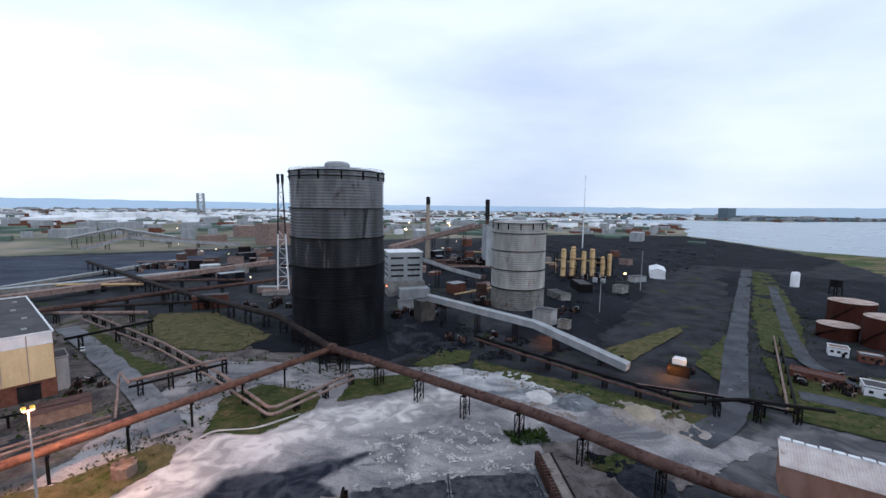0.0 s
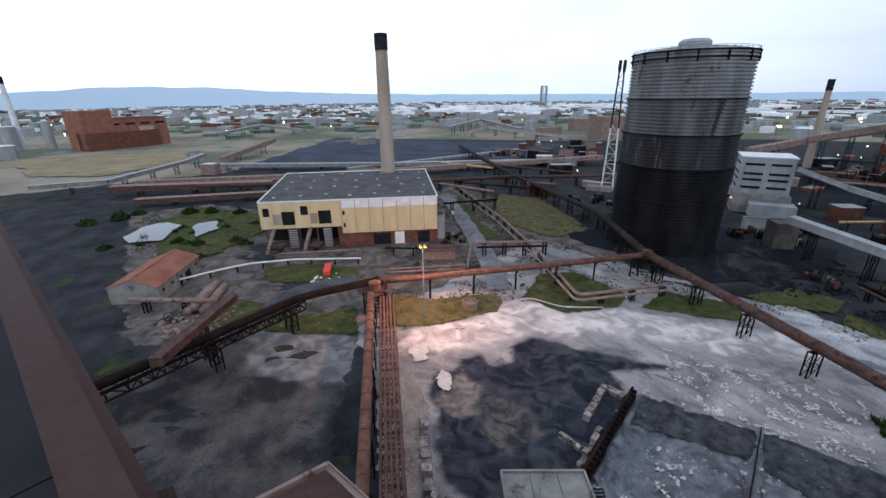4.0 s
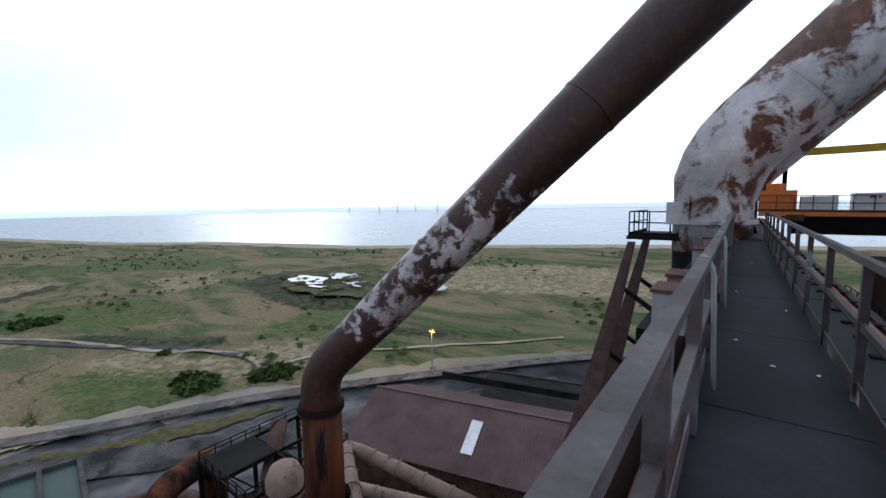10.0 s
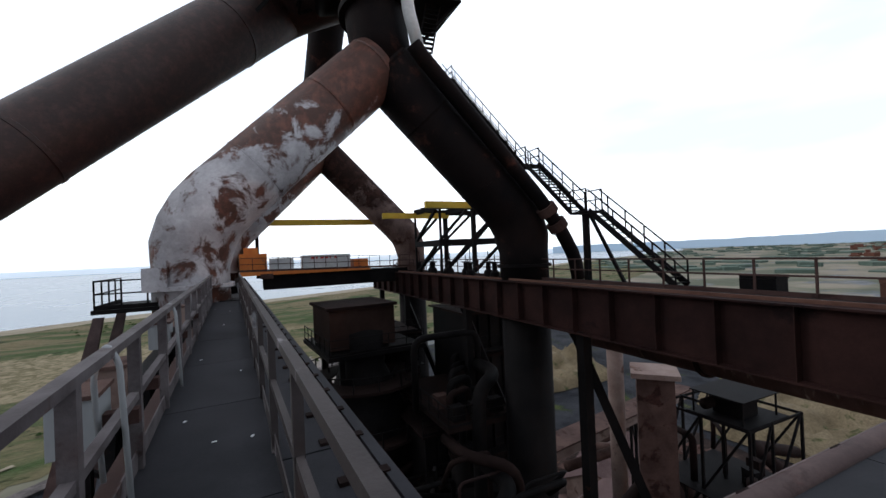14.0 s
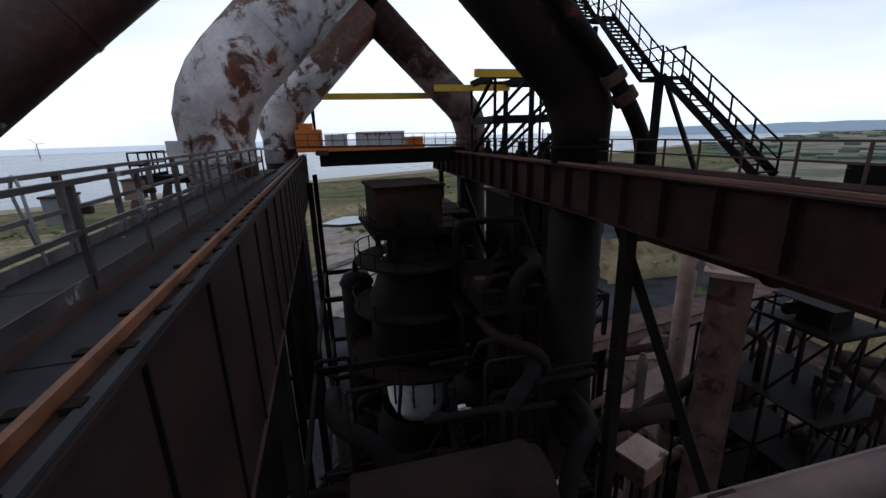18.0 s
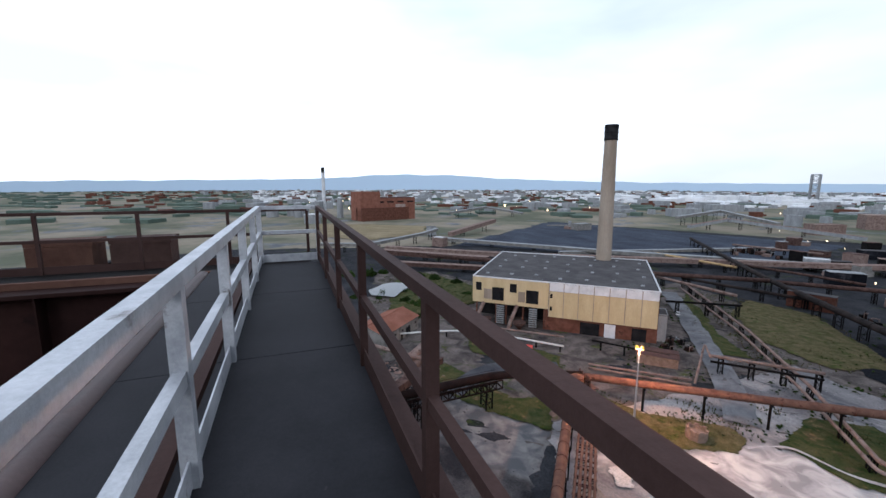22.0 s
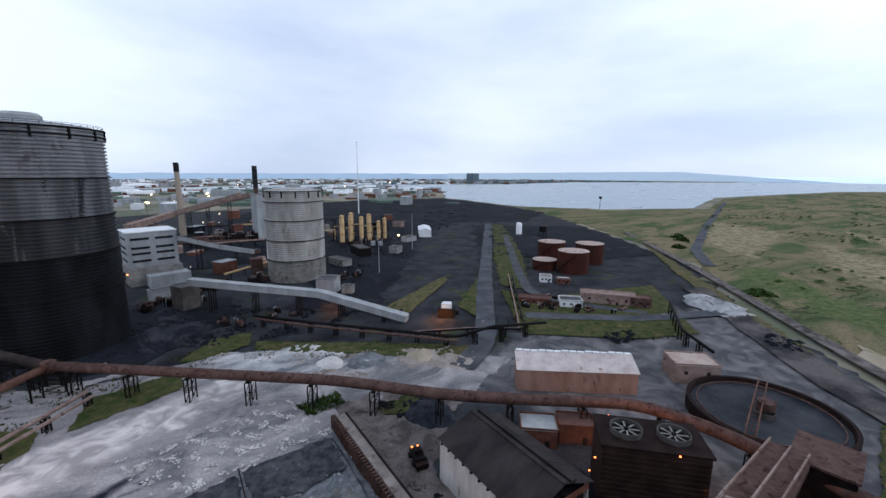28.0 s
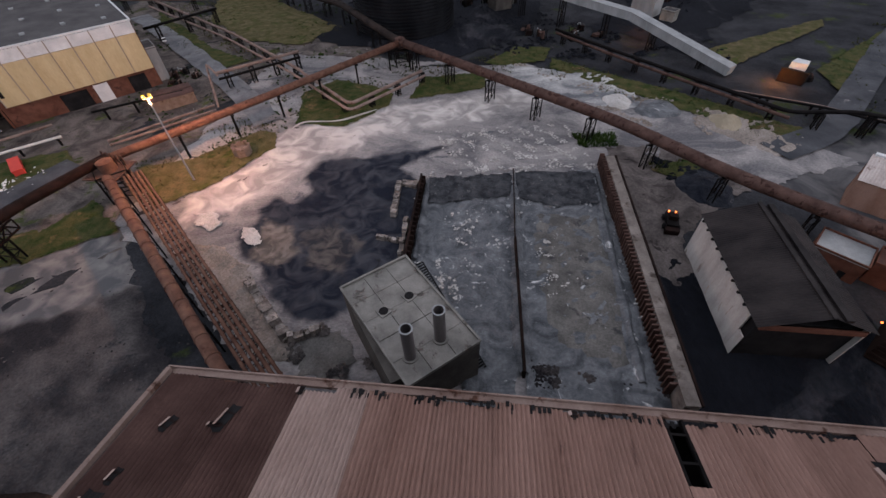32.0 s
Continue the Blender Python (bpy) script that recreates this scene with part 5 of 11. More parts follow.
def pipeline(name, label, pts, r, material, every=18.0, support="trestle", seg=20, rings=6.0, radius=3.0, legm="darksteel"):
    """A pipe on supports, in lengths that meet at flanges."""
    root = thing(name, label, "pipe")
    line = bend(pts, radius, 4)
    part("pipe", pipe_bm(line, r, seg), material, root, smooth=True)
    done, nxt, nring = 0.0, every * 0.4, rings * 0.5
    ring_me = mesh_of("flange", lathe([(r, 0), (r + 0.12, 0), (r + 0.12, 0.2), (r, 0.2)], seg), material)
    for a, b in zip(line, line[1:]):
        seglen = (b - a).length
        d = (b - a).normalized() if seglen > 1e-6 else Vector((1, 0, 0))
        q = Vector((0, 0, 1)).rotation_difference(d).to_matrix().to_4x4()
        while nring < done + seglen:
            if rings:
                piece("flange", ring_me, root, Matrix.Translation(a + d * (nring - done)) @ q)
                nring += rings
            else:
                break
        while every and nxt < done + seglen:
            p = a + d * (nxt - done)
            h = p.z - r
            turn = math.degrees(math.atan2(d.y, d.x))
            if h > 1.0 and abs(d.z) < 0.7:
                if support == "trestle":
                    support_frame(root, p.x, p.y, 1.4, r * 2.2, h, turn, 2, 0.28, legm)
                else:
                    part("post", bar(bmesh.new(), (p.x, p.y, 0), (p.x, p.y, h), 0.5, 0.5), legm, root)
                part("saddle", boxes((-0.4, -r, -0.25, 0.4, r, 0.1)), legm, root).matrix_basis = pose(p.x, p.y, h, 0, 0, turn)
            nxt += every
        done += seglen
    return root


def gantry(name, label, pts, w, h, roofm="palegrey", side="palegrey", every=22.0, legm="darksteel"):
    """A covered conveyor bridge on legs."""
    root = thing(name, label, "conveyor")
    pts = [Vector(p) for p in pts]
    for a, b in zip(pts, pts[1:]):
        part("cover", bar(bmesh.new(), a, b, w, h), side, root)
        part("roof", bar(bmesh.new(), a + Vector((0, 0, h / 2 + 0.12)), b + Vector((0, 0, h / 2 + 0.12)), w + 0.5, 0.2), roofm, root)
        d = b - a
        n = max(1, int(d.length / every))
        for i in range(n):
            p = a + d * (i + 0.5) / n
            if p.z - h / 2 > 1.5:
                support_frame(root, p.x, p.y, 1.2, w * 0.9, p.z - h / 2, math.degrees(math.atan2(d.y, d.x)), 2, 0.3, legm)
    return root


def tank(name, label, x, y, r, h, wall="tankrust", top="tanktop"):
    root = thing(name, label, "storage tank", x, y, 0)
    part("shell", lathe([(r, 0), (r, h)], 48), wall, root, smooth=True)
    part("roof", lathe([(r + 0.12, h - 0.15), (r + 0.12, h), (r * 0.5, h + r * 0.06), (0, h + r * 0.08)], 48), top, root)
    bm = bmesh.new()
    for k in range(40):
        a = -0.6 + 1.6 * k / 40
        z = h * k / 40
        box(bm, r, -0.45, z, r + 0.9, 0.45, z + 0.06, pose(0, 0, 0, 0, 0, math.degrees(a)))
    part("stair", bm, "darksteel", root)
    part("rim_rail", pipe_bm([((r - 0.1) * math.cos(k * 0.1963), (r - 0.1) * math.sin(k * 0.1963), h + 1.0) for k in range(33)], 0.05, 5, caps=False), "darksteel", root)
    return root


def lamp_mast(x, y, h, label, light=True, watts=9000):
    root = thing("lamp_mast", label, "lamp mast", x, y, 0, group="lamp masts")
    part("pole", lathe([(0.32, 0), (0.28, 3), (0.14, h - 0.6)], 12), "palegrey", root, smooth=True)
    part("base", boxes((-0.9, -0.9, 0, 0.9, 0.9, 0.5)), "concrete", root)
    part("head_frame", boxes((-0.9, -0.12, h - 0.75, 0.9, 0.12, h - 0.55), (-0.12, -0.9, h - 0.76, 0.12, 0.9, h - 0.56)), "darksteel", root)
    for k in range(4):
        a = k * math.pi / 2
        b = part("lantern", lathe([(0, 0.35), (0.3, 0.3), (0.45, 0.05), (0.42, 0)], 12), "yellow", root)
        b.matrix_basis = pose(0.95 * math.cos(a), 0.95 * math.sin(a), h - 0.6)
        bulb = part("bulb", lathe([(0, -0.22), (0.3, -0.12), (0.38, 0.0), (0, 0.02)], 12), "sodium", root)
        bulb.matrix_basis = pose(0.95 * math.cos(a), 0.95 * math.sin(a), h - 0.62)
    if light:
        lamp_light(x, y, h - 1.6, watts, 0.5)
    return root


def blob(bm, p, r, squash=0.7, sub=1):
    """One uneven clump, for rocks and bushes."""
    n0 = len(bm.verts)
    ret = bmesh.ops.create_icosphere(bm, subdivisions=sub, radius=r)
    for v in ret["verts"]:
        k = 1 + 0.35 * noise.noise(v.co * (1.3 / r) + Vector(p))
        v.co = Vector((v.co.x * k, v.co.y * k, v.co.z * k * squash)) + Vector(p)


OCTA = [(1, 0, 0), (-1, 0, 0), (0, 1, 0), (0, -1, 0), (0, 0, 1), (0, 0, -0.4)]
OCTF = [(0, 2, 4), (2, 1, 4), (1, 3, 4), (3, 0, 4), (2, 0, 5), (1, 2, 5), (3, 1, 5), (0, 3, 5)]


def scatter(name, label, category, area, count, r0, r1, material, z=0.1, squash=0.6, rng=None, clump=0.0):
    """Loose lumps strewn over an outline, joined: far too many to count."""
    rng = rng or random.Random(len(name) * 7 + count)
    xs, ys = [p[0] for p in area], [p[1] for p in area]
    verts, faces = [], []
    made = tries = 0
    while made < count and tries < count * 12:
        tries += 1
        x, y = rng.uniform(min(xs), max(xs)), rng.uniform(min(ys), max(ys))
        if not inside(np.array([x]), np.array([y]), area)[0]:
            continue
        if clump and noise.noise(Vector((x / clump, y / clump, 3.0))) < 0.12:
            continue
        r = r0 + (r1 - r0) * rng.random() ** 2.5
        a = rng.uniform(0, 6.28)
        ca, sa, n0 = math.cos(a), math.sin(a), len(verts)
        for q in OCTA:
            k = r * rng.uniform(0.6, 1.25)
            verts.append((x + (q[0] * ca - q[1] * sa) * k, y + (q[0] * sa + q[1] * ca) * k, z + q[2] * k * squash))
        faces += [tuple(n0 + i for i in f) for f in OCTF]
        made += 1
    me = bpy.data.meshes.new(name)
    me.from_pydata(verts, [], faces)
    me.materials.append(M[material])
    return tagged(new(name, me), label, category, kind="stuff")


def bush(name, label, x, y, r, h, clumps=26, rng=random.Random(5), leaves="leaf"):
    """A shrub: short stems and a crown of many leaf clumps with gaps."""
    root = thing(name, label, "shrub", x, y, 0, rng.uniform(0, 360))
    bm = bmesh.new()
    for k in range(4):
        a = k * 1.6
        bar(bm, (0, 0, -0.5), (r * 0.4 * math.cos(a), r * 0.4 * math.sin(a), h * 0.6), 0.15)
    part("stems", bm, "darksteel", root)
    verts, faces = [], []
    for k in range(clumps * 14):
        a, d = rng.uniform(0, 6.28), r * math.sqrt(rng.random())
        lobe = 0.62 + 0.75 * abs(noise.noise(Vector((math.cos(a) * 1.4 + x, math.sin(a) * 1.4 + y, 0.5))))
        top = h * (1 - (d / r) ** 2 * 0.6) * rng.uniform(0.3, 1.0) * (0.7 + 0.6 * noise.noise(Vector((d * math.cos(a) * 0.5 + x, d * math.sin(a) * 0.5 + y, 2.0))))
        d *= lobe
        c = Vector((d * math.cos(a), d * math.sin(a), top))
        s = rng.uniform(0.25, 0.6) * r * 0.25
        u = Vector((rng.gauss(0, 1), rng.gauss(0, 1), rng.gauss(0, 0.6))).normalized() * s
        w = u.cross(Vector((rng.gauss(0, 1), rng.gauss(0, 1), rng.gauss(0, 1)))).normalized() * s * 0.7
        n0 = len(verts)
        verts += [tuple(c - u), tuple(c + w), tuple(c + u), tuple(c - w)]
        faces.append((n0, n0 + 1, n0 + 2, n0 + 3))
    me = bpy.data.meshes.new("crown")
    me.from_pydata(verts, [], faces)
    me.materials.append(M[leaves])
    ob = new("crown", me)
    ob.parent = root
    return root


M["sodium"] = glow("sodium", (1.0, 0.50, 0.14), 30.0)
M["ember"] = glow("ember", (1.0, 0.20, 0.04), 5.0)
M["townlamp"] = glow("townlamp", (1.0, 0.72, 0.42), 5.0)
M["whitelamp"] = glow("whitelamp", (1.0, 0.85, 0.6), 12.0)

# ---- ground of the yard ----
MUD_PALE = [(123.1, -49.9), (107.6, -56.2), (91.1, -67.5), (71.6, -75.0), (63.7, -52.0), (75.9, -48.5), (83.7, -41.1), (98.8, -35.3)]
terrain("mud_yard", [(141.1, -42.1), (109.7, -52.8), (89.8, -66.5), (56.4, -33.3), (28, -14), (60, 20), (110, 10)], 0.3, 2.0, 0.5, 22, "mudfield", "dull grey trodden mud yard", "yard", ragged=0.4, marks=(("pale", MUD_PALE, 6.0),))
S_PALE = [(77.5, -78.0), (69.0, -94.6), (66.4, -112.9), (50.8, -124.2), (23.0, -134.6), (-6.7, -145.8), (-21.3, -139.8), (7.5, -122.4), (34.1, -113.0), (48.0, -100.1), (54.2, -88.7), (62.9, -75.2), (73.1, -69.0)]
S_BLACK = [(10.7, -108.1), (25.7, -104.2), (36.1, -100.0), (47.9, -97.6), (49.8, -89.3), (46.5, -84.5), (49.3, -78.0), (54.3, -80.2), (57.0, -76.0), (56.0, -70.6), (59.3, -66.0), (55.0, -59.4), (48.4, -56.2), (44.7, -49.8), (36.5, -44.0), (30.0, -43.0), (24.0, -50.0), (17.6, -62.0), (17.2, -88.0), (23.6, -95.6), (19.8, -101.0)]
S_BROWN = [(54.1, -71.6), (46.9, -70.0), (42.8, -62.0), (44.9, -56.3), (52.0, -59.0)]
S_SILT = [(42.3, -68.2), (35.9, -72.0), (29.4, -65.5), (30.0, -55.0), (38.2, -57.7)]
terrain("works_floor", [(144.7, -18.0), (312.6, -60.9), (302.1, -104.1), (247.0, -124.2), (191.6, -97.9), (208.7, -259.3), (70.3, -214.1), (37.3, -162.2), (21.2, -140.8), (35.9, -115.4), (82.9, -64.5), (85.8, -35.6)], 0.22, 1.6, 0.3, 14, "gravel", "trodden gravel of the works, weedy in places", "ground", ragged=0.6)
terrain("slag_yard", [(84.4, -62.0), (93.3, -67.3), (92.2, -111.7), (91.0, -129.6), (92.7, -149.7), (92.7, -176.9), (43.9, -172.7), (10.2, -168.9), (38.1, -163.1), (-12.9, -170.1), (-41.5, -146.9), (-70.1, -141.9), (-89.4, -121.4), (-101.2, -106.1), (-67.4, -92.8), (-49.7, -99.0), (-33.9, -106.1), (-34.6, -33.8), (-14.3, -24.2), (37.8, -28.5), (69.0, -54.3)], 0.34, 0.8, 0.42, 26, "slagfield", "pale grey slag yard with white streaks and a sweep of black", "yard", ragged=0.7, marks=(("pale", S_PALE, 7.0), ("black", S_BLACK, 3.2), ("brown", S_BROWN, 3.5), ("silt", S_SILT, 5.0)))
PIT_W = [(16.9, -91.3), (-6.4, -94.4), (-8.2, -22.0), (4.0, -22.0), (2.0, -40.0), (15.8, -60.2)]
PIT_E = [(-8.2, -93.0), (-30.8, -99.1), (-32.6, -22.0), (-8.6, -22.0)]
terrain("slag_pit_floor", PIT_W, 0.8, 0.9, 0.8, 9, "wetslag", "grey cooled slag in an open pit", "slag", ragged=0.15)
terrain("slag_pit_floor", PIT_E, 0.8, 0.9, 0.8, 9, "wetslag", "grey cooled slag in an open pit", "slag", ragged=0.15)
terrain("gravel_bank", [(15.6, -91.0), (-6.0, -94.0), (-7.0, -95.0), (-29.4, -96.5), (-29.0, -83.0), (-18.0, -81.0), (-7.4, -83.9), (2.0, -82.0), (14.5, -79.4)], 1.45, 0.7, 0.7, 3.5, "darkgravel", "steep bank of dark gravel above the pits", "gravel", ragged=0.5)
terrain("pit_silt", [(-12.0, -79.0), (-27.0, -78.3), (-28.0, -56.6), (-26.5, -38.5), (-14.0, -42.0), (-11.5, -60.0)], 1.0, 0.8, 0.6, 6, "silt", "pale brown silt on the pit floor", "slag", ragged=0.8)
terrain("rubble_bank", [(71.0, -63.0), (61.0, -62.0), (51.0, -56.5), (46.5, -49.5), (36.0, -40.0), (33.0, -35.0), (38.0, -33.0), (50.0, -41.5), (66.0, -55.5)], 0.55, 0.7, 1.7, 4.5, "pinkslag", "bank of pale brown rubble under the pipe rack", "rubble", ragged=0.7)
terrain("sludge_patch", [(33.2, -39.0), (25.4, -42.7), (21.0, -36.0), (23.0, -31.5), (32.0, -31.6)], 0.75, 0.8, 0.5, 4, "silt", "pale grey sludge before the flue box", "slag", ragged=0.6)
for white in ([(73.2, -73.0), (68.0, -73.6), (63.6, -69.0), (65.4, -66.4), (70.6, -68.0)], [(58.4, -68.4), (54.6, -68.6), (51.4, -64.4), (53.0, -61.9), (57.2, -64.6)]):
    terrain("white_slag", white, 0.95, 0.4, 0.5, 2.2, "whiteslag", "crust of white slag", "slag", ragged=0.7)
path_sheet("slag_rim", [(64.6, -107.5), (63.6, -113.0), (61.0, -118.6), (48.0, -119.6), (38.0, -128.0)], 0.8, 1.1, "whiteslag", "pale crusted rim of slag along the weeds", "slag", ragged=1.2)
terrain("dirt_lane", [(-33.5, -110.0), (-48.0, -112.0), (-63.0, -105.0), (-68.0, -93.0), (-57.0, -84.0), (-45.2, -72.0), (-44.8, -62.0), (-40.0, -58.0), (-34.8, -62.0)], 0.5, 1.0, 0.5, 10, "lanemud", "brown dirt lane beside the pit wall", "lane", ragged=0.6)
terrain("soot_ground", [(-34.6, -68.0), (-46.0, -70.0), (-70.0, -74.0), (-76.0, -40.0), (-60.0, -20.0), (-34.6, -20.0)], 0.42, 1.5, 0.4, 8, "coal", "near-black ground round the shed", "ground", ragged=0.5)
terrain("tan_bank", [(-70.3, -135.9), (-85.6, -129.9), (-88.2, -113.2), (-81.7, -106.7), (-69.6, -117.2), (-62.0, -127.8)], 0.5, 1.5, 1.4, 9, "pinkslag", "heaps of pale tan rubble", "rubble", ragged=0.5)
terrain("rubble_flat", [(-4.9, -168.2), (-45.3, -159.0), (-53.7, -134.4), (-42.0, -132.1), (-6.1, -150.1)], 0.5, 1.5, 0.9, 8, "slag", "grey broken rubble", "rubble", ragged=0.5)
for n, o, m in (
    ("dry_verge", [(74.9, -83.0), (69.3, -93.1), (63.6, -103.5), (66.5, -112.0), (73.0, -113.5), (81.0, -104.7), (87.5, -96.6), (101.5, -91.4), (92.5, -80.5), (86.0, -73.5)], "drygrass"),
    ("grass_verge", [(63.2, -117.6), (68.8, -140.2), (58.6, -151.8), (35.8, -144.3), (33.3, -132.3), (46.3, -116.6)], "grass"),
    ("grass_verge", [(28.7, -136.1), (26.3, -154.8), (1.8, -161.0), (2.4, -145.2)], "grass"),
    ("grass_verge", [(3.8, -168.9), (-9.0, -186.2), (-24.8, -186.0), (-20.6, -170.9), (-3.5, -165.3)], "grass"),
    ("grass_verge", [(-23.1, -174.3), (-45.3, -159.0), (-72.6, -140.8), (-94.9, -122.9), (-89.5, -115.1), (-67.0, -129.0), (-44.3, -147.2), (-21.7, -164.4)], "grass"),
    ("rough_field", [(159.8, -253.2), (126.1, -255.2), (73.5, -209.1), (83.4, -185.8), (112.0, -188.4), (145.0, -215.8)], "drygrass"),
    ("grass_verge", [(186.1, -237.1), (124.8, -182.3), (100.0, -168.0), (109.1, -158.9), (169.3, -209.2)], "grass"),
    ("grass_verge", [(109.5, -62.0), (104.5, -77.2), (88.6, -65.2), (104.8, -52.1)], "grass"),
    ("pond_meadow", [(279.4, -67.7), (298.4, -97.3), (246.8, -115.1), (211.1, -100.8), (194.3, -66.3), (211.5, -46.8)], "grass"),
    ("grass_verge", [(161.3, -71.6), (151.7, -87.6), (129.6, -98.7), (117.3, -88.9), (146.9, -66.6)], "grass"),
    ("rough_field", [(137.1, -35.3), (141.1, -53.8), (109.3, -64.2), (103.8, -53.4)], "grass"),
    ("green_strip", [(-358.0, -424.2), (-365.1, -406.9), (-250.3, -253.6), (-171.1, -165.4), (-163.5, -184.2), (-208.3, -244.0)], "grass"),
    ("green_strip", [(-127.3, -174.7), (-170.1, -213.3), (-116.6, -146.0), (-118.4, -166.2)], "grass"),
    ("green_strip", [(-83.5, -183.8), (-148.3, -223.3), (-144.8, -212.9), (-88.4, -166.8)], "drygrass"),
    ("green_strip", [(-158.0, -178.5), (-160.5, -157.3), (-244.1, -134.6), (-184.6, -79.2), (-158.2, -89.5), (-120.0, -120.4)], "grass"),
    ("green_strip", [(-157.6, -20.2), (-158.7, -11.2), (-124.2, -4.6), (-119.4, -13.9)], "grass"),
    ("track_verge", [(-414.2, -251.2), (-294.4, -132.7), (-176.0, -22.4), (-156.6, 14.7), (-129.9, 71.7), (-125.0, 69.2), (-136.4, 30.8), (-155.2, 4.1), (-196.5, -47.7), (-275.8, -133.4)], "drygrass"),
):
    terrain(n, o, 0.72, 0.9 if abs(o[0][0]) < 190 and abs(o[0][1]) < 190 else 1.8, 0.5, 9, m, "rough weedy grass between the pipes" if m == "grass" else "straw-coloured rough grass", "grass", ragged=0.35)
for ri, (line, w) in enumerate((
    ([(187.6, -223.0), (111.6, -157.7), (82.7, -130.2), (72.5, -118.0)], 9.0),
    ([(-357.9, -430.5), (-156.6, -190.8), (-100.8, -121.6), (-80.2, -110.0)], 9.0),
    ([(-305.1, -337.3), (-190.7, -195.9), (-161.0, -153.1), (-190.3, -106.4)], 6.0),
    ([(-137.6, -136.4), (-182.2, -102.1), (-222.6, -87.5)], 8.0),
    ([(118.0, -46.9), (131.2, -67.9), (121.2, -91.4)], 8.0),
)):
    path_sheet("road", line, w, 0.95 + 0.03 * ri, "roadpale" if ri == 0 else "road", "worn grey works road", "road", ragged=1.4)
path_sheet("perimeter_track", [(-442.9, -282.7), (-310.6, -139.7), (-190.9, -21.4), (-166.6, 15.6), (-135.9, 74.7), (-63.1, 171.0), (120, 330)], 6.0, 1.6, "lanemud", "grey perimeter track below the dunes", "track")
path_sheet("inner_track", [(-260.3, -117.9), (-174.8, -32.4), (-146.7, 13.8), (-121.2, 42.9), (-58.7, 142.1)], 14.0, 0.9, "mud", "wide dusty works track", "track", ragged=2.0)
def dune_height(x, y):
    a = np.array([[x]]), np.array([[y]])
    return 0.75 + float(np.abs(waves(*a, 150, 0.5)) ** 1.4 * 3.2 + np.abs(waves(*a, 150 / 4.7, 0.2)) * 1.12)


path_sheet("dune_road", [(-1134.4, -463.2), (-608.1, -266.7), (-382.4, -175.9), (-332.5, -141.1)], 8.0, 0.0, "road", "narrow grey road through the dunes", "road", drape=dune_height)
path_sheet("dune_path", [(-154.1, 74.9), (-177.7, 85.3), (-229.2, 64.7), (-292.1, 25.5), (-387.2, -13.9), (-467.3, 7.6)], 3.6, 0.0, "road", "narrow winding path through the grass", "path", drape=dune_height)
path_sheet("dune_path", [(-318.1, 18.2), (-271.5, 44.2), (-217.9, 64.7), (-187.0, 84.2), (-166.6, 82.1), (-156.8, 75.3)], 2.6, 0.0, "sand", "faint trodden path along the dunes", "path", drape=dune_height)
path_sheet("dune_path", [(-165.2, 83.2), (-154.9, 113.1), (-116.7, 148.9), (-78.6, 190.1)], 2.4, 0.0, "sand", "faint trodden path along the dunes", "path", drape=dune_height)
terrain("bare_bank", [(-227.9, -40.3), (-206.7, -10.1), (-175.6, 18.2), (-158.4, 29.4), (-166.9, 8.0), (-181.1, -18.5), (-201.9, -33.0)], 0.9, 1.2, 0.6, 9, "sand", "pale bare sandy bank", "bank", ragged=0.6)
terrain("white_spill", [(-236.6, -115.0), (-249.6, -110.4), (-242.9, -81.1), (-226.6, -74.8), (-213.1, -85.3), (-222.6, -105.6)], 0.8, 2.0, 0.8, 6, "slag", "pale spill of slag", "slag", ragged=0.7)
terrain("reed_bed", [(-383.8, 214.2), (-364.0, 253.4), (-311.4, 281.9), (-212.1, 242.8), (-196.6, 210.7), (-219.4, 184.2), (-292.3, 166.3)], 3.2, 4, 1.0, 25, "reeds", "dark reed bed round the dune pools", "reeds", ragged=0.7)
for pool in ([(-333.0, 193.9), (-337.6, 215.6), (-308.8, 217.1), (-288.6, 197.8), (-306.0, 185.9)], [(-326.0, 229.2), (-302.3, 246.0), (-278.6, 235.7), (-293.2, 215.6)], [(-286.0, 182.9), (-274.6, 196.7), (-261.3, 183.9)], [(-280.2, 208.0), (-266.0, 222.9), (-250.7, 206.3)], [(-209.1, 236.6), (-199.7, 247.8), (-187.7, 234.7), (-194.6, 225.3)], [(-230.4, 204.9), (-217.0, 218.0), (-210.2, 206.8)]):
    sheet("dune_pool", pool, 4.5, "water", "shallow bright pool among reeds", "pool", cell=4, ragged=9)
scatter("reed_clumps", "dark reed clumps standing in the dune pools", "reeds", [(-340.0, 190.0), (-340.0, 220.0), (-300.0, 250.0), (-272.0, 238.0), (-245.0, 205.0), (-262.0, 180.0), (-300.0, 183.0)], 420, 0.5, 3.4, "reeds", 4.5, 0.3, clump=14)
POND = [(260.6, -44.2), (274.7, -58.6), (275.9, -72.8), (250.1, -94.2), (230.9, -84.1), (219.5, -67.2), (239.9, -66.9), (228.5, -55.3), (243.4, -43.0)]
for part_of in ([(254.5, -46.5), (268.4, -57.1), (266.8, -70.1), (255.6, -72.9), (242.5, -63.0), (232.0, -55.6), (244.0, -45.3)], [(240.5, -73.0), (251.9, -80.2), (247.0, -91.1), (232.5, -83.0), (224.6, -69.4)]):
    sheet("meadow_pond", part_of, 1.75, "pool", "dark still pond edged with bushes", "pond", cell=4, ragged=3)
scatter("white_lumps", "white slag crusts strewn over the yard", "rubble", [(16.7, -115.5), (-23.7, -122.8), (-30.9, -98.7), (7.8, -91.2)], 2600, 0.06, 0.45, "whiteslag", 0.72, 0.2, clump=3.4)
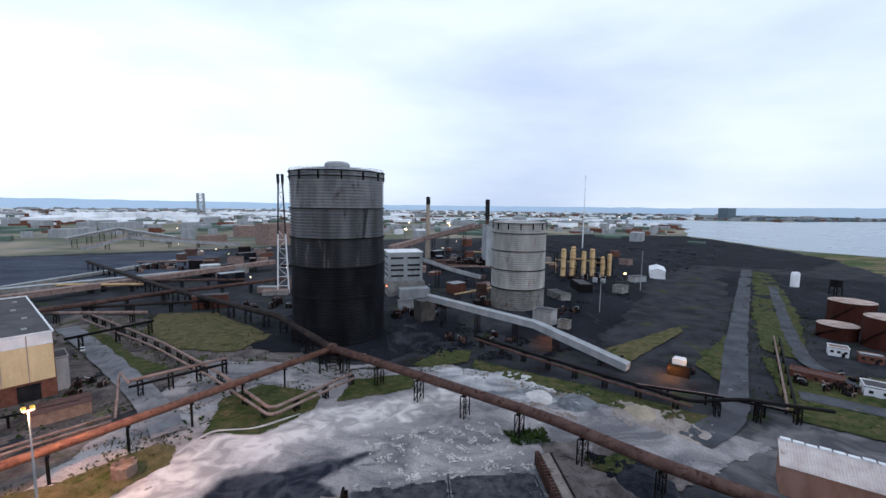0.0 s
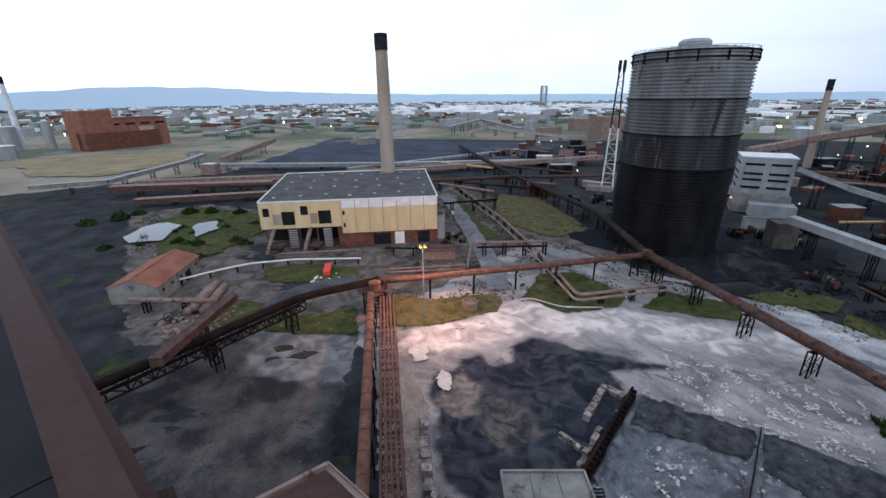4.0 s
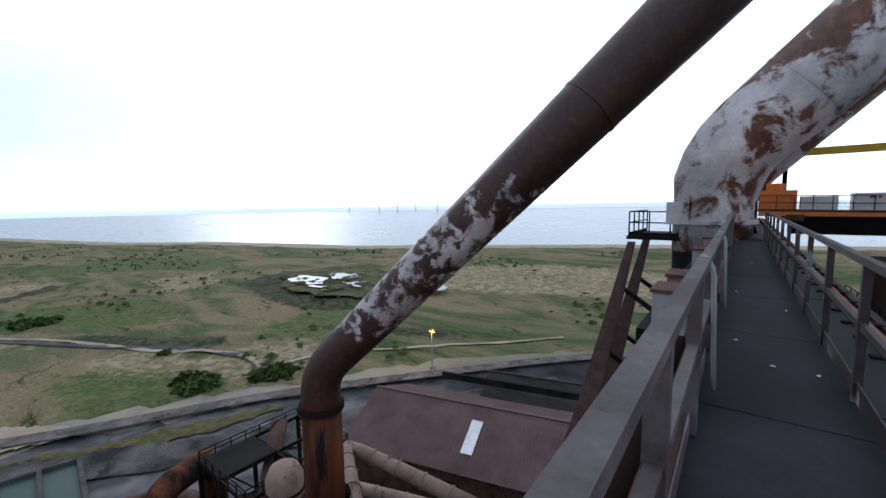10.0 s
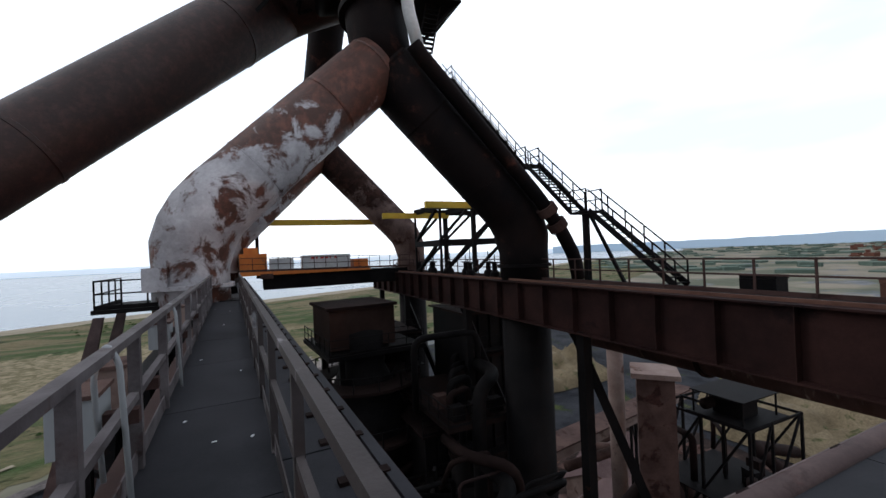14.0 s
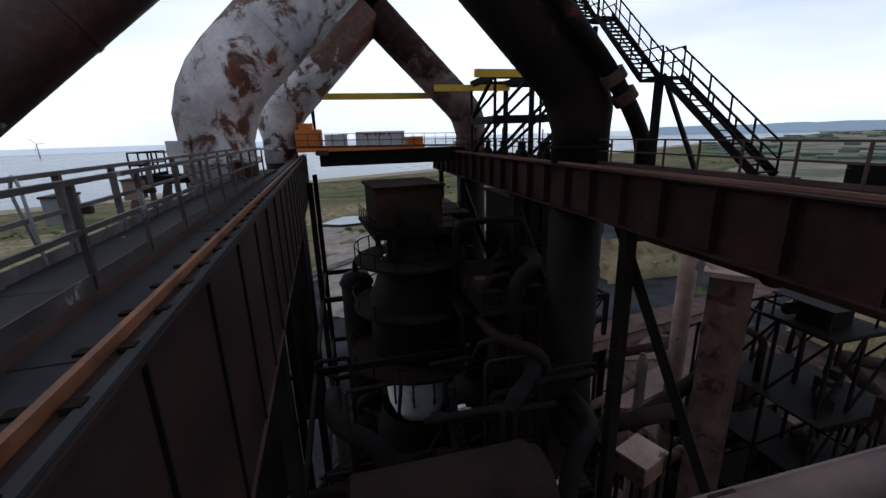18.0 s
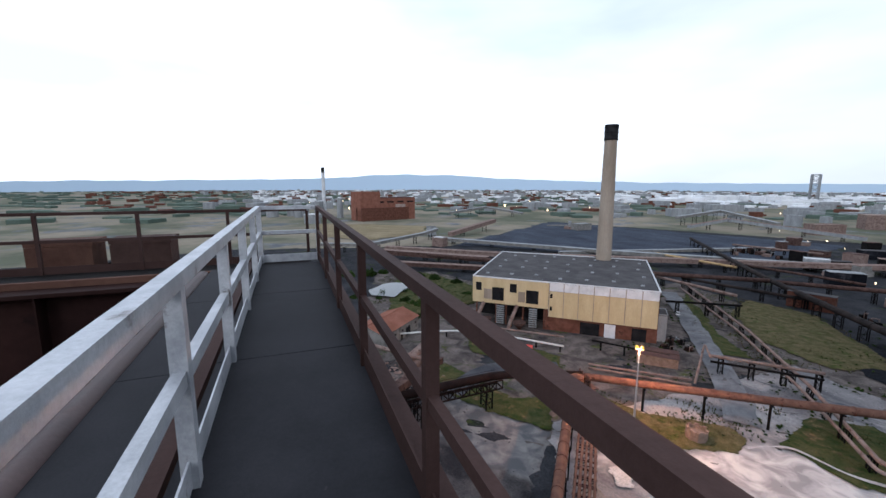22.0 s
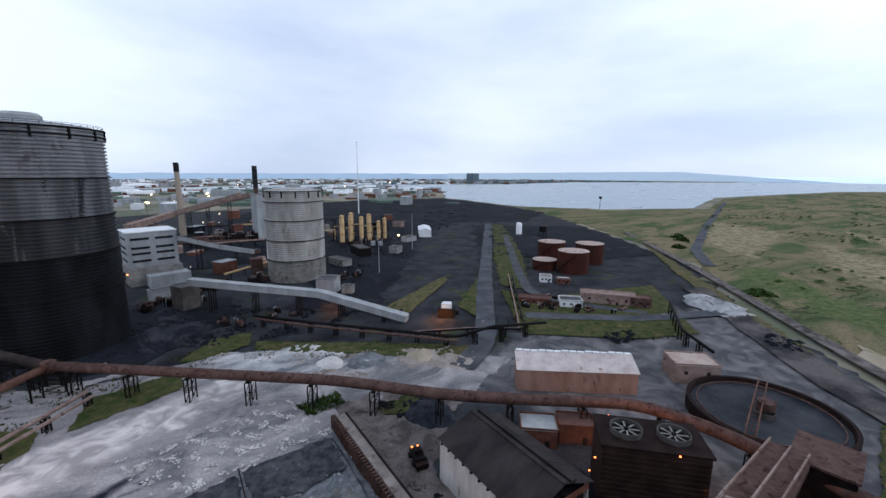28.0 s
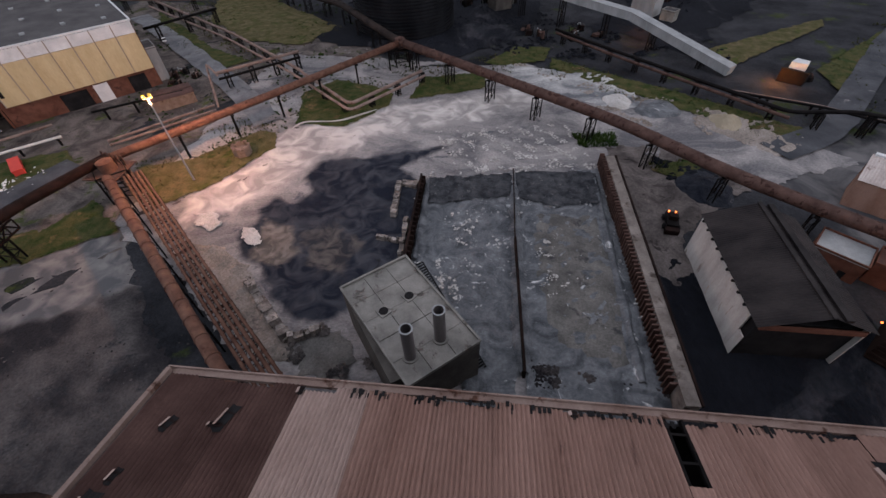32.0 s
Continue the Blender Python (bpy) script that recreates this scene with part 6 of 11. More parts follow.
for spot in ([(8.0, -77.0), (2.0, -77.5), (0.6, -66.0), (6.0, -64.0)], [(-12.0, -66.0), (-16.0, -72.0), (-19.0, -58.0), (-13.0, -50.0)], [(12.0, -64.0), (6.0, -60.0), (4.0, -50.0), (9.0, -54.0)]):
    scatter("white_crust", "streaks of white slag on the pit floor", "slag", spot, 110, 0.08, 0.45, "whiteslag", 1.35, 0.2, clump=2.2)
scatter("grey_lumps", "grey slag rubble strewn over the pits", "rubble", [(18.8, -93.3), (-32.5, -101.8), (-34.7, -35.1), (18.9, -59.9)], 900, 0.12, 0.6, "slag", 1.0, clump=5)
scatter("yard_stones", "loose stones over the mud yard", "rubble", [(131.5, -46.0), (79.8, -60.5), (51.1, -33.7), (30, -14), (90, 0)], 320, 0.1, 0.4, "mud", 0.45, clump=9)
scatter("rubble", "broken rubble along the pipe trestles", "rubble", [(-5.1, -171.5), (-95.4, -120.5), (-85.2, -106.0), (-40.7, -127.8)], 900, 0.2, 1.3, "pinkslag", 0.5, clump=8)
scatter("dune_shrubs", "dark scrub dotted over the dunes", "scrub", DUNES[2:9] + [(900, 700), (0, 650), (-540, 380), (-1000, 150), (-1500, -200), (-890, -380)], 2600, 0.4, 3.6, "scrub", 2.0, 0.55, clump=110)
scatter("verge_weeds", "tufts of green weeds over the works ground", "weeds", [(100, -70), (200, -230), (60, -250), (30, -165), (60, -125)], 1500, 0.2, 0.9, "leaf", 0.7, 0.7, clump=16)
scatter("coal_lumps", "lumps of coal over the stockyard", "coal", [(-60, -200), (-330, -460), (-560, -700), (-150, -800), (-40, -400)], 1500, 0.3, 2.2, "coal", 0.9, 0.7, clump=40)

# ---- slag pits and the yard's things ----


def wall_run(name, label, a, b, thick, h, material, category="wall", ribs=0.0, rib_mat="rust"):
    root = thing(name, label, category)
    a, b = Vector((a[0], a[1], 0)), Vector((b[0], b[1], 0))
    d = b - a
    n = max(1, int(d.length / 6))
    for i in range(n):
        p, q = a + d * (i + 0.004) / n, a + d * (i + 0.996) / n
        part("wall_panel", bar(bmesh.new(), p + Vector((0, 0, h / 2)), q + Vector((0, 0, h / 2)), thick, h), material, root)
    if ribs:
        side = Vector((-d.y, d.x, 0)).normalized()
        me = mesh_of("buttress", prism([(-0.18, -0.45), (0.18, -0.45), (0.18, 0.45), (-0.18, 0.45)], 0, h - 0.3), rib_mat)
        for i in range(int(d.length / ribs)):
            p = a + d.normalized() * (i + 0.5) * ribs + side * (thick / 2 + 0.4)
            piece("buttress", me, root, Matrix.Translation(p) @ pose(0, 0, 0, 0, 0, math.degrees(math.atan2(d.y, d.x))))
    return root


def ridge(name, label, a, b, width, h, material):
    """A bank of loose stuff along a line, with a wandering crest and foot."""
    a, b = Vector((*a, 0)), Vector((*b, 0))
    d = (b - a).normalized()
    side = Vector((-d.y, d.x, 0))
    n = int((b - a).length / 0.7)
    verts, faces = [], []
    for i in range(n + 1):
        p = a + (b - a) * i / n
        w = width * (0.8 + 0.5 * noise.noise(p * 0.16))
        for k, (off, up) in enumerate(((-1, 0.0), (-0.62, 0.34), (-0.28, 0.75), (0.02, 1.0), (0.3, 0.72), (0.64, 0.3), (1, 0.0))):
            q = p + side * (off * w + 0.25 * noise.noise(p * 0.9 + Vector((k * 3.1, 0, 0))))
            verts.append((q.x, q.y, 0.6 + up * h * (0.85 + 0.3 * noise.noise(p * 0.35 + Vector((0, k * 2.3, 0)))) - (0.5 if off in (-1, 1) else 0)))
    for i in range(n):
        for k in range(6):
            faces.append((i * 7 + k, i * 7 + 7 + k, i * 7 + 8 + k, i * 7 + k + 1))
    me = bpy.data.meshes.new(name)
    me.from_pydata(verts, [], faces)
    for p in me.polygons:
        p.use_smooth = True
    me.materials.append(M[material])
    return tagged(new(name, me), label, "slag", kind="structure")


def broken_run(name, label, a, b, thick, h, material, seed):
    """A wall that has come apart into leaning blocks of uneven height."""
    rng = random.Random(seed)
    root = thing(name, label, "wall")
    a, b = Vector((*a, 0)), Vector((*b, 0))
    length, d, done = (b - a).length, (b - a).normalized(), 0.0
    turn = math.degrees(math.atan2(d.y, d.x))
    while done < length - 0.4:
        w = min(rng.uniform(0.9, 2.6), length - done)
        p = a + d * (done + w / 2)
        hh, t = h * rng.uniform(0.45, 1.1), thick * rng.uniform(0.75, 1.15)
        x = w / 2 - 0.03
        ob = part("block", prism([(-x, -t / 2 + rng.uniform(0, 0.2)), (x * 0.8, -t / 2), (x, t / 2 - rng.uniform(0, 0.3)), (-x * 0.9, t / 2)], -0.5, hh), material, root)
        ob.matrix_basis = pose(p.x, p.y, 0.6, rng.uniform(-5, 5), rng.uniform(-4, 4), turn + rng.uniform(-5, 5))
        done += w
    return root


ridge("slag_ridge", "long bank of grey slag between the pits", (-7.2, -94.5), (-8.3, -36.0), 2.9, 1.7, "wetslag")
ridge("slag_ridge", "bank of grey slag against the pit wall", (15.2, -88.0), (15.0, -61.0), 1.9, 1.5, "wetslag")
ridge("slag_ridge", "bank of grey slag against the sheet piles", (-28.4, -94.0), (-28.2, -36.0), 2.0, 1.3, "wetslag")
wall_run("pit_wall", "thin rusty steel wall half sunk in slag", (-7.2, -68.0, 4), (-8.3, -35.3, 4), 0.45, 3.1, "rustdark")
wall_run("pit_wall", "thin sooty edge of a wall sunk in slag", (-7.2, -95.0, 4), (-7.2, -68.2, 4), 0.2, 2.5, "rustdark")
wall_run("pit_wall", "rusty steel wall of the slag pit", (17.0, -89.0, 4), (16.6, -59.5, 4), 0.5, 4.0, "rustdark", ribs=1.6, rib_mat="rustdark")
broken_run("broken_wall", "broken pale concrete wall beside black slag", (23.2, -88.4), (22.2, -75.0), 1.5, 1.5, "brokencrete", 3)
broken_run("broken_wall", "broken pale concrete slab at the wall's head", (22.6, -88.8), (17.9, -87.7), 2.2, 1.3, "brokencrete", 4)
broken_run("broken_wall", "broken pale concrete wall in black slag", (18.6, -73.7), (18.2, -61.8), 1.2, 1.9, "brokencrete", 5)
broken_run("broken_wall", "broken pale concrete wall stub", (24.8, -67.5), (19.4, -66.6), 0.9, 1.2, "brokencrete", 6)
broken_run("low_wall", "crumbling brown retaining wall", (50.1, -52.5), (35.4, -38.6), 2.0, 2.3, "brokencrete", 7)
broken_run("low_wall", "crumbling brown retaining wall", (35.4, -38.6), (29.9, -41.6), 1.6, 2.2, "brokencrete", 8)
broken_run("low_wall", "crumbling brown retaining wall", (55.0, -50.0), (41.0, -36.6), 1.2, 2.0, "brokencrete", 9)
ew = wall_run("buttressed_wall", "long brown concrete pit wall with rusty sheet-pile ribs", (-32.5, -98.5, 5), (-33.4, -30.8, 5), 2.3, 5.0, "walltop")
part("edge_beam", bar(bmesh.new(), (-33.85, -98.5, 5.0), (-34.75, -30.8, 5.0), 0.35, 0.7), "rustdark", ew)
a, b = Vector((-30.8, -100.5, 0)), Vector((-31.6, -34.0, 0))
me = mesh_of("sheet_pile", prism([(-0.6, -0.22), (0.6, -0.16), (0.6, 0.16), (-0.6, 0.22)], 0, 4.7), "rust")
for i in range(60):
    piece("sheet_pile", me, ew, Matrix.Translation(a + (b - a) * (i + 0.5) / 60) @ pose(0, 0, 0, 0, 0, 0.8))


def heap(name, label, x, y, r, h, material, seed=1, category="rubble"):
    """A tipped heap with an uneven flank."""
    bm = bmesh.new()
    rows = [[bm.verts.new((0, 0, h))]]
    for j in range(1, 9):
        row = []
        for i in range(28):
            a = i * math.tau / 28
            k = j / 8 * (1 + 0.28 * noise.noise(Vector((math.cos(a) * 1.3, math.sin(a) * 1.3, seed * 2.7))))
            z = h * (1 - (j / 8) ** 1.15) + 0.16 * h * noise.noise(Vector((math.cos(a) * j * 0.6, math.sin(a) * j * 0.6, seed)))
            row.append(bm.verts.new((r * k * math.cos(a), r * k * math.sin(a), max(z, -0.2) if j < 8 else -0.4)))
        rows.append(row)
    for i in range(28):
        bm.faces.new((rows[0][0], rows[1][i], rows[1][(i + 1) % 28]))
        for p, q in zip(rows[1:], rows[2:]):
            bm.faces.new((p[i], q[i], q[(i + 1) % 28], p[(i + 1) % 28]))
    ob = part(name, bm, material, None, smooth=True)
    ob.location = (x, y, 0.75)
    return tagged(ob, label, category)


heap("rubble_mound", "mound of black scrap and rubble beside the lane", -55.5, -92.3, 7.5, 2.0, "blackslag", 2, "mound")
heap("slag_mound", "small heap of chalk-white slag", -42.6, -138.4, 5.2, 1.9, "whiteslag", 3, "heap")
heap("slag_mound", "low heap of dark grey slag", -54.6, -133.8, 7.0, 1.6, "wetslag", 4, "heap")
heap("sand_mound", "heap of tan sand by the weeds", -73.0, -125.5, 5.5, 2.6, "sand", 5, "heap")
terrain("lane_weeds", [(-44.6, -98.6), (-52.0, -103.6), (-60.2, -104.8), (-62.0, -100.5), (-54.0, -97.5), (-46.4, -95.4)], 0.95, 0.7, 0.5, 4, "grass", "patch of weeds beside the lane", "weeds", ragged=0.8)
cart = thing("loader", "dark wheeled loader with two lit red lamps", "loader", -43.6, -77.2, 0.5, 78)
part("body", boxes((-2.6, -1.3, 0.7, 2.4, 1.3, 2.0)), "darksteel", cart)
part("cab", prism([(-0.9, -0.9), (0.7, -0.9), (0.7, 0.9), (-0.9, 0.9)], 2.0, 3.1), "rustdark", cart)
part("bucket", prism([(2.5, -1.5), (4.0, -1.5), (3.7, 1.5), (2.5, 1.5)], 0.3, 1.5), "rustdark", cart)
tyre = mesh_of("wheel", pipe_bm([(0, -0.28, 0), (0, 0.28, 0)], 0.72, 14), "dark")
for wx in (-1.6, 1.5):
    for wy in (-1.5, 1.5):
        piece("wheel", tyre, cart, pose(wx, wy, 0.7))
for wy in (-0.75, 0.75):
    part("tail_lamp", lathe([(0, 0), (0.22, 0.05), (0.22, 0.3), (0, 0.34)], 8), "ember", cart).matrix_basis = pose(-2.3, wy, 2.0)

box_c = [(24.2, -43.4, 12), (14.2, -51.8, 12), (-0.4, -35.1, 12), (12.2, -27.1, 12)]
hut = thing("flue_box", "grey concrete box with two steel flues and two hatches", "building")
part("body", prism([(p[0], p[1]) for p in box_c], 0, 11.85), "concretedark", hut)
o, u, w = Vector(box_c[1]), Vector(box_c[2]) - Vector(box_c[1]), Vector(box_c[0]) - Vector(box_c[1])
for i in range(5):
    for j in range(3):
        q = [o + u * (i + a) / 5 + w * (j + b) / 3 for a, b in ((0.012, 0.012), (0.988, 0.012), (0.988, 0.988), (0.012, 0.988))]
        part("roof_slab", prism(q, 11.85, 12.0 + 0.04 * ((i * 7 + j * 3) % 3)), "concrete", hut)
for b in (0.0, 1.0):
    part("parapet", bar(bmesh.new(), o + w * b + Vector((0, 0, 0.2)), o + u + w * b + Vector((0, 0, 0.2)), 0.35, 0.6), "concrete", hut)
    part("parapet", bar(bmesh.new(), o + u * b + Vector((0, 0, 0.2)), o + w + u * b + Vector((0, 0, 0.2)), 0.35, 0.6), "concrete", hut)
for p in (Vector((15.7, -39.2, 12.2)), Vector((12.0, -42.7, 12.2))):
    hatch = part("hatch_kerb", boxes((-1.0, -1.0, 0, 1.0, 1.0, 0.3)), "concrete", hut)
    hatch.matrix_basis = pose(p.x, p.y, 12.05, 0, 0, 49)
    # dark disc on the kerb stands in for the hole's shade
    hole = part("hatch_opening", lathe([(0, 0.32), (0.75, 0.32), (0.8, 0.3)], 24), "dark", hut)
    hole.matrix_basis = pose(p.x, p.y, 12.05)
for p in (Vector((10.0, -31.5, 12.2)), Vector((5.8, -35.0, 12.2))):
    flue = part("flue", lathe([(0.92, 0), (0.92, 7.6), (0.78, 7.6), (0.76, 2.5), (0, 2.5)], 28), "fluesteel", hut, "tall ribbed steel flue", smooth=False)
    flue.matrix_basis = pose(p.x, p.y, 12.05)
    part("flue_collar", lathe([(0.95, 0), (1.25, 0), (1.25, 0.3), (0.95, 0.3)], 28), "concrete", flue)
    part("flue_rim", lathe([(0.92, 7.5), (1.0, 7.5), (1.0, 7.65), (0.76, 7.65)], 28), "palegrey", flue)
stair = thing("steel_stair", "dark steel stair down the side of the flue box", "stair")
s0, s1 = o + u * 0.12 - w.normalized() * 1.2, o + u * 1.02 - w.normalized() * 1.2
for k in range(46):
    p = s0 + (s1 - s0) * k / 46
    part("tread", boxes((-0.9, -0.16, 0, 0.9, 0.16, 0.06)), "dark", stair).matrix_basis = pose(p.x, p.y, 11.6 - k * 0.24, 0, 0, math.degrees(math.atan2(u.y, u.x)) + 90)
for sgn in (-0.9, 0.9):
    q0, q1 = s0 - w.normalized() * sgn, s1 - w.normalized() * sgn
    part("stringer", bar(bmesh.new(), (q0.x, q0.y, 11.4), (q1.x, q1.y, 0.4), 0.12, 0.4), "dark", stair)

shed = thing("slag_shed", "pale streaked shed with a soot-dark gable roof", "shed")
part("side_wall", boxes((-45.0, -69, 0, -44.7, -45.2, 10.6)), "shedwall", shed, "pale streaked cladding")
part("torn_cladding", prism([(-45.0, -45.15), (-44.7, -45.15), (-44.72, -43.4), (-44.98, -43.6)], 0, 5.8), "shedwall", shed)
part("frame", boxes((-61.2, -69, 0, -61, -42.8, 10.6), (-61, -69.2, 0, -44.7, -69, 10.6)), "shedwall", shed)
# solid dark block stands in for the shade within the shed
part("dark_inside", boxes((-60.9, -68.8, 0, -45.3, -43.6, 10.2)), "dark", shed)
for a, b, c, d in (((-44.1, -69.5, 10.75), (-44.1, -42.1, 10.75), (-53.6, -42.1, 14.3), (-53.6, -69.5, 14.3)), ((-62.1, -69.5, 10.75), (-62.1, -42.1, 10.75), (-53.6, -42.1, 14.3), (-53.6, -69.5, 14.3))):
    part("roof_slope", corrugated(a, b, c, d, 0.5, 0.05), "roofsoot", shed)
part("ridge_cap", boxes((-54.0, -69.5, 14.25, -53.2, -42.1, 14.5)), "roofsoot", shed)
part("ridge_vent", boxes((-56.4, -69.5, 13.5, -55.3, -42.1, 14.1)), "roofsoot", shed)
part("gable_end", prism([(-60.9, -42.9), (-45.1, -42.9), (-45.1, -42.6), (-60.9, -42.6)], 9.5, 10.6), "brick", shed)
for k in range(9):
    part("eave_bracket", boxes((-44.75, -0.2, 9.9, -44.2, 0.2, 10.3)), "dark", shed).matrix_basis = pose(0, -68 + k * 2.6, 0)

# pipe rack from the node towards the furnace
PR = [(93, -74.5, 9.2), (41.6, -29.4, 9.2), (30, -19.2, 9.2)]
pipeline("rack_main", "thick rust-red gas pipe on a long rack", PR, 1.15, "rustred", 11, seg=24, rings=5.0)
rack = thing("pipe_rack", "rusty ladder-like pipe rack with thin pipes", "pipe rack")
ra0, ra1 = Vector((88.5, -77.2, 9.0)), Vector((26, -22, 9.0))
rd = (ra1 - ra0).normalized()
rs = Vector((-rd.y, rd.x, 0))
for k in range(5):
    part("thin_pipe", pipe_bm([ra0 + rs * (k * 0.95 - 1.9), ra1 + rs * (k * 0.95 - 1.9)], 0.29 + 0.06 * (k % 2), 10), "rustred", rack, smooth=True)
me = mesh_of("cross_beam", boxes((-0.15, -2.3, -0.5, 0.15, 2.3, -0.22)), "rust")
for k in range(30):
    p = ra0 + rd * (k + 0.5) * 2.75
    piece("cross_beam", me, rack, Matrix.Translation(p) @ pose(0, 0, 0, 0, 0, math.degrees(math.atan2(rd.y, rd.x))))
for k in range(8):
    p = ra0 + rd * (4 + k * 10.5)
    trestle_parts(rack, p.x, p.y, 1.6, 4.2, 8.5, math.degrees(math.atan2(rd.y, rd.x)), 2, 0.3, "darksteel")
pipeline("side_pipe", "thin rusty pipe beside the rack", [(95.5, -76, 6.5), (44, -31, 6.5), (32, -20, 6.5)], 0.35, "rust", 0, rings=0)

# gas mains
pipeline("gas_main", "long rust-brown gas main on lattice trestles", [(36, -166, 9.2), (-13.9, -126.4, 9.2), (-35.9, -108.7, 9.2), (-56.4, -86.4, 9.2), (-70.4, -74.7, 9.2), (-96.5, -55, 9.2), (-101.5, -40, 9.2), (-101.7, -10, 9.2), (-102.6, 14.1, 9.2), (-96, 26, 9.5), (-70, 30, 14)], 1.5, "rust", 19, seg=24, rings=6.2, radius=9)
pipeline("gas_main", "long orange-rust gas main on posts", [(36, -166, 9.0), (69.4, -121.5, 9.0), (99.5, -83, 9.0)], 1.15, "rustred", 16, "post", seg=24, rings=8)
pipeline("gas_main", "sooty gas main running past the gasholder", [(36, -166, 9.0), (74, -216, 8.5), (164, -281, 8.5), (330, -420, 8.5)], 1.5, "sootpipe", 17, seg=20, rings=6)
pipeline("gas_main", "dark gas main behind the cream building", [(164, -281, 8.5), (203, -233, 8.5), (330, -110, 8.5)], 1.4, "rust", 20, rings=8)
pipeline("gas_main", "dark gas main across the works", [(164, -281, 8.0), (110, -330, 8.0), (60, -360, 8.0)], 1.3, "rust", 20, rings=8)
node = thing("pipe_node", "sooty valve platform where the gas mains meet", "valve platform", 36, -166, 0)
trestle_parts(node, 0, 0, 5, 5, 8, 20, 3, 0.4, "darksteel")
part("platform", boxes((-3.4, -3.4, 6.8, 3.4, 3.4, 7.1)), "darksteel", node)
part("valve_drum", lathe([(0, 7.1), (1.9, 7.1), (1.9, 10.6), (0.6, 11.2), (0, 11.2)], 24), "rust", node)
part("warning_lamp", lathe([(0, 0), (0.28, 0.1), (0.28, 0.5), (0, 0.6)], 10), "ember", node).matrix_basis = pose(3.0, -3.2, 7.1)
node2 = thing("pipe_node", "rusty junction platform on lattice legs", "valve platform", 97.5, -80, 0)
trestle_parts(node2, 0, 0, 7, 7, 8.2, 45, 3, 0.4, "darksteel")
part("platform", boxes((-4.5, -4.5, 7.4, 4.5, 4.5, 7.7)), "rust", node2)
part("drum", lathe([(0, 7.7), (2.0, 7.7), (2.0, 10.4), (0, 11)], 24), "rustred", node2)
for k in range(5):
    part("riser", pipe_bm([(-3 + k * 1.2, -2.5, 0), (-3 + k * 1.2, -2.5, 10.5 + 0.3 * k)], 0.22, 8), "rust", node2)

bridge = thing("pipe_bridge", "rusty pipe bridge with a walkway over a lattice truss", "pipe bridge")
BP = [(99, -83, 9.6), (106.7, -58.5, 10.4), (105.5, -36, 10.4), (103.8, -12, 10.4), (102, 30, 10.4)]
part("pipe", pipe_bm(bend(BP, 6, 5), 1.25, 24), "rustdark", bridge, smooth=True)
for a, b in zip(BP[1:], BP[2:]):
    a, b = Vector(a) - Vector((0, 0, 3.6)), Vector(b) - Vector((0, 0, 3.6))
    part("truss", truss(bmesh.new(), a, b, 3.6, 2.6, 10, 0.36, 0.24), "rustdark", bridge)
    part("walkway", bar(bmesh.new(), a + Vector((2.6, 0, 2.6)), b + Vector((2.6, 0, 2.6)), 1.2, 0.12), "rustpale", bridge)
    part("handrail", bar(bmesh.new(), a + Vector((3.2, 0, 3.7)), b + Vector((3.2, 0, 3.7)), 0.08), "rustdark", bridge)
    p = a + (b - a) * 0.2
    trestle_parts(bridge, p.x, p.y, 2, 3.6, 6.6, 90, 2, 0.35, "darksteel")

# pipes on the near side of the gasholder
pipeline("twin_pipe", "pair of pinkish rusty pipes on low supports", [(183.4, -234.2, 5), (115.8, -186.1, 5), (74.6, -151.9, 5), (45.5, -123.5, 5), (25.6, -149.8, 5)], 0.55, "rustpale", 12, rings=9, seg=12)
pipeline("twin_pipe", "pair of pinkish rusty pipes on low supports", [(181.3, -225.1, 5), (117.4, -181.7, 5), (75.3, -147.8, 5), (44.3, -119.3, 5), (23.8, -146.0, 5)], 0.45, "rustpale", 0, rings=9, seg=12)
pipeline("pipe_bridge_span", "dark pipe bridge crossing the weedy ground", [(157.3, -185.2, 7), (137.4, -214.5, 7)], 0.6, "darksteel", 14, rings=0, seg=12)
pipeline("pipe_bridge_span", "pale pipe bridge beside the road", [(99.6, -140.2, 7), (76.0, -161.6, 7)], 0.55, "rustpale", 9, rings=0, seg=12)
pipeline("pipe_bridge_span", "pale pipe bridge beside the road", [(97.5, -137.9, 6), (74.6, -158.6, 6)], 0.45, "darksteel", 0, rings=0, seg=12)
pipeline("riser_pipe", "pale riser pipe bending to the ground", [(98.4, -139.2, 7), (*(109.0, -150.2), 6.5), (*(95.4, -128.4), 0.3)], 0.4, "rustpale", 0, rings=0, seg=12)
for k in range(4):
    pipeline("low_pipe", "long low pale pipe on sleepers", [(*(119.3, -103.2), 1.2 + 0.5 * (k % 2)), (*(96.3, -128.0), 1.2 + 0.5 * (k % 2))] if k == 0 else [(*(116.9, -101.0), 1.2), (*(93.9, -124.7), 1.2)] if k == 1 else [(*(132.4, -115.8), 4), (*(109.3, -132.7), 4)] if k == 2 else [(*(164.7, -82.1), 3.5), (*(140.9, -108.2), 3.5)], 0.4, "rustpale" if k != 2 else "darksteel", 9 if k == 2 else 0, "post", rings=0, seg=10)
pipeline("white_pipe", "pale insulated pipe winding over the ground", [(172.1, -30.6, 3), (168.2, -57.7, 3), (164.7, -69.4, 3), (154.6, -83.3, 3), (133.2, -102.3, 3)], 0.4, "whitepipe", 10, "post", rings=0, seg=10)
skip = thing("red_skip", "red steel skip on the weeds", "skip", *(136.9, -87.9), 0, -40)
part("tub", prism([(-4.5, -1.3), (4.5, -1.3), (4.5, 1.3), (-4.5, 1.3)], 0.4, 2.4), "redpaint", skip)
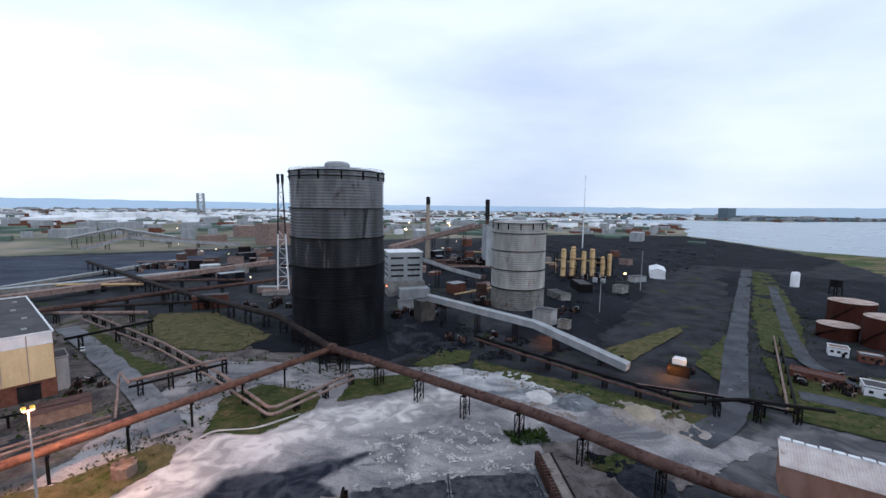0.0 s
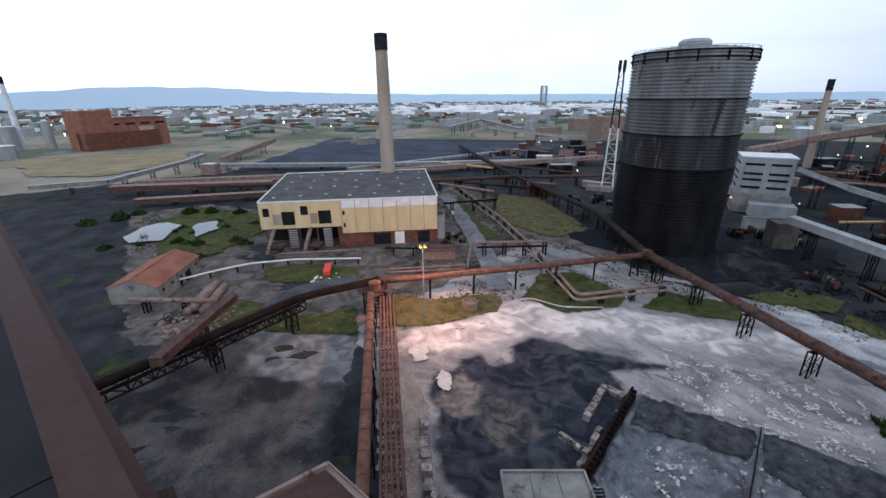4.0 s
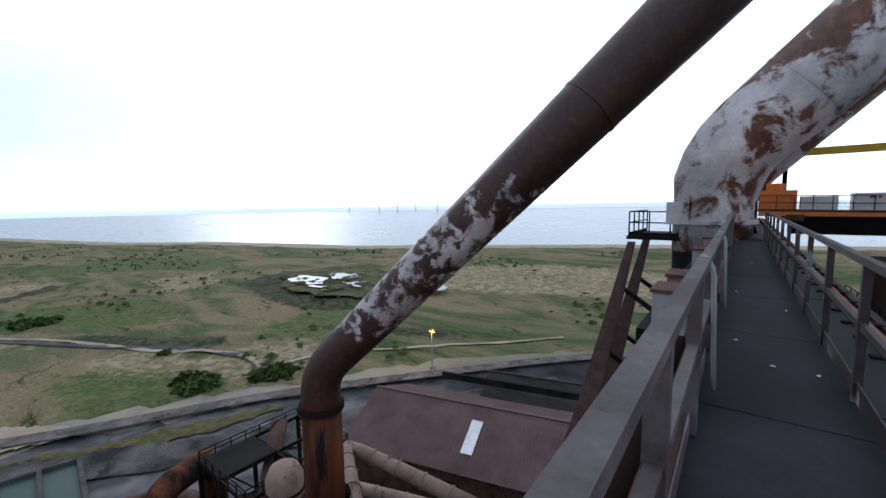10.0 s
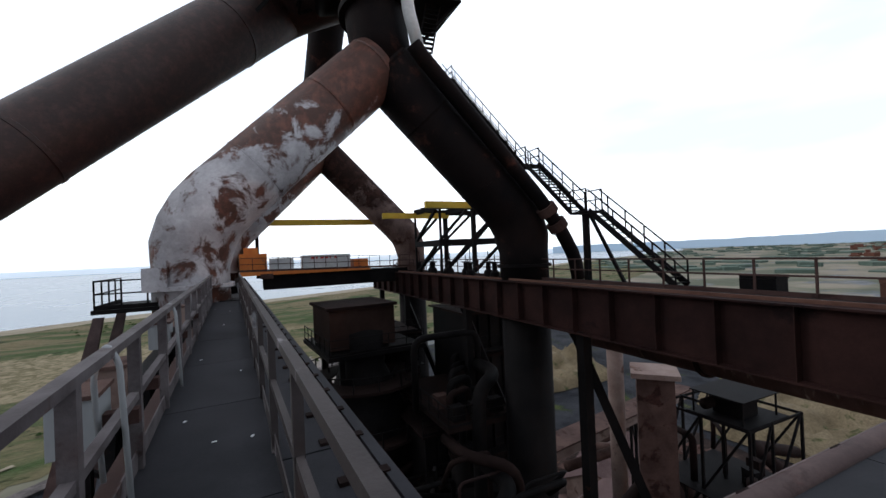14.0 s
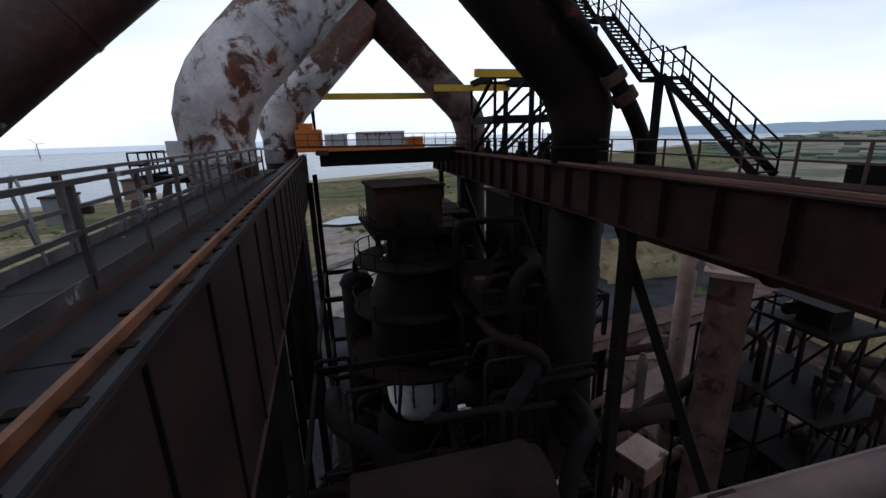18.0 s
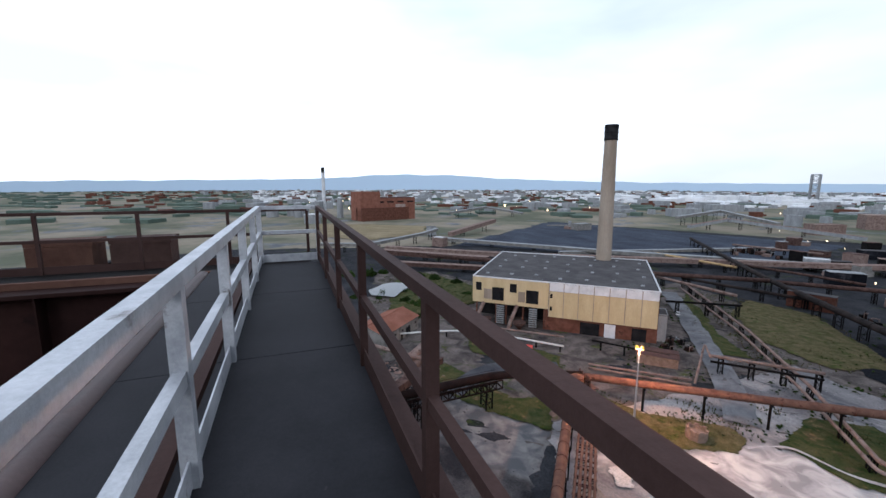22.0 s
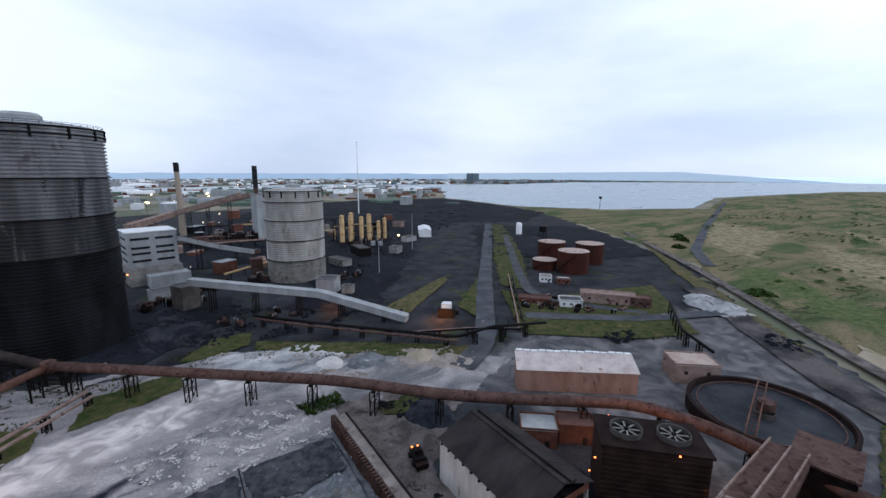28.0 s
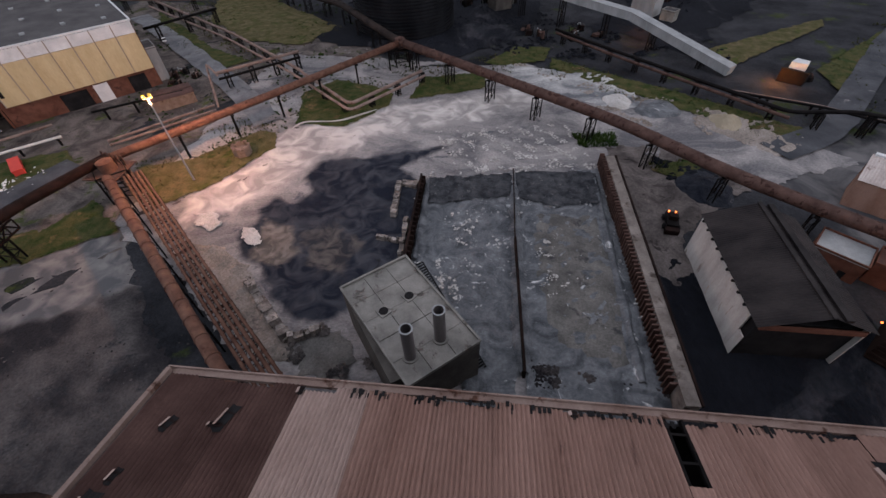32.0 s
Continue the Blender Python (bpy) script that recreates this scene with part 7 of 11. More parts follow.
part("rim", boxes((-4.6, -1.4, 2.4, 4.6, 1.4, 2.55)), "redpaint", skip)
pill = thing("brick_drum", "ruined eight-sided brick drum in dry grass", "brick drum", *(72.6, -99.7), 0)
part("wall", lathe([(2.7, 0), (2.6, 3.4), (2.1, 3.5), (2.0, 2.6), (0, 2.6)], 8), "brickpale", pill)
for k in range(7):
    part("broken_coping", boxes((-0.6, -0.3, 0, 0.6, 0.3, 0.4)), "rustpale", pill).matrix_basis = pose(2.3 * math.cos(k * 0.9), 2.3 * math.sin(k * 0.9), 3.4 + 0.1 * (k % 2), 0, 8 * (k % 3), k * 51 + 90)
lamp_mast((80.8, -86.1)[0], (80.8, -86.1)[1], 25.6, "slim lamp mast with lit orange lanterns", True, 90000)
lamp_mast(-109, 125, 16.5, "lamp mast with a lit orange head by the track", True, 5000)

# red-roofed hall and fallen pipes
gable_hall("red_hall", "low hall with a rust-red sheet roof", *(177.2, -39.0), -45, 30, 17, 6.5, 9.5, "concrete", "redroof", windows=5)
for k in range(3):
    p = Vector((*(147.9, -48.0), 0)) + Vector((k * 1.6, k * 1.9, 0))
    t = thing("scrap_pipe", "large rusty pipe lying on the ground", "pipe", p.x, p.y, 1.5 + (1.4 if k == 1 else 0), -42)
    part("pipe", pipe_bm([(-11, 0, 0), (9, 0, 0)], 1.4, 20), "rustpale", t, smooth=True)
pipeline("fallen_main", "long rusty pale pipe over the scrap", [(160.6, -25.7, 5), (136.3, -44.2, 5)], 0.8, "rustpale", 14, rings=0)
gantry("leaning_gantry", "rusty leaning conveyor frame", [(126.0, -46.1, 9), (96.5, -17.0, 14)], 2.4, 2.0, "rust", "rust")
scatter("scrap", "scrap metal and rubble by the red hall", "scrap", [(150.7, -30.4), (148.8, -44.0), (133.3, -51.8), (119.4, -40.6), (132.3, -26.6)], 300, 0.2, 1.3, "rustpale", 0.7)
scatter("litter", "white litter and debris by the skip", "litter", [(141.4, -76.4), (132.1, -90.3), (123.0, -85.5), (128.8, -74.3)], 90, 0.2, 0.9, "white", 0.7)

# ---- cream works building ----
yb = thing("cream_building", "cream-clad works building on a brick base under a grey flat roof", "building")
C0, C1, C2, C3 = (Vector((*p, 0)) for p in ((183, -84.7), (126.7, -145.4), (184.5, -199), (243, -134)))
fu = (C1 - C0)
fn = Vector((fu.y, -fu.x, 0)).normalized()
if fn.dot(C2 - C1) > 0:
    fn = -fn


def fpos(s, out=0.0, z=0.0):
    p = C0 + fu * s + fn * out
    return Vector((p.x, p.y, z))


def fpanel(name, s0, s1, z0, z1, out, depth, material, label=""):
    """A flat panel on the long front, between two shares of its length."""
    q = [fpos(s0, out), fpos(s1, out), fpos(s1, out - depth), fpos(s0, out - depth)]
    return part(name, prism(q, z0, z1), material, yb, label)


part("core", prism([fpos(0.43, -0.3), fpos(1, -0.3), C2, C3, fpos(0, -14), fpos(0.43, -14)], 0, 22.6), "brick", yb)
part("upper_storey", prism([fpos(0, -0.3), fpos(0.43, -0.3), fpos(0.43, -14.2), fpos(0, -14.2)], 10.5, 22.6), "cream", yb)
part("roof", prism([fpos(-0.004, 0.3), fpos(1.004, 0.3), C2 - fn * 0.3, C3 - fn * 0.3], 22.6, 23.1), "roofgrey", yb, "grey felt roof")
for a, b in ((C0 + fn * 0.3, C1 + fn * 0.3), (C1, C2), (C2, C3), (C3, C0)):
    part("parapet", bar(bmesh.new(), a + Vector((0, 0, 23.3)), b + Vector((0, 0, 23.3)), 0.5, 0.6), "white", yb)
for k in range(7):
    s = 0.45 + k * 0.0783
    fpanel("cladding_panel", s + 0.001, s + 0.0765, 7.0, 19.2, 0.55, 0.8, "cream")
    fpanel("white_band", s + 0.001, s + 0.0765, 19.3, 22.9, 0.6, 0.85, "white", "white cladding band")
    fpanel("panel_joint", s - 0.003, s + 0.001, 7.0, 22.9, 0.75, 0.6, "chimney")
fpanel("upper_cladding", 0.0, 0.445, 10.5, 22.9, 0.5, 0.7, "cream")
for s0, s1, z0, z1 in ((0.02, 0.055, 16.5, 20.5), (0.225, 0.265, 16.8, 21), (0.12, 0.19, 12.2, 18.6), (0.32, 0.39, 12.2, 18.6), (0.455, 0.467, 16, 18), (0.455, 0.467, 10, 12)):
    fpanel("window", s0, s1, z0, z1, 0.62, 0.1, "dark")
for s0, s1 in ((0.07, 0.118), (0.275, 0.315)):
    fpanel("louvre", s0, s1, 12.5, 17.5, 0.75, 0.3, "chimney")
# flat dark panels stand in for the shade of open loading bays
for s0, s1 in ((0.62, 0.72), (0.88, 0.95)):
    fpanel("loading_bay", s0, s1, 0.2, 6.0, 0.1, 0.2, "dark")
fpanel("pale_door", 0.745, 0.80, 0.2, 6.4, 0.14, 0.2, "white", "white roller door")
# dark sheet puts shade behind the open ground floor
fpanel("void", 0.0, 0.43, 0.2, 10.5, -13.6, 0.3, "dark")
for s in (0.02, 0.14, 0.2, 0.3, 0.36, 0.42):
    fpanel("column", s, s + 0.008, 0, 10.5, 0.0, 0.6, "brick")
for s in (0.15, 0.34):
    for k in range(9):
        fpanel("stair_flight", s, s + 0.045, 1 + k * 1.05, 1.35 + k * 1.05, 1.4, 1.2, "palegrey")
for s in (0.05, 0.25):
    p = fpos(s, 5, 0)
    ch = part("chute", pipe_bm([fpos(s + 0.02, 0.5, 10.5), fpos(s, 6, 4.5), fpos(s - 0.01, 8, 0.5)], 0.9, 14), "rustpale", yb, "rusty discharge chute", smooth=True)
    part("hopper", lathe([(0.6, 1), (3, 3.6), (3, 4.6), (0, 4.6)], 20), "rust", yb).matrix_basis = pose(*fpos(s + 0.05, 6, 0))
me = mesh_of("skylight", boxes((-0.75, -0.75, 0, 0.75, 0.75, 0.5)), "palegrey")
for i in range(7):
    for j in range(4):
        q = C0 + fu * (0.06 + i * 0.144 + 0.02 * (j % 2)) - fn * (9 + j * 19 + (i % 3) * 2)
        piece("skylight", me, yb, Matrix.Translation(q + Vector((0, 0, 23.1))) @ pose(0, 0, 0, 0, 0, 47))
annex = flat_house("side_annex", "pale annex against the works building", 132.5, -152, -44.0, 10, 6, 12, "palegrey", windows=2)
gable_hall("brick_pen", "low roofless brick enclosure by the pipes", *(113.4, -130.7), 43, 14, 9, 4, 4.2, "brickpale", "roofbrown", door=False)
car = thing("parked_car", "small silver car parked on the works road", "car", *(152.4, -188.4), 0.75, -50)
part("body", prism([(-2.1, -0.85), (2.1, -0.85), (2.15, 0.85), (-2.15, 0.85)], 0.3, 0.85), "white", car)
part("cabin", prism([(-1.3, -0.75), (0.9, -0.75), (0.9, 0.75), (-1.3, 0.75)], 0.85, 1.42), "dark", car)
part("roof", boxes((-1.1, -0.72, 1.42, 0.6, 0.72, 1.48)), "white", car)
for sx in (-1.3, 1.3):
    for sy in (-0.82, 0.82):
        part("wheel", lathe([(0, -0.1), (0.32, -0.1), (0.32, 0.1), (0, 0.1)], 14), "dark", car).matrix_basis = pose(sx, sy, 0.32, 90)

chimney("great_chimney", 197, -178, 4.7, 3.5, 102, "tall tan chimney with a sooty top", cap=0.085)
chimney("brown_chimney", -8, -519, 3.4, 2.3, 78, "slim brown chimney with a sooty top", "chimney", 0.12)
chimney("dark_chimney", -76, -474, 3.0, 2.2, 75, "slim dark chimney with sooty top", "rust", 0.3)
chimney("far_chimney", 897, -72, 4.0, 3.2, 102, "far pale chimney with a dark top", "white", 0.1)

# ---- flare, masts, block ----
flare = thing("flare_tower", "white and black two-legged flare tower", "flare tower", 104, -312, 0)
for sx in (-4.2, 4.2):
    for a, b, m in ((0.0, 0.55, "white"), (0.55, 1.0, "soot")):
        part("leg", pipe_bm([(sx * (1 - a * 0.62), 0, a * 82), (sx * (1 - b * 0.62), 0, b * 82)], 0.55, 12), m, flare)
for k in range(11):
    z = 6 + k * 7
    s = 4.2 * (1 - z / 82 * 0.62)
    part("rung", bar(bmesh.new(), (-s, 0, z), (s, 0, z), 0.35), "white" if z < 45 else "soot", flare)
    s2 = 4.2 * (1 - (z + 7) / 82 * 0.62)
    part("brace", bar(bmesh.new(), (-s if k % 2 else s, 0, z), (s2 if k % 2 else -s2, 0, z + 7), 0.22), "white" if z < 45 else "soot", flare)
for sx in (-1.6, 1.6):
    part("burner", lathe([(0.8, 82), (1.1, 84), (1.1, 89), (0.7, 89.5)], 16), "soot", flare).matrix_basis = pose(sx, 0, 0)
mast = thing("slender_mast", "very tall slender white mast", "mast", -263, -657, 0)
part("pole", lathe([(1.0, 0), (0.7, 60), (0.35, 118), (0, 118.5)], 12), "white", mast, smooth=True)
part("top_ring", lathe([(0.4, 117), (1.1, 117.3), (1.1, 117.8), (0.4, 118)], 12), "palegrey", mast)
for q, h in (((-179.1, -322.2), 34), ((-114.5, -252.9), 20), ((-2.2, -111.4), 0)):
    if h:
        pm = thing("lamp_pole", "slim pale lamp pole by the coal yard", "lamp pole", q[0], q[1], 0, group="lamp poles")
        part("pole", lathe([(0.3, 0), (0.18, h)], 10), "palegrey", pm)
        part("lamp_head", boxes((-0.9, -0.3, h, 0.9, 0.3, h + 0.5)), "dark", pm)
blk = thing("grey_block", "tall pale grey screen house with louvre bands", "screen house", 14, -318, 0, 12)
part("tower", boxes((-13, -11, 11, 13, 11, 32)), "palegrey", blk)
part("base", boxes((-14, -12, 0, 14, 15, 10.9)), "concrete", blk)
part("roof", boxes((-13.4, -11.4, 32, 13.4, 11.4, 32.7)), "white", blk)
for z in (14, 18.5, 22, 27.5):
    for sx in (-1, 1):
        part("louvre_band", boxes((1.5 if sx > 0 else -11, 11.0, z, 11 if sx > 0 else -1.5, 11.15, z + 1.4)), "dark", blk)
    part("louvre_band", boxes((-13.15, -8, z, -13.0, 8, z + 1.2)), "dark", blk)
    part("louvre_band", boxes((13.0, -8, z, 13.15, 8, z + 1.2)), "dark", blk)
part("lean_to", boxes((-16, 12, 0, 6, 24, 7)), "palegrey", blk)
part("red_lamp", lathe([(0, 0), (0.5, 0.2), (0.5, 0.7), (0, 0.9)], 8), "ember", blk).matrix_basis = pose(15, 16, 8)
gantry("coal_conveyor", "long pale covered coal conveyor sloping to the ground", [(-4, -231, 15.5), (-56.3, -193.2, 10.5), (-85.5, -159.5, 2.6)], 4.0, 3.0, "palegrey", "palegrey", 18)
gantry("rear_conveyor", "pale covered conveyor behind the screen house", [(0, -318, 26), (-26.3, -347.5, 13), (-51.2, -351.7, 6)], 4.0, 3.0, "palegrey", "palegrey", 25)
flat_house("transfer_house", "pale transfer house at the conveyor head", -2, -238, 30, 9, 9, 12, "concretedark", windows=2)
flat_house("transfer_house", "grey transfer house beside the conveyor", *(-71.1, -227.4), -40, 11, 9, 9, "palegrey", windows=2)
flat_house("small_plant_house", "low grey plant house", *(-79.6, -218.8), -40, 6, 5, 5, "concrete")
flat_house("small_plant_house", "low pale plant house", 8, -262, 20, 12, 8, 6, "palegrey")
gantry("rust_conveyor", "long pinkish covered conveyor in the distance", [(34.2, -450.7, 20), (-2, -505, 26), (-60, -470, 45)], 6, 5, "rustpale", "rustpale", 40)
gantry("rust_conveyor", "long pinkish covered conveyor in the distance", [(40, -560, 12), (-70, -480, 44)], 6, 5, "rustpale", "rustpale", 40)
flat_house("bunker_tower", "dark bunker tower by the chimneys", -78, -458, 10, 16, 16, 46, "palegrey")
pipeline("low_pipe_bridge", "low pipe bridge along the conveyor road", [(-26.3, -193.9, 5), (-46.6, -170.5, 5), (-89, -124.8, 5), (-103, -121, 7.5), (-130, -117, 5)], 0.6, "darksteel", 12, rings=0, seg=12)
pipeline("low_pipe_bridge", "low pipe bridge along the conveyor road", [(-26.3, -191.9, 4.2), (-45.6, -168.5, 4.2), (-88, -122.8, 4.2)], 0.5, "rust", 0, rings=0, seg=12)
for k, off in enumerate((0, 2.2)):
    p, q = Vector((-178.7, -194.0, 4)), Vector((-117.4, -119.5, 4))
    d = (q - p).normalized()
    s = Vector((-d.y, d.x, 0)) * off
    pipeline("strip_pipe", "straight dark pipe over the green strip", [p + s, q + s, Vector((-100.0, -131.6, 4)) + s, Vector((-78.4, -140.6, 4)) + s], 0.4, "darksteel" if k else "rustpale", 14, "post", rings=0, seg=10)
pipeline("yellow_pipe", "pale yellow pipe round the small gasholder", [(-24.0, -286.3, 5), (-59.3, -314.8, 5), (-85.7, -290.3, 5)], 0.7, "ochre", 12, "post", rings=0, seg=10)

# by-product plant with tan columns
for i, (dx, dy, h, r) in enumerate(((0, 0, 27, 2.3), (-9, -1, 26, 2.2), (-19, 2, 25, 2.1), (-28, 0, 27, 2.3), (-37, 3, 20, 1.8), (-46, -2, 22, 2.0), (-14, -12, 28, 2.2))):
    c = thing("tan_column", "tall tan process column", "process column", -136 + dx, -384 + dy, 0, group="process columns")
    part("column", lathe([(r, 0), (r, h), (r * 0.6, h + 1), (0, h + 1.2)], 20), "ochre", c, smooth=True)
    part("skirt", lathe([(r + 0.3, 0), (r + 0.3, 2)], 20), "rust", c)
    for z in (h * 0.35, h * 0.7, h * 0.97):
        part("platform_ring", lathe([(r, z), (r + 1.1, z), (r + 1.1, z + 0.2), (r, z + 0.2)], 20), "darksteel", c)
steelwork = thing("process_steelwork", "dark steel frames and pipes of the by-product plant", "steel frame", -160, -398, 0)
for k in range(6):
    part("frame", trestle(bmesh.new(), -25 + k * 10, 8 * (k % 2), 9, 8, 16 + 4 * (k % 3), 0, 3, 0.5), "darksteel", steelwork)
    part("pipe", pipe_bm([(-25 + k * 10, -4, 2), (-25 + k * 10, -4, 12 + 2 * k % 5), (-14 + k * 10, -4, 12 + 2 * k % 5)], 0.6, 8), "ochre", steelwork)
gable_hall("white_shed", "long pale shed by the coal yard", *(-233.4, -391.8), 62, 34, 13, 8, 10, "white", "white")
for k, (px, py, l, w, h) in enumerate(((1130, 500, 14, 8, 5), (1100, 520, 10, 8, 6), (1060, 470, 20, 12, 9), (1090, 455, 16, 10, 8), (1030, 520, 24, 10, 7), (990, 530, 18, 8, 5), (1110, 470, 12, 9, 7))):
    flat_house("plant_house", "small plant house among pipework", *[(-197.3, -361.6), (-157.9, -313.5), (-206.3, -467.1), (-265.0, -547.8), (-130.3, -324.1), (-101.6, -293.9), (-240.5, -468.1)][k], 20 + 17 * k, l, w, h, ("palegrey", "concrete", "darksteel", "brick", "darksteel", "concrete", "rustpale")[k], windows=3)
M["works_lamp"] = M["whitelamp"]
for q, z in (((-185.6, -361.4), 7), ((30.1, -734.2), 24), ((-53.7, -800.4), 28)):
    wl_ = thing("works_lamp", "lit lamp on a short post", "lamp", q[0], q[1], 0, group="works lamps")
    part("post", lathe([(0.2, 0), (0.15, z)], 8), "darksteel", wl_)
    part("bulb", lathe([(0, 0), (0.9, 0.5), (0.9, 1.0), (0, 1.4)], 10), "sodium", wl_).matrix_basis = pose(0, 0, z)

# ---- tanks ----
tank("storage_tank", "rust-red storage tank with a pale stained roof", -232, -186, 10.5, 15.5)
tank("storage_tank", "rust-red storage tank with a pale stained roof", -250, -222, 10.5, 15.5)
tank("storage_tank", "rust-red storage tank with a pale stained roof", -268, -200, 10.5, 15.5)
tank("low_tank", "low dark storage tank with a pale roof", -222, -203, 8.5, 7.5, "tankrust", "tanktop")
silo = thing("white_silo", "upright white silo by the coal yard", "silo", -324, -336, 0)
part("shell", lathe([(3.2, 0), (3.2, 12.5), (2.2, 14), (0, 14.4)], 24), "white", silo, smooth=True)
part("skirt", lathe([(3.4, 0), (3.4, 1.2)], 24), "darksteel", silo)
wt = thing("head_tank", "dark head tank on a lattice stand with a lit lamp", "head tank", *(-298.2, -276.8), 0)
part("stand", trestle(bmesh.new(), 0, 0, 5, 5, 13, 10, 3, 0.4), "darksteel", wt)
part("tank", lathe([(3.6, 13), (3.6, 18), (0, 18.6)], 20), "darksteel", wt)
part("lamp", lathe([(0, 0), (0.6, 0.3), (0.6, 0.9), (0, 1.2)], 8), "whitelamp", wt).matrix_basis = pose(-4.2, -3, 15)
for k, (l, w, h, m, rm) in enumerate(((11, 8, 4.0, "white", "roofgrey"), (27, 9, 5.5, "rustpale", "rustpale"), (10, 7, 5, "rust", "roofbrown"), (7, 6, 4, "white", "rustpale"), (16, 7, 3, "brick", "roofbrown"), (8, 5, 3.5, "brick", "palegrey"))):
    q = [(-168.9, -135.9), (-189.8, -128.7), (-198.7, -115.8), (-195.6, -177.5), (-157.7, -150.2), (-201.7, -168.6)][k]
    flat_house("yard_house", "low weathered works house with dark openings", q[0], q[1], (140, 130, 130, 140, 133, 140)[k], l, w, h, m, rm, windows=3)
pipeline("yard_pipe", "dark pipe bridge at the yard's edge", [(-201.3, -101.6, 6), (-167.9, -78.8, 6), (-158.4, -63.2, 5)], 0.6, "darksteel", 8, rings=0, seg=10)
scatter("dump", "dark dump of scrap and rubble", "scrap", [(-147.6, -101.7), (-163.8, -98.0), (-158.2, -89.5), (-145.8, -93.0)], 120, 0.3, 1.6, "coal", 0.8)
scatter("dump", "dark dump of rubble on the track", "scrap", [(-208.7, -64.6), (-210.0, -52.3), (-196.5, -47.7), (-195.3, -59.2)], 80, 0.4, 2.2, "coal", 0.8)
beacon = thing("shore_beacon", "dark beacon post by the shore", "beacon", *(-712.4, -512.5), 0)
part("post", lathe([(0.6, 0), (0.4, 22)], 10), "darksteel", beacon)
part("head", boxes((-2.2, -2.2, 20, 2.2, 2.2, 24)), "dark", beacon)

# ---- barn, cooling tower, thickener ----
barn = thing("long_barn", "long barn with a pale roof and a brown side", "barn", -102.4, -78.8, 0, 322.5)
part("wall", boxes((-18.5, -5.6, 0, 18.5, 2.2, 7.3)), "barnside", barn, "brown rendered side")
part("roof_slope", corrugated((-18.9, 2.6, 7.4), (18.9, 2.6, 7.4), (18.9, -5.6, 10.4), (-18.9, -5.6, 10.4), 0.6, 0.05), "barnroof", barn)
part("back_wall", boxes((-18.5, -6.2, 0, 18.5, -5.7, 10.2)), "brick", barn)
for k in range(15):
    part("coping_slab", boxes((-18.7 + k * 2.5, -6.4, 10.25, -16.6 + k * 2.5, -5.2, 10.5 + 0.1 * (k % 3))), "white", barn)
ct = thing("cooling_tower", "dark timber cooling tower with two fans in its top", "cooling tower", -78.5, -41.5, 0, 135)
part("body", boxes((-10, -5.2, 0, 10, 5.2, 14.5)), "darkwood", ct)
part("top_deck", boxes((-10.4, -5.6, 14.5, 10.4, 5.6, 15.0)), "rustdark", ct)
me = mesh_of("slat", boxes((-10, -0.1, -0.18, 10, 0.1, 0.18)), "darkwood")
for k in range(12):
    for sy in (-5.3, 5.3):
        piece("slat", me, ct, pose(0, sy, 1 + k * 1.1))
for sx in (-4.6, 4.6):
    ring = part("fan_ring", lathe([(3.2, 15.0), (3.2, 16.1), (2.95, 16.1), (2.95, 15.0)], 32), "concretedark", ct)
    ring.location = (sx, 0, 0)
    # dark disc on the closed deck gives the shade below the fan
    part("fan_well", lathe([(0, 15.03), (2.95, 15.03)], 32), "dark", ring)
    for k in range(8):
        part("fan_blade", prism([(0.3, -0.14), (2.8, -0.24), (2.8, 0.18), (0.3, 0.14)], 15.5, 15.58), "concrete", ring).matrix_basis = pose(0, 0, 0, 0, 0, k * 45)
    part("hub", lathe([(0, 15.4), (0.5, 15.4), (0.5, 15.85), (0, 15.9)], 12), "darksteel", ring)
for q in ((-10.8, 2, 3), (-10.8, -3, 10), (10.6, 5, 6), (4, -5.9, 14.6), (-7, 5.8, 14.6), (7.5, 5.8, 8), (10.7, -2, 2), (-3, 5.8, 1.2)):
    em = part("hot_lamp", lathe([(0, 0), (0.2, 0.06), (0.2, 0.24), (0, 0.3)], 8), "ember", ct)
    em.location = q
lamp_light(-86, -50, 8, 5000, 0.4, (1.0, 0.32, 0.08))
lamp_light(-84, -29, 9, 4500, 0.4, (1.0, 0.32, 0.08))
flat_house("slate_hut", "small slate-roofed brick hut", *(-73.8, -67.5, 5)[:2], 140, 9, 7, 5, "brick", "palegrey")
flat_house("black_hut", "dark brick hut beside the main", *(-82.6, -62.8, 5)[:2], 140, 9, 6, 5, "brick", "roofbrown")
th = thing("thickener", "large round thickener basin with a rusty bridge", "thickener", -133, -38.5, 0)
part("rim_wall", lathe([(19.2, 0), (19.2, 4.0), (18.2, 4.0), (17.9, 2.6), (0, 1.6)], 64), "rustdark", th)
part("sludge", lathe([(17.95, 2.62), (0, 1.7)], 64), "sludge", th)
part("centre_well", lathe([(2.6, 1.9), (2.6, 3.2), (2.2, 3.2), (2.2, 2.2), (0, 2.0)], 24), "concretedark", th)
part("rim_gutter", lathe([(16.6, 3.0), (16.6, 3.4), (16.3, 3.4), (16.3, 3.0)], 64), "rust", th)
part("bridge", truss(bmesh.new(), (-15, -6, 4.4), (18.5, 3, 4.4), 2.2, 1.8, 12, 0.25, 0.16), "rustred", th)
part("drive_drum", lathe([(0, 4), (2.2, 4), (2.2, 6.2), (0, 6.6)], 20), "rust", th)
flat_house("pump_house", "pinkish flat-roofed pump house by the thickener", -142, -63, 140, 14, 10, 6.5, "rustpale", "tanktop", windows=2)
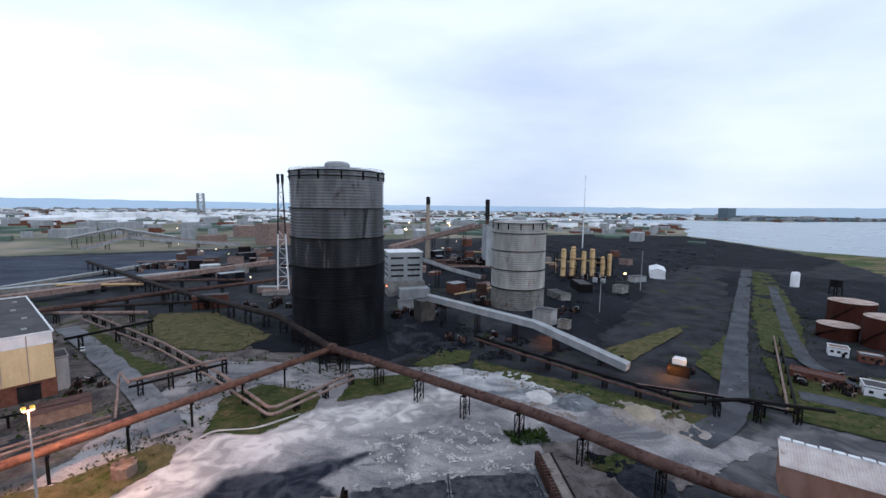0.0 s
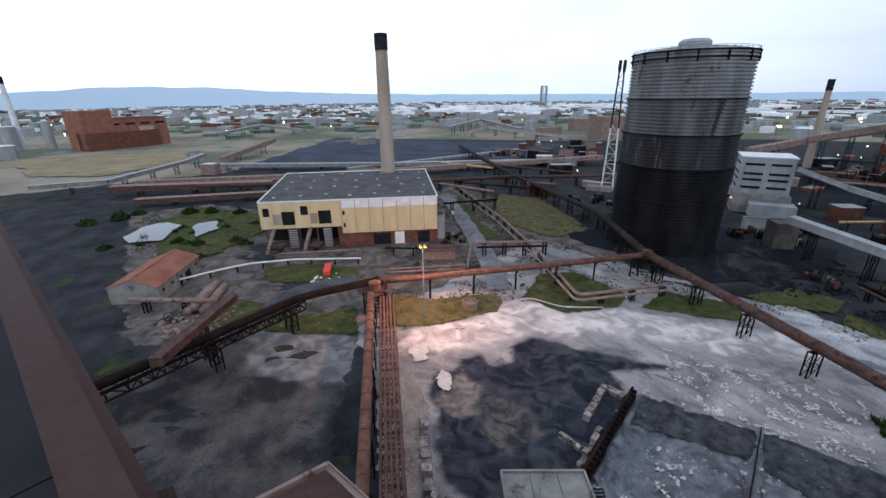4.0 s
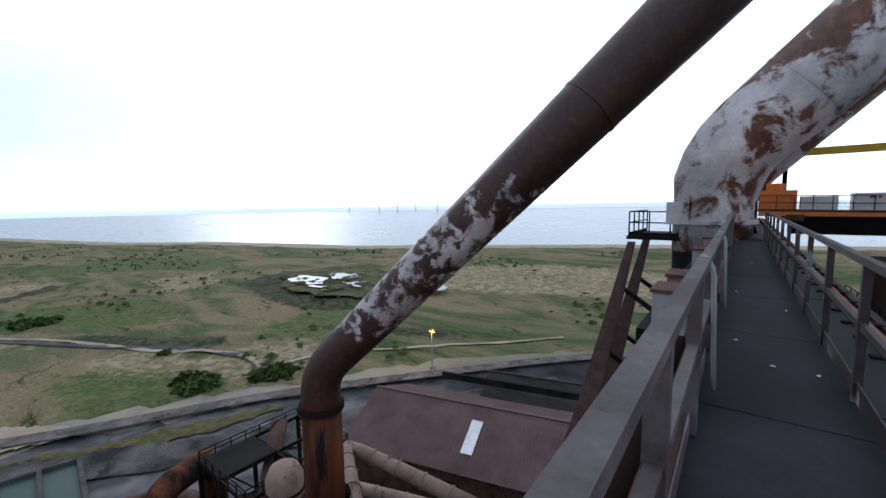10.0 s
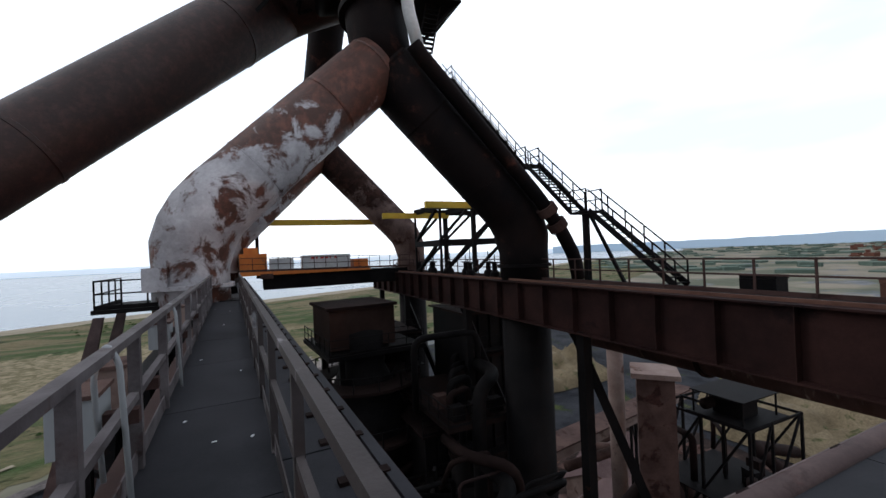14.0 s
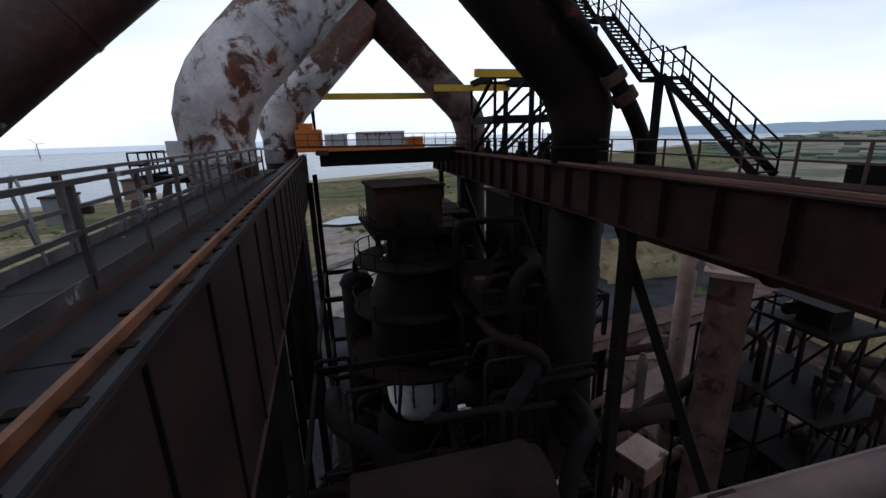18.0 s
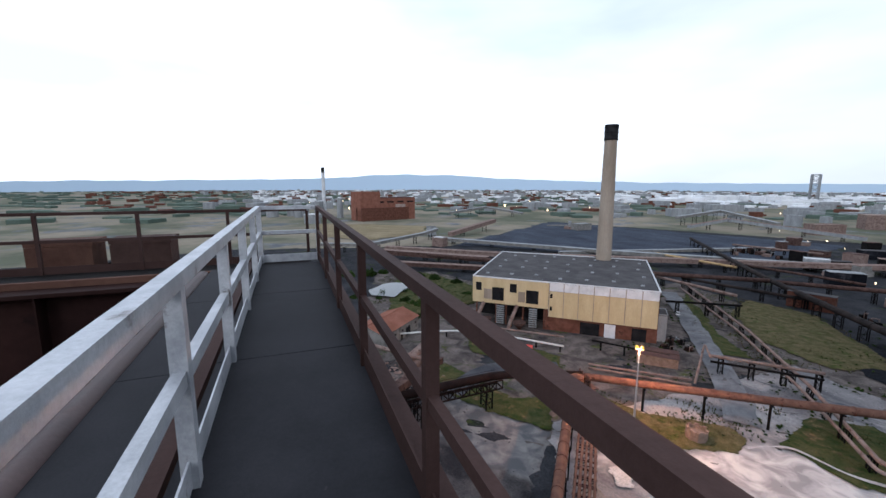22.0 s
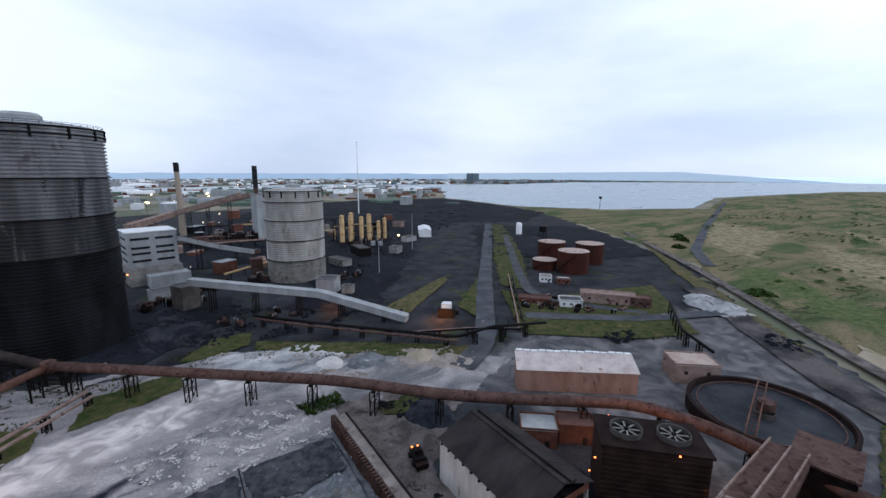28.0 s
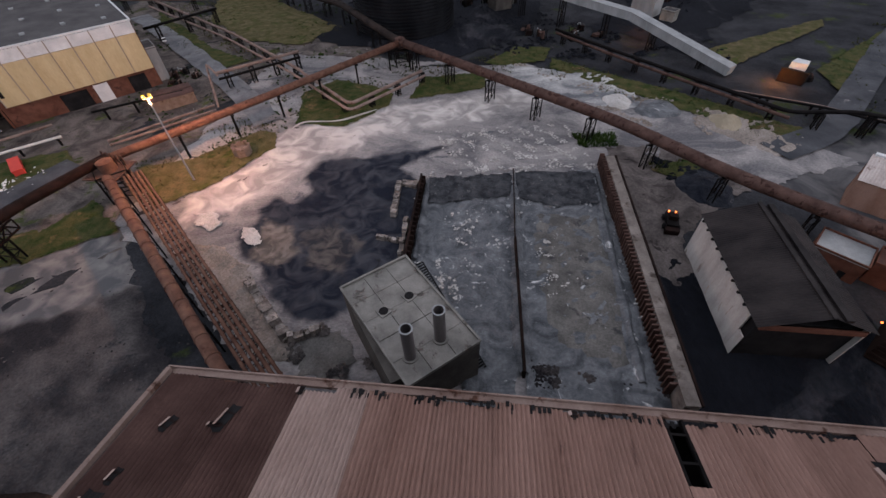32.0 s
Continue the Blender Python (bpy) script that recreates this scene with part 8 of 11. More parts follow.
gantry("ramp_gallery", "brown inclined gallery running from the roof to a hopper", [(-45, -19, 18), (-72, -21.3, 14.2), (-100, -24.5, 12)], 7.0, 2.6, "rust", "rust", 12)
g2 = thing("gallery_rails", "rusty side rails of the inclined gallery", "rail")
for s in (-3.2, 0.2, 3.2):
    part("rail", bar(bmesh.new(), (-45, -19 + s, 20.0), (-100, -24.5 + s, 14.0), 0.3, 0.6), "rustpale" if s else "darksteel", g2)
hop = thing("dark_hopper", "dark steel hopper house by the thickener", "hopper", -106, -20, 0, 8)
part("body", prism([(-6, -5), (6, -5), (6, 5), (-6, 5)], 0, 12), "darksteel", hop)
part("roof", prism([(-6.4, -5.4), (6.4, -5.4), (6.4, 5.4), (-6.4, 5.4)], 12, 12.5), "rust", hop)
basin = thing("settling_basin", "concrete settling basin with green water", "basin")
B4 = [Vector((-146, 4, 0)), Vector((-143, 19, 0)), Vector((-119, 16, 0)), Vector((-121, 1.5, 0))]
part("water", prism(B4, 0.4, 1.6), "greenwater", basin, "still green water")
for a, b in zip(B4, B4[1:] + B4[:1]):
    part("basin_wall", bar(bmesh.new(), a + Vector((0, 0, 1.3)), b + Vector((0, 0, 1.3)), 1.0, 2.6), "concretedark", basin)
m0, m1 = (B4[0] + B4[1]) / 2, (B4[2] + B4[3]) / 2
part("divider", bar(bmesh.new(), m0 + Vector((0, 0, 1.3)), m1 + Vector((0, 0, 1.3)), 1.0, 2.5), "concretedark", basin)
kiln = thing("fire_hut", "dark open hut with a pale cap and glowing embers", "hut", *(-106.1, -157.6), 0, 140)
part("wall", boxes((-4, -3, 0, 4, -2.7, 4.5), (-4, -2.7, 0, -3.7, 3, 4.5), (3.7, -2.7, 0, 4, 3, 4.5)), "darksteel", kiln)
part("roof", boxes((-4.2, -3.2, 4.5, 4.2, 3.2, 4.8)), "dark", kiln)
part("cap", prism([(-2.5, -2), (2.5, -2), (2, 2), (-2, 2)], 4.8, 7), "white", kiln)
part("embers", lathe([(0, 0.1), (1.6, 0.1), (1.1, 0.8), (0, 1.1)], 9), "ember", kiln).location = (1.5, 3.6, 0.6)
part("ember_heap", lathe([(0, 0.0), (2.6, 0.0), (1.5, 0.9), (0, 1.3)], 11), "coal", kiln).location = (1.5, 3.6, -0.2)
lamp_light(*(-99.8, -154.0), 3.0, 6000, 0.5, (1.0, 0.35, 0.08))
lamp_light(*(-64.1, -201.0), 3.5, 4000, 0.5, (1.0, 0.35, 0.08))

# ---- cast house roof ----
roof = thing("cast_house", "cast house under a long corrugated roof, rusty with paler bays", "cast house")
EAVE, RIDGE, YE, YR = 35.0, 38.4, -15.6, -2.5


def bay(x0, x1, m, front=True, holes=()):
    n = max(1, round((x1 - x0) / 2.65))
    for i in range(n):
        a, b = x0 + (x1 - x0) * i / n - (0.18 if i else 0), x0 + (x1 - x0) * (i + 1) / n
        dz = 0.014 * ((i * 5) % 3)
        ye = YE if front else 9.6
        part("roof_sheet", corrugated((a, ye + 0.15 * ((i * 3) % 4) * (1 if front else -1), EAVE + dz), (b, ye + 0.15 * ((i * 3) % 4) * (1 if front else -1), EAVE + dz), (b, YR, RIDGE + dz), (a, YR, RIDGE + dz), 0.36, 0.10), m, roof)


bay(-45, -31, "roofrust")
bay(-31, -16.3, "roofrust")
bay(-14.7, 8.8, "roofrust")
n_strip = corrugated((-16.3, -10.4, 36.36), (-14.7, -10.4, 36.36), (-14.7, YR, RIDGE), (-16.3, YR, RIDGE), 0.36, 0.045)
part("roof_sheet", n_strip, "roofrust", roof)
bay(8.8, 14.6, "roofpale")
bay(14.6, 26.8, "roofbrown")
bay(-45, -4, "rooftan", False)
part("gutter", boxes((-45.2, -16.1, 34.55, 27.2, -15.6, 35.0)), "rustpale", roof)
part("gutter_lip", boxes((-45.2, -16.2, 34.9, 27.2, -16.08, 35.35)), "rustpale", roof)
part("verge", bar(bmesh.new(), (27.0, -15.9, 35.2), (27.0, -2.5, 38.6), 0.4, 0.5), "rustpale", roof)
part("verge", bar(bmesh.new(), (-45.1, -15.9, 35.2), (-45.1, -2.5, 38.6), 0.5, 0.4), "rustpale", roof)
part("verge", bar(bmesh.new(), (-45.1, 9.8, 35.1), (-45.1, -2.5, 38.6), 0.5, 0.4), "rustpale", roof)
part("ridge_cap", boxes((-45.3, -2.85, 38.4, 27.2, -2.15, 38.68)), "palegrey", roof)
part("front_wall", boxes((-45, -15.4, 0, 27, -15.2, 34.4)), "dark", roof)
part("end_wall", boxes((26.7, -15.2, 0, 26.9, -3, 34.6)), "rust", roof)
part("west_wall", boxes((-45, -15.2, 0, -44.8, 9.2, 34.6)), "rust", roof)
part("back_wall", boxes((-44.8, 9.0, 0, -4, 9.2, 34.6)), "rust", roof)
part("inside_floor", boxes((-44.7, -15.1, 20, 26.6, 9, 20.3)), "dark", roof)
for k in range(6):
    y = YE + 1.2 + k * 2.2
    z = EAVE + (y - YE) * (RIDGE - EAVE) / (YR - YE) - 0.25
    part("purlin", boxes((-44.6, y, z - 0.12, 26.6, y + 0.18, z + 0.06)), "darksteel", roof)
for x in (-16.2, -14.9):
    part("rafter", bar(bmesh.new(), (x, YE, EAVE - 0.4), (x, YR, RIDGE - 0.4), 0.2, 0.35), "darksteel", roof)
SLOPE = math.degrees(math.atan2(RIDGE - EAVE, YR - YE))


def torn_hole(x, y, w, l, turn=0.0):
    """A ragged dark patch laid on the sheeting as a hole's shade, with purlin ends on it and a sheet bent up at its
    side.
    """
    z = EAVE + (y - YE) * (RIDGE - EAVE) / (YR - YE) + 0.1
    m = pose(x, y, z, SLOPE) @ pose(0, 0, 0, 0, 0, turn)
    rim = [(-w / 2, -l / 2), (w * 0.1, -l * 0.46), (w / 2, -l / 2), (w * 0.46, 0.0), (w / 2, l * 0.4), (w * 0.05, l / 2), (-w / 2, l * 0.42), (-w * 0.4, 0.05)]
    part("torn_hole", prism(rim, 0, 0.02), "dark", roof, "dark patch laid on the sheeting as a hole's shade").matrix_basis = m
    for s in (-0.2, 0.22):
        part("purlin_end", boxes((-w * 0.46, l * s - 0.06, 0.022, w * 0.46, l * s + 0.06, 0.06)), "rustdark", roof).matrix_basis = m
    part("lifted_sheet", boxes((-0.14, -l * 0.3, 0, 0.14, l * 0.3, 0.02)), "roofpale", roof).matrix_basis = m @ pose(w * 0.52, 0, 0.1, 3, 24, 5)


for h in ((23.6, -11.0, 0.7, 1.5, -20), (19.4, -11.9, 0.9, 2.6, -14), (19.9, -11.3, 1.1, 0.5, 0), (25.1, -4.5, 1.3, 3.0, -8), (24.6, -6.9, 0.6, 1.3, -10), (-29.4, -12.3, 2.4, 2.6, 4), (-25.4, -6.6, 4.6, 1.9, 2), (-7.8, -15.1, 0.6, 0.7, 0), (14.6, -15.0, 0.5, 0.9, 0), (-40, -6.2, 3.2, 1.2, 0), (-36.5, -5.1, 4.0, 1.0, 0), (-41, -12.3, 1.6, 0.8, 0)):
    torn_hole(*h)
me = mesh_of("eave_tatter", boxes((-0.14, -0.25, 0, 0.14, 0.25, 0.03)), "dark")
for k in range(90):
    x = random.uniform(-30, 11)
    if noise.noise(Vector((x * 0.4, 1, 1))) > -0.1:
        piece("eave_tatter", me, roof, pose(x, YE + random.uniform(0.1, 0.7), EAVE + 0.14, 14, 0, random.uniform(-8, 8)))

# ---- furnace below the crane ----
FX, FY = 4.6, 29.6
fur = thing("blast_furnace", "soot-dark blast furnace shell with a pale band", "blast furnace", FX, FY, 0)
part("shell", lathe([(7, 0), (7, 20), (6, 30), (4.2, 42), (3.0, 46.5)], 40), "darksteel", fur, smooth=True)
part("pale_band", lathe([(1.3, 45.4), (2.0, 45.9), (2.45, 47.0), (2.6, 48.4), (2.55, 50.2), (2.3, 51)], 40), "bandgrey", fur, smooth=True)
for k in range(10):
    part("band_strap", boxes((2.52, -0.06, 47.6, 2.66, 0.06, 50.6)), "darksteel", fur).matrix_basis = pose(0, 0, 0, 0, 0, k * 36)
part("throat", lathe([(2.6, 51), (3.4, 52), (3.4, 56), (2.6, 58), (1.6, 60), (1.6, 62.5), (0, 63)], 40), "darksteel", fur, smooth=True)
for z, r in ((51.3, 5.2), (55.5, 4.6), (59, 4.2), (44, 7.0), (36, 9.5)):
    ring = part("ring_platform", lathe([(2.4, z), (r, z), (r, z + 0.2), (2.4, z + 0.2)], 32), "rustdark", fur)
    part("ring_rail", pipe_bm([(r * math.cos(k * 0.2618), r * math.sin(k * 0.2618), z + 1.2) for k in range(25)], 0.05, 5, caps=False), "darksteel", ring)
    for k in range(16):
        part("rail_post", boxes((r - 0.05, -0.04, z + 0.2, r + 0.03, 0.04, z + 1.2)), "darksteel", ring).matrix_basis = pose(0, 0, 0, 0, 0, k * 22.5)
cap = thing("top_charging_house", "dark charging house on the furnace top", "charging house", 4.3, 31, 0.7, 5)
part("house", boxes((-2.4, -2.4, 60.8, 2.4, 2.6, 63.6)), "darkwood", cap)
part("roof", boxes((-2.6, -2.6, 63.6, 2.6, 2.8, 63.8)), "rustdark", cap)
part("floor", boxes((-2.9, -3.8, 60.4, 4.2, 4.2, 60.7)), "darksteel", cap)
rail_run(cap, (-2.8, -3.7, 60.7), (4.1, -3.7, 60.7), 1.1, 1.3, "darksteel", rail_w=0.05, rail_h=0.05)
rail_run(cap, (-2.8, -3.7, 60.7), (-2.8, 4.1, 60.7), 1.1, 1.3, "darksteel", rail_w=0.05, rail_h=0.05)
trestle_parts(cap, 0.8, 0, 5, 5, 60.4, 0, 9, 0.35, "darksteel")


def steel_frame(name, label, xs, ys, levels, z0=0.0, col=0.45, brace=True, material="darksteel", floors=(), skip=None, rise=0.0, deep=0.45):
    """Columns, beams and cross bracing of an open steel building."""
    root = thing(name, label, "steel frame")
    top = levels[-1]
    for x in xs:
        for y in ys:
            part("column", boxes((x - col / 2, y - col / 2, z0, x + col / 2, y + col / 2, top + rise)), material, root)
    for z in levels:
        for y in ys:
            if y != skip:
                part("beam", boxes((xs[0], y - deep / 4, z - deep, xs[-1], y + deep / 4, z)), material, root)
        for x in xs:
            part("beam", boxes((x - deep / 4, ys[0], z - deep, x + deep / 4, ys[-1], z)), material, root)
    if brace:
        for za, zb in zip((z0, *levels), levels):
            for y in (ys[0], ys[-1]) if skip is None else ():
                for xa, xb in zip(xs, xs[1:]):
                    part("brace", bar(bmesh.new(), (xa, y, za), (xb, y, zb), 0.2), material, root)
            for x in (xs[0], xs[-1]):
                for ya, yb_ in zip(ys, ys[1:]):
                    part("brace", bar(bmesh.new(), (x, ya, zb), (x, yb_, za), 0.2), material, root)
    for z, xa, xb, ya, yb_ in floors:
        part("floor_grating", boxes((xa, ya, z - 0.02, xb, yb_, z + 0.08)), material, root)
    return root


# the wide floor at 40 is a dark sheet added to black out the ground
steel_frame("furnace_steelwork", "soot-black steelwork standing round the furnace", (-2.65, 10.5), (13.3, 24, 36, 44), (14, 26, 36, 46, 54), floors=((54, 7.5, 10.4, 20, 44), (40, -2.6, 10.4, 8.5, 46), (26, 1.0, 10.4, 13.5, 44), (46, 8.0, 10.4, 13.5, 44)), skip=13.3, rise=10.3)
for y in (13.3, 24, 36):
    t = thing("raking_strut", "dark raking strut under the crane girder", "strut")
    part("strut", bar(bmesh.new(), (10.5, y + 0.6, 64.2), (16, y - 3.5, 46), 0.4, 0.4), "darksteel", t)
def bunker(name, label, x0, y0, x1, y1, z0, z1, material="darksteel"):
    """A sheeted bunker with ribs, a railed roof and pipes down its south face."""
    root = thing(name, label, "bunker")
    part("body", boxes((x0, y0, z0, x1, y1, z1)), material, root)
    part("roof_deck", boxes((x0 - 0.4, y0 - 0.6, z1, x1 + 0.3, y1, z1 + 0.14)), "rustdark", root)
    me = mesh_of("rib", boxes((-0.08, -0.16, z0, 0.08, 0, z1)), material)
    n = max(2, round((x1 - x0) / 0.95))
    for i in range(n + 1):
        piece("rib", me, root, pose(x0 + (x1 - x0) * i / n, y0, 0))
    for k, z in enumerate(np.arange(z1 - 3.2, z0 + 2, -3.6)):
        part("wind_beam", boxes((x0 - 0.1, y0 - 0.3, z, x1 + 0.1, y0 - 0.17, z + 0.25)), "rustdark", root)
        part("gangway", boxes((x0 - 0.3, y0 - 1.15, z + 0.6, x1 + 0.2, y0 - 0.31, z + 0.68)), material, root)
        rail_run(root, (x0 - 0.3, y0 - 1.12, z + 0.68), (x1 + 0.2, y0 - 1.12, z + 0.68), 1.05, 1.3, material, rail_w=0.045, rail_h=0.045, kick=0)
    rail_run(root, (x0 - 0.35, y0 - 0.55, z1 + 0.14), (x1 + 0.25, y0 - 0.55, z1 + 0.14), 1.05, 1.1, material, rail_w=0.05, rail_h=0.05)
    return root


# dark blocks fill the black depth beside the furnace; their forms are unseen
bunker("charge_bunker", "soot-black sheeted charge bunker beside the furnace", 6.9, 23.6, 10.3, 36.5, 40.1, 56.6)
bunker("dust_bunker", "black dust bunker under the crane girder", 7.6, 14.6, 10.2, 19.6, 40.1, 51.0)
bunker("valve_house", "black valve house at the furnace foot", -1.6, 15.5, 0.6, 20.2, 40.1, 46.5)
bunker("winch_house", "black winch house behind the furnace top", 5.9, 33.0, 10.2, 42.5, 40.1, 61.2)
# black block added so no bright ground shows under the girder
bunker("sight_block", "black sheeted block added behind the crane girder to close the view", 11.2, 25.5, 17.0, 31.5, 40.1, 63.5)
for k, (x, y, z0, z1, r) in enumerate(((6.4, 21.4, 40.1, 53.5, 1.15), (6.2, 18.2, 40.1, 46.0, 0.7), (-0.2, 24.5, 40.1, 50.0, 1.0), (0.4, 34.0, 40.1, 57.0, 1.3), (8.7, 21.9, 51.0, 56.5, 0.8))):
    v = thing("black_vessel", "soot-black domed vessel in the furnace steelwork", "vessel", x, y, 0)
    part("shell", lathe([(r, z0), (r, z1 - r * 0.6), (r * 0.8, z1 - r * 0.25), (0, z1)], 24), "darksteel", v, smooth=True)
    for z in (z0 + (z1 - z0) * 0.45, z1 - r * 0.9):
        part("flange", lathe([(r, z), (r + 0.14, z), (r + 0.14, z + 0.18), (r, z + 0.18)], 24), "rustdark", v)
    part("neck", pipe_bm(bend([(0, 0, z1 - 0.2), (0, 0, z1 + 0.9), (0.9 + 0.3 * k, 0.7, z1 + 0.9)], 0.5, 4), 0.24, 12), "darksteel", v, smooth=True)
rng_f = random.Random(91)
for k in range(26):
    t = thing("furnace_pipe", "thin sooty pipe threading the furnace steelwork", "pipe")
    x, y, z = rng_f.uniform(-1.5, 9.8), rng_f.uniform(14, 24), rng_f.uniform(46, 58)
    if 0.0 < x < 5.4:
        z = min(z, 66.5 - 0.84 * y)
    w, d = rng_f.uniform(1.2, 3.4), rng_f.uniform(0.6, 2.2)
    part("pipe", pipe_bm(bend([(x, y, 40.2), (x, y, z), (x + w * rng_f.choice((-1, 1)), y, z), (x + w * rng_f.choice((-1, 1)), y + d, z - rng_f.uniform(1, 5))], 0.35, 4), rng_f.uniform(0.07, 0.2), 8), rng_f.choice(("darksteel", "darksteel", "rustdark", "girderbrown")), t, smooth=True)
for k in range(8):
    t = thing("access_stair", "short black access ladder in the steelwork", "ladder", rng_f.uniform(4.5, 9.5), rng_f.uniform(14, 23), rng_f.uniform(42, 52), rng_f.uniform(-40, 40))
    for sx in (-0.28, 0.28):
        part("stile", bar(bmesh.new(), (sx, 0, 0), (sx, 1.5, 3.6), 0.07), "darksteel", t)
    me = mesh_of("rung", boxes((-0.26, -0.04, -0.03, 0.26, 0.04, 0.03)), "darksteel")
    for q in range(9):
        piece("rung", me, t, pose(0, 0.15 + q * 0.155, 0.35 + q * 0.37))
rm = thing("streaked_main", "wide brown main with pale drip streaks behind the crane girder", "pipe")
part("pipe", pipe_bm([(13.4, 2.5, 63.7), (13.4, 16.6, 63.7)], 0.85, 28), "streakpipe", rm, smooth=True)
for y in (3.2, 9.6, 16.0):
    part("flange", pipe_bm([(13.4, y, 63.7), (13.4, y + 0.14, 63.7)], 0.97, 28), "rustdark", rm)
    part("hanger", boxes((13.32, y - 0.25, 64.4, 13.48, y - 0.13, 66.0)), "darksteel", rm)
mach = thing("hoist_platform", "dark machine platform crowded with pipes beside the furnace", "machine platform", 9.5, 24.5, 0)
part("floor", boxes((-2.6, -4.5, 58.0, 2.0, 5.0, 58.3)), "rustdark", mach)
for k in range(7):
    x, y = -1.8 + 0.6 * k, -3 + 1.1 * k
    part("pipe_loop", pipe_bm(bend([(x, y, 58.3), (x, y, 59.6 + 0.3 * (k % 3)), (x + 1.6, y + 0.6, 59.6 + 0.3 * (k % 3)), (x + 1.6, y + 0.6, 58.3)], 0.5, 4), 0.2 + 0.04 * (k % 2), 10), "rustdark" if k % 3 == 0 else "darksteel", mach, smooth=True)
part("big_hoop", pipe_bm(bend([(-3.0, -0.6, 58), (-3.0, -0.6, 62.6), (1.6, -0.6, 62.6), (1.6, -0.6, 58)], 0.9, 5), 0.22, 14), "darksteel", mach, smooth=True)
for k in range(6):
    part("motor", boxes((-0.4, -0.35, 58.3, 0.4, 0.35, 59.1)), "rust" if k == 3 else "darksteel", mach).location = (-1.6 + (k % 3) * 1.3, -3.5 + (k // 3) * 2.2, 0)
rail_run(mach, (-2.6, -4.5, 58.3), (-2.6, 5.0, 58.3), 1.1, 1.4, "darksteel", rail_w=0.05, rail_h=0.05)
rail_run(mach, (-2.6, -4.5, 58.3), (2.0, -4.5, 58.3), 1.1, 1.4, "darksteel", rail_w=0.05, rail_h=0.05)
main = thing("cross_main", "wide brown cross main below the crane", "pipe")
part("pipe", pipe_bm([(-0.6, 10.2, 56.4), (5.2, 10.2, 56.4)], 1.5, 28), "rustdark", main, smooth=True)
part("end_cap", pipe_bm([(5.2, 10.2, 56.4), (5.6, 10.2, 56.4)], 1.3, 28), "rustdark", main)
part("saddle", boxes((0.5, 9.2, 40, 1.2, 11.2, 55.0), (4.0, 9.2, 40, 4.7, 11.2, 55.0)), "darksteel", main)
for k, (x, y, z) in enumerate(((6.4, 15, 56), (9.3, 17, 57.0), (8.4, 13, 54), (0.8, 15, 55), (8.8, 20, 60))):
    t = thing("bent_pipe", "dark bent pipe below the crane girder", "pipe")
    part("pipe", pipe_bm(bend([(x, y, 30), (x, y, z), (x + (-1) ** k * 2.2, y + 1.5, z + 0.4), (x + (-1) ** k * 2.2, y + 4, z + 0.4)], 1.2, 5), 0.3 if k == 1 else 0.42, 14), "rustdark" if k == 1 else "darksteel", t, smooth=True)
for k, (x, y, z) in enumerate(((5.6, 20, 52), (6.0, 20.3, 51.6), (8.9, 14.5, 51), (9.3, 14.7, 51), (7.2, 16, 49.5))):
    wb_ = thing("white_box", "small white junction box", "junction box", x, y, z, 20 * k)
    part("box", boxes((-0.22, -0.15, 0, 0.22, 0.15, 0.5)), "white", wb_)
    part("bracket", boxes((-0.3, -0.05, -0.4, 0.3, 0.2, 0.0)), "darksteel", wb_)
steel_frame("steelwork_tower", "rusty black lattice steelwork beyond the crane girder", (38, 41.6, 46.8), (22, 26.5, 31), (8, 17, 24, 31, 36.5, 43, 50.5), col=0.24, deep=0.26, material="darksteel", floors=((50.5, 38, 44.6, 22, 28), (43, 37, 46.8, 21, 31), (36.5, 38, 45, 22, 31), (31, 36.5, 47.8, 20.5, 31), (24, 38, 46.8, 22, 31), (17, 36, 46.8, 20, 31)))
rng_t = random.Random(17)
for q in range(34):
    z = rng_t.choice((17, 24, 31, 36.5, 43)) + 0.1
    x, y = rng_t.uniform(36.5, 47), rng_t.uniform(20.5, 30)
    kind = q % 3
    t = thing(("winding_gear", "control_cabinet", "process_pipe")[kind], ("black winding gear on the lattice floor", "rusty control cabinet on the lattice floor", "sooty pipe bending through the lattice tower")[kind], ("machine", "cabinet", "pipe")[kind], x, y, z, rng_t.uniform(0, 90))
    if kind == 0:
        part("drum", pipe_bm([(-0.9, 0, 0.8), (0.9, 0, 0.8)], 0.62, 14), "rustdark", t, smooth=True)
        for sx in (-1.1, 0.95):
            part("side_frame", boxes((sx, -0.7, 0, sx + 0.15, 0.7, 1.1)), "darksteel", t)
    elif kind == 1:
        part("case", boxes((-0.7, -0.4, 0, 0.7, 0.4, rng_t.uniform(1.2, 2.4))), rng_t.choice(("rust", "rustdark", "darksteel")), t)
        part("plinth", boxes((-0.75, -0.45, -0.09, 0.75, 0.45, 0.0)), "darksteel", t)
    else:
        h = rng_t.uniform(2, 5)
        part("pipe", pipe_bm(bend([(0, 0, 0), (0, 0, h), (rng_t.uniform(1.5, 4), 0.6, h), (rng_t.uniform(2, 4), 0.8, h - 3)], 0.6, 4), rng_t.uniform(0.15, 0.4), 10), rng_t.choice(("rustdark", "darksteel", "rust")), t, smooth=True)
tophut = thing("drive_house", "black drive house on the lattice steelwork", "drive house", 41, 25, 50.6)
part("house", boxes((-1.2, -1.4, 0, 1.4, 1.4, 1.5)), "darksteel", tophut)
part("roof", boxes((-3.0, -2.6, 2.2, 3.0, 2.6, 2.3)), "darksteel", tophut)
for sx in (-2.8, 2.7):
    for sy in (-2.4, 2.3):
        part("post", boxes((sx, sy, 0, sx + 0.14, sy + 0.14, 2.2)), "darksteel", tophut)
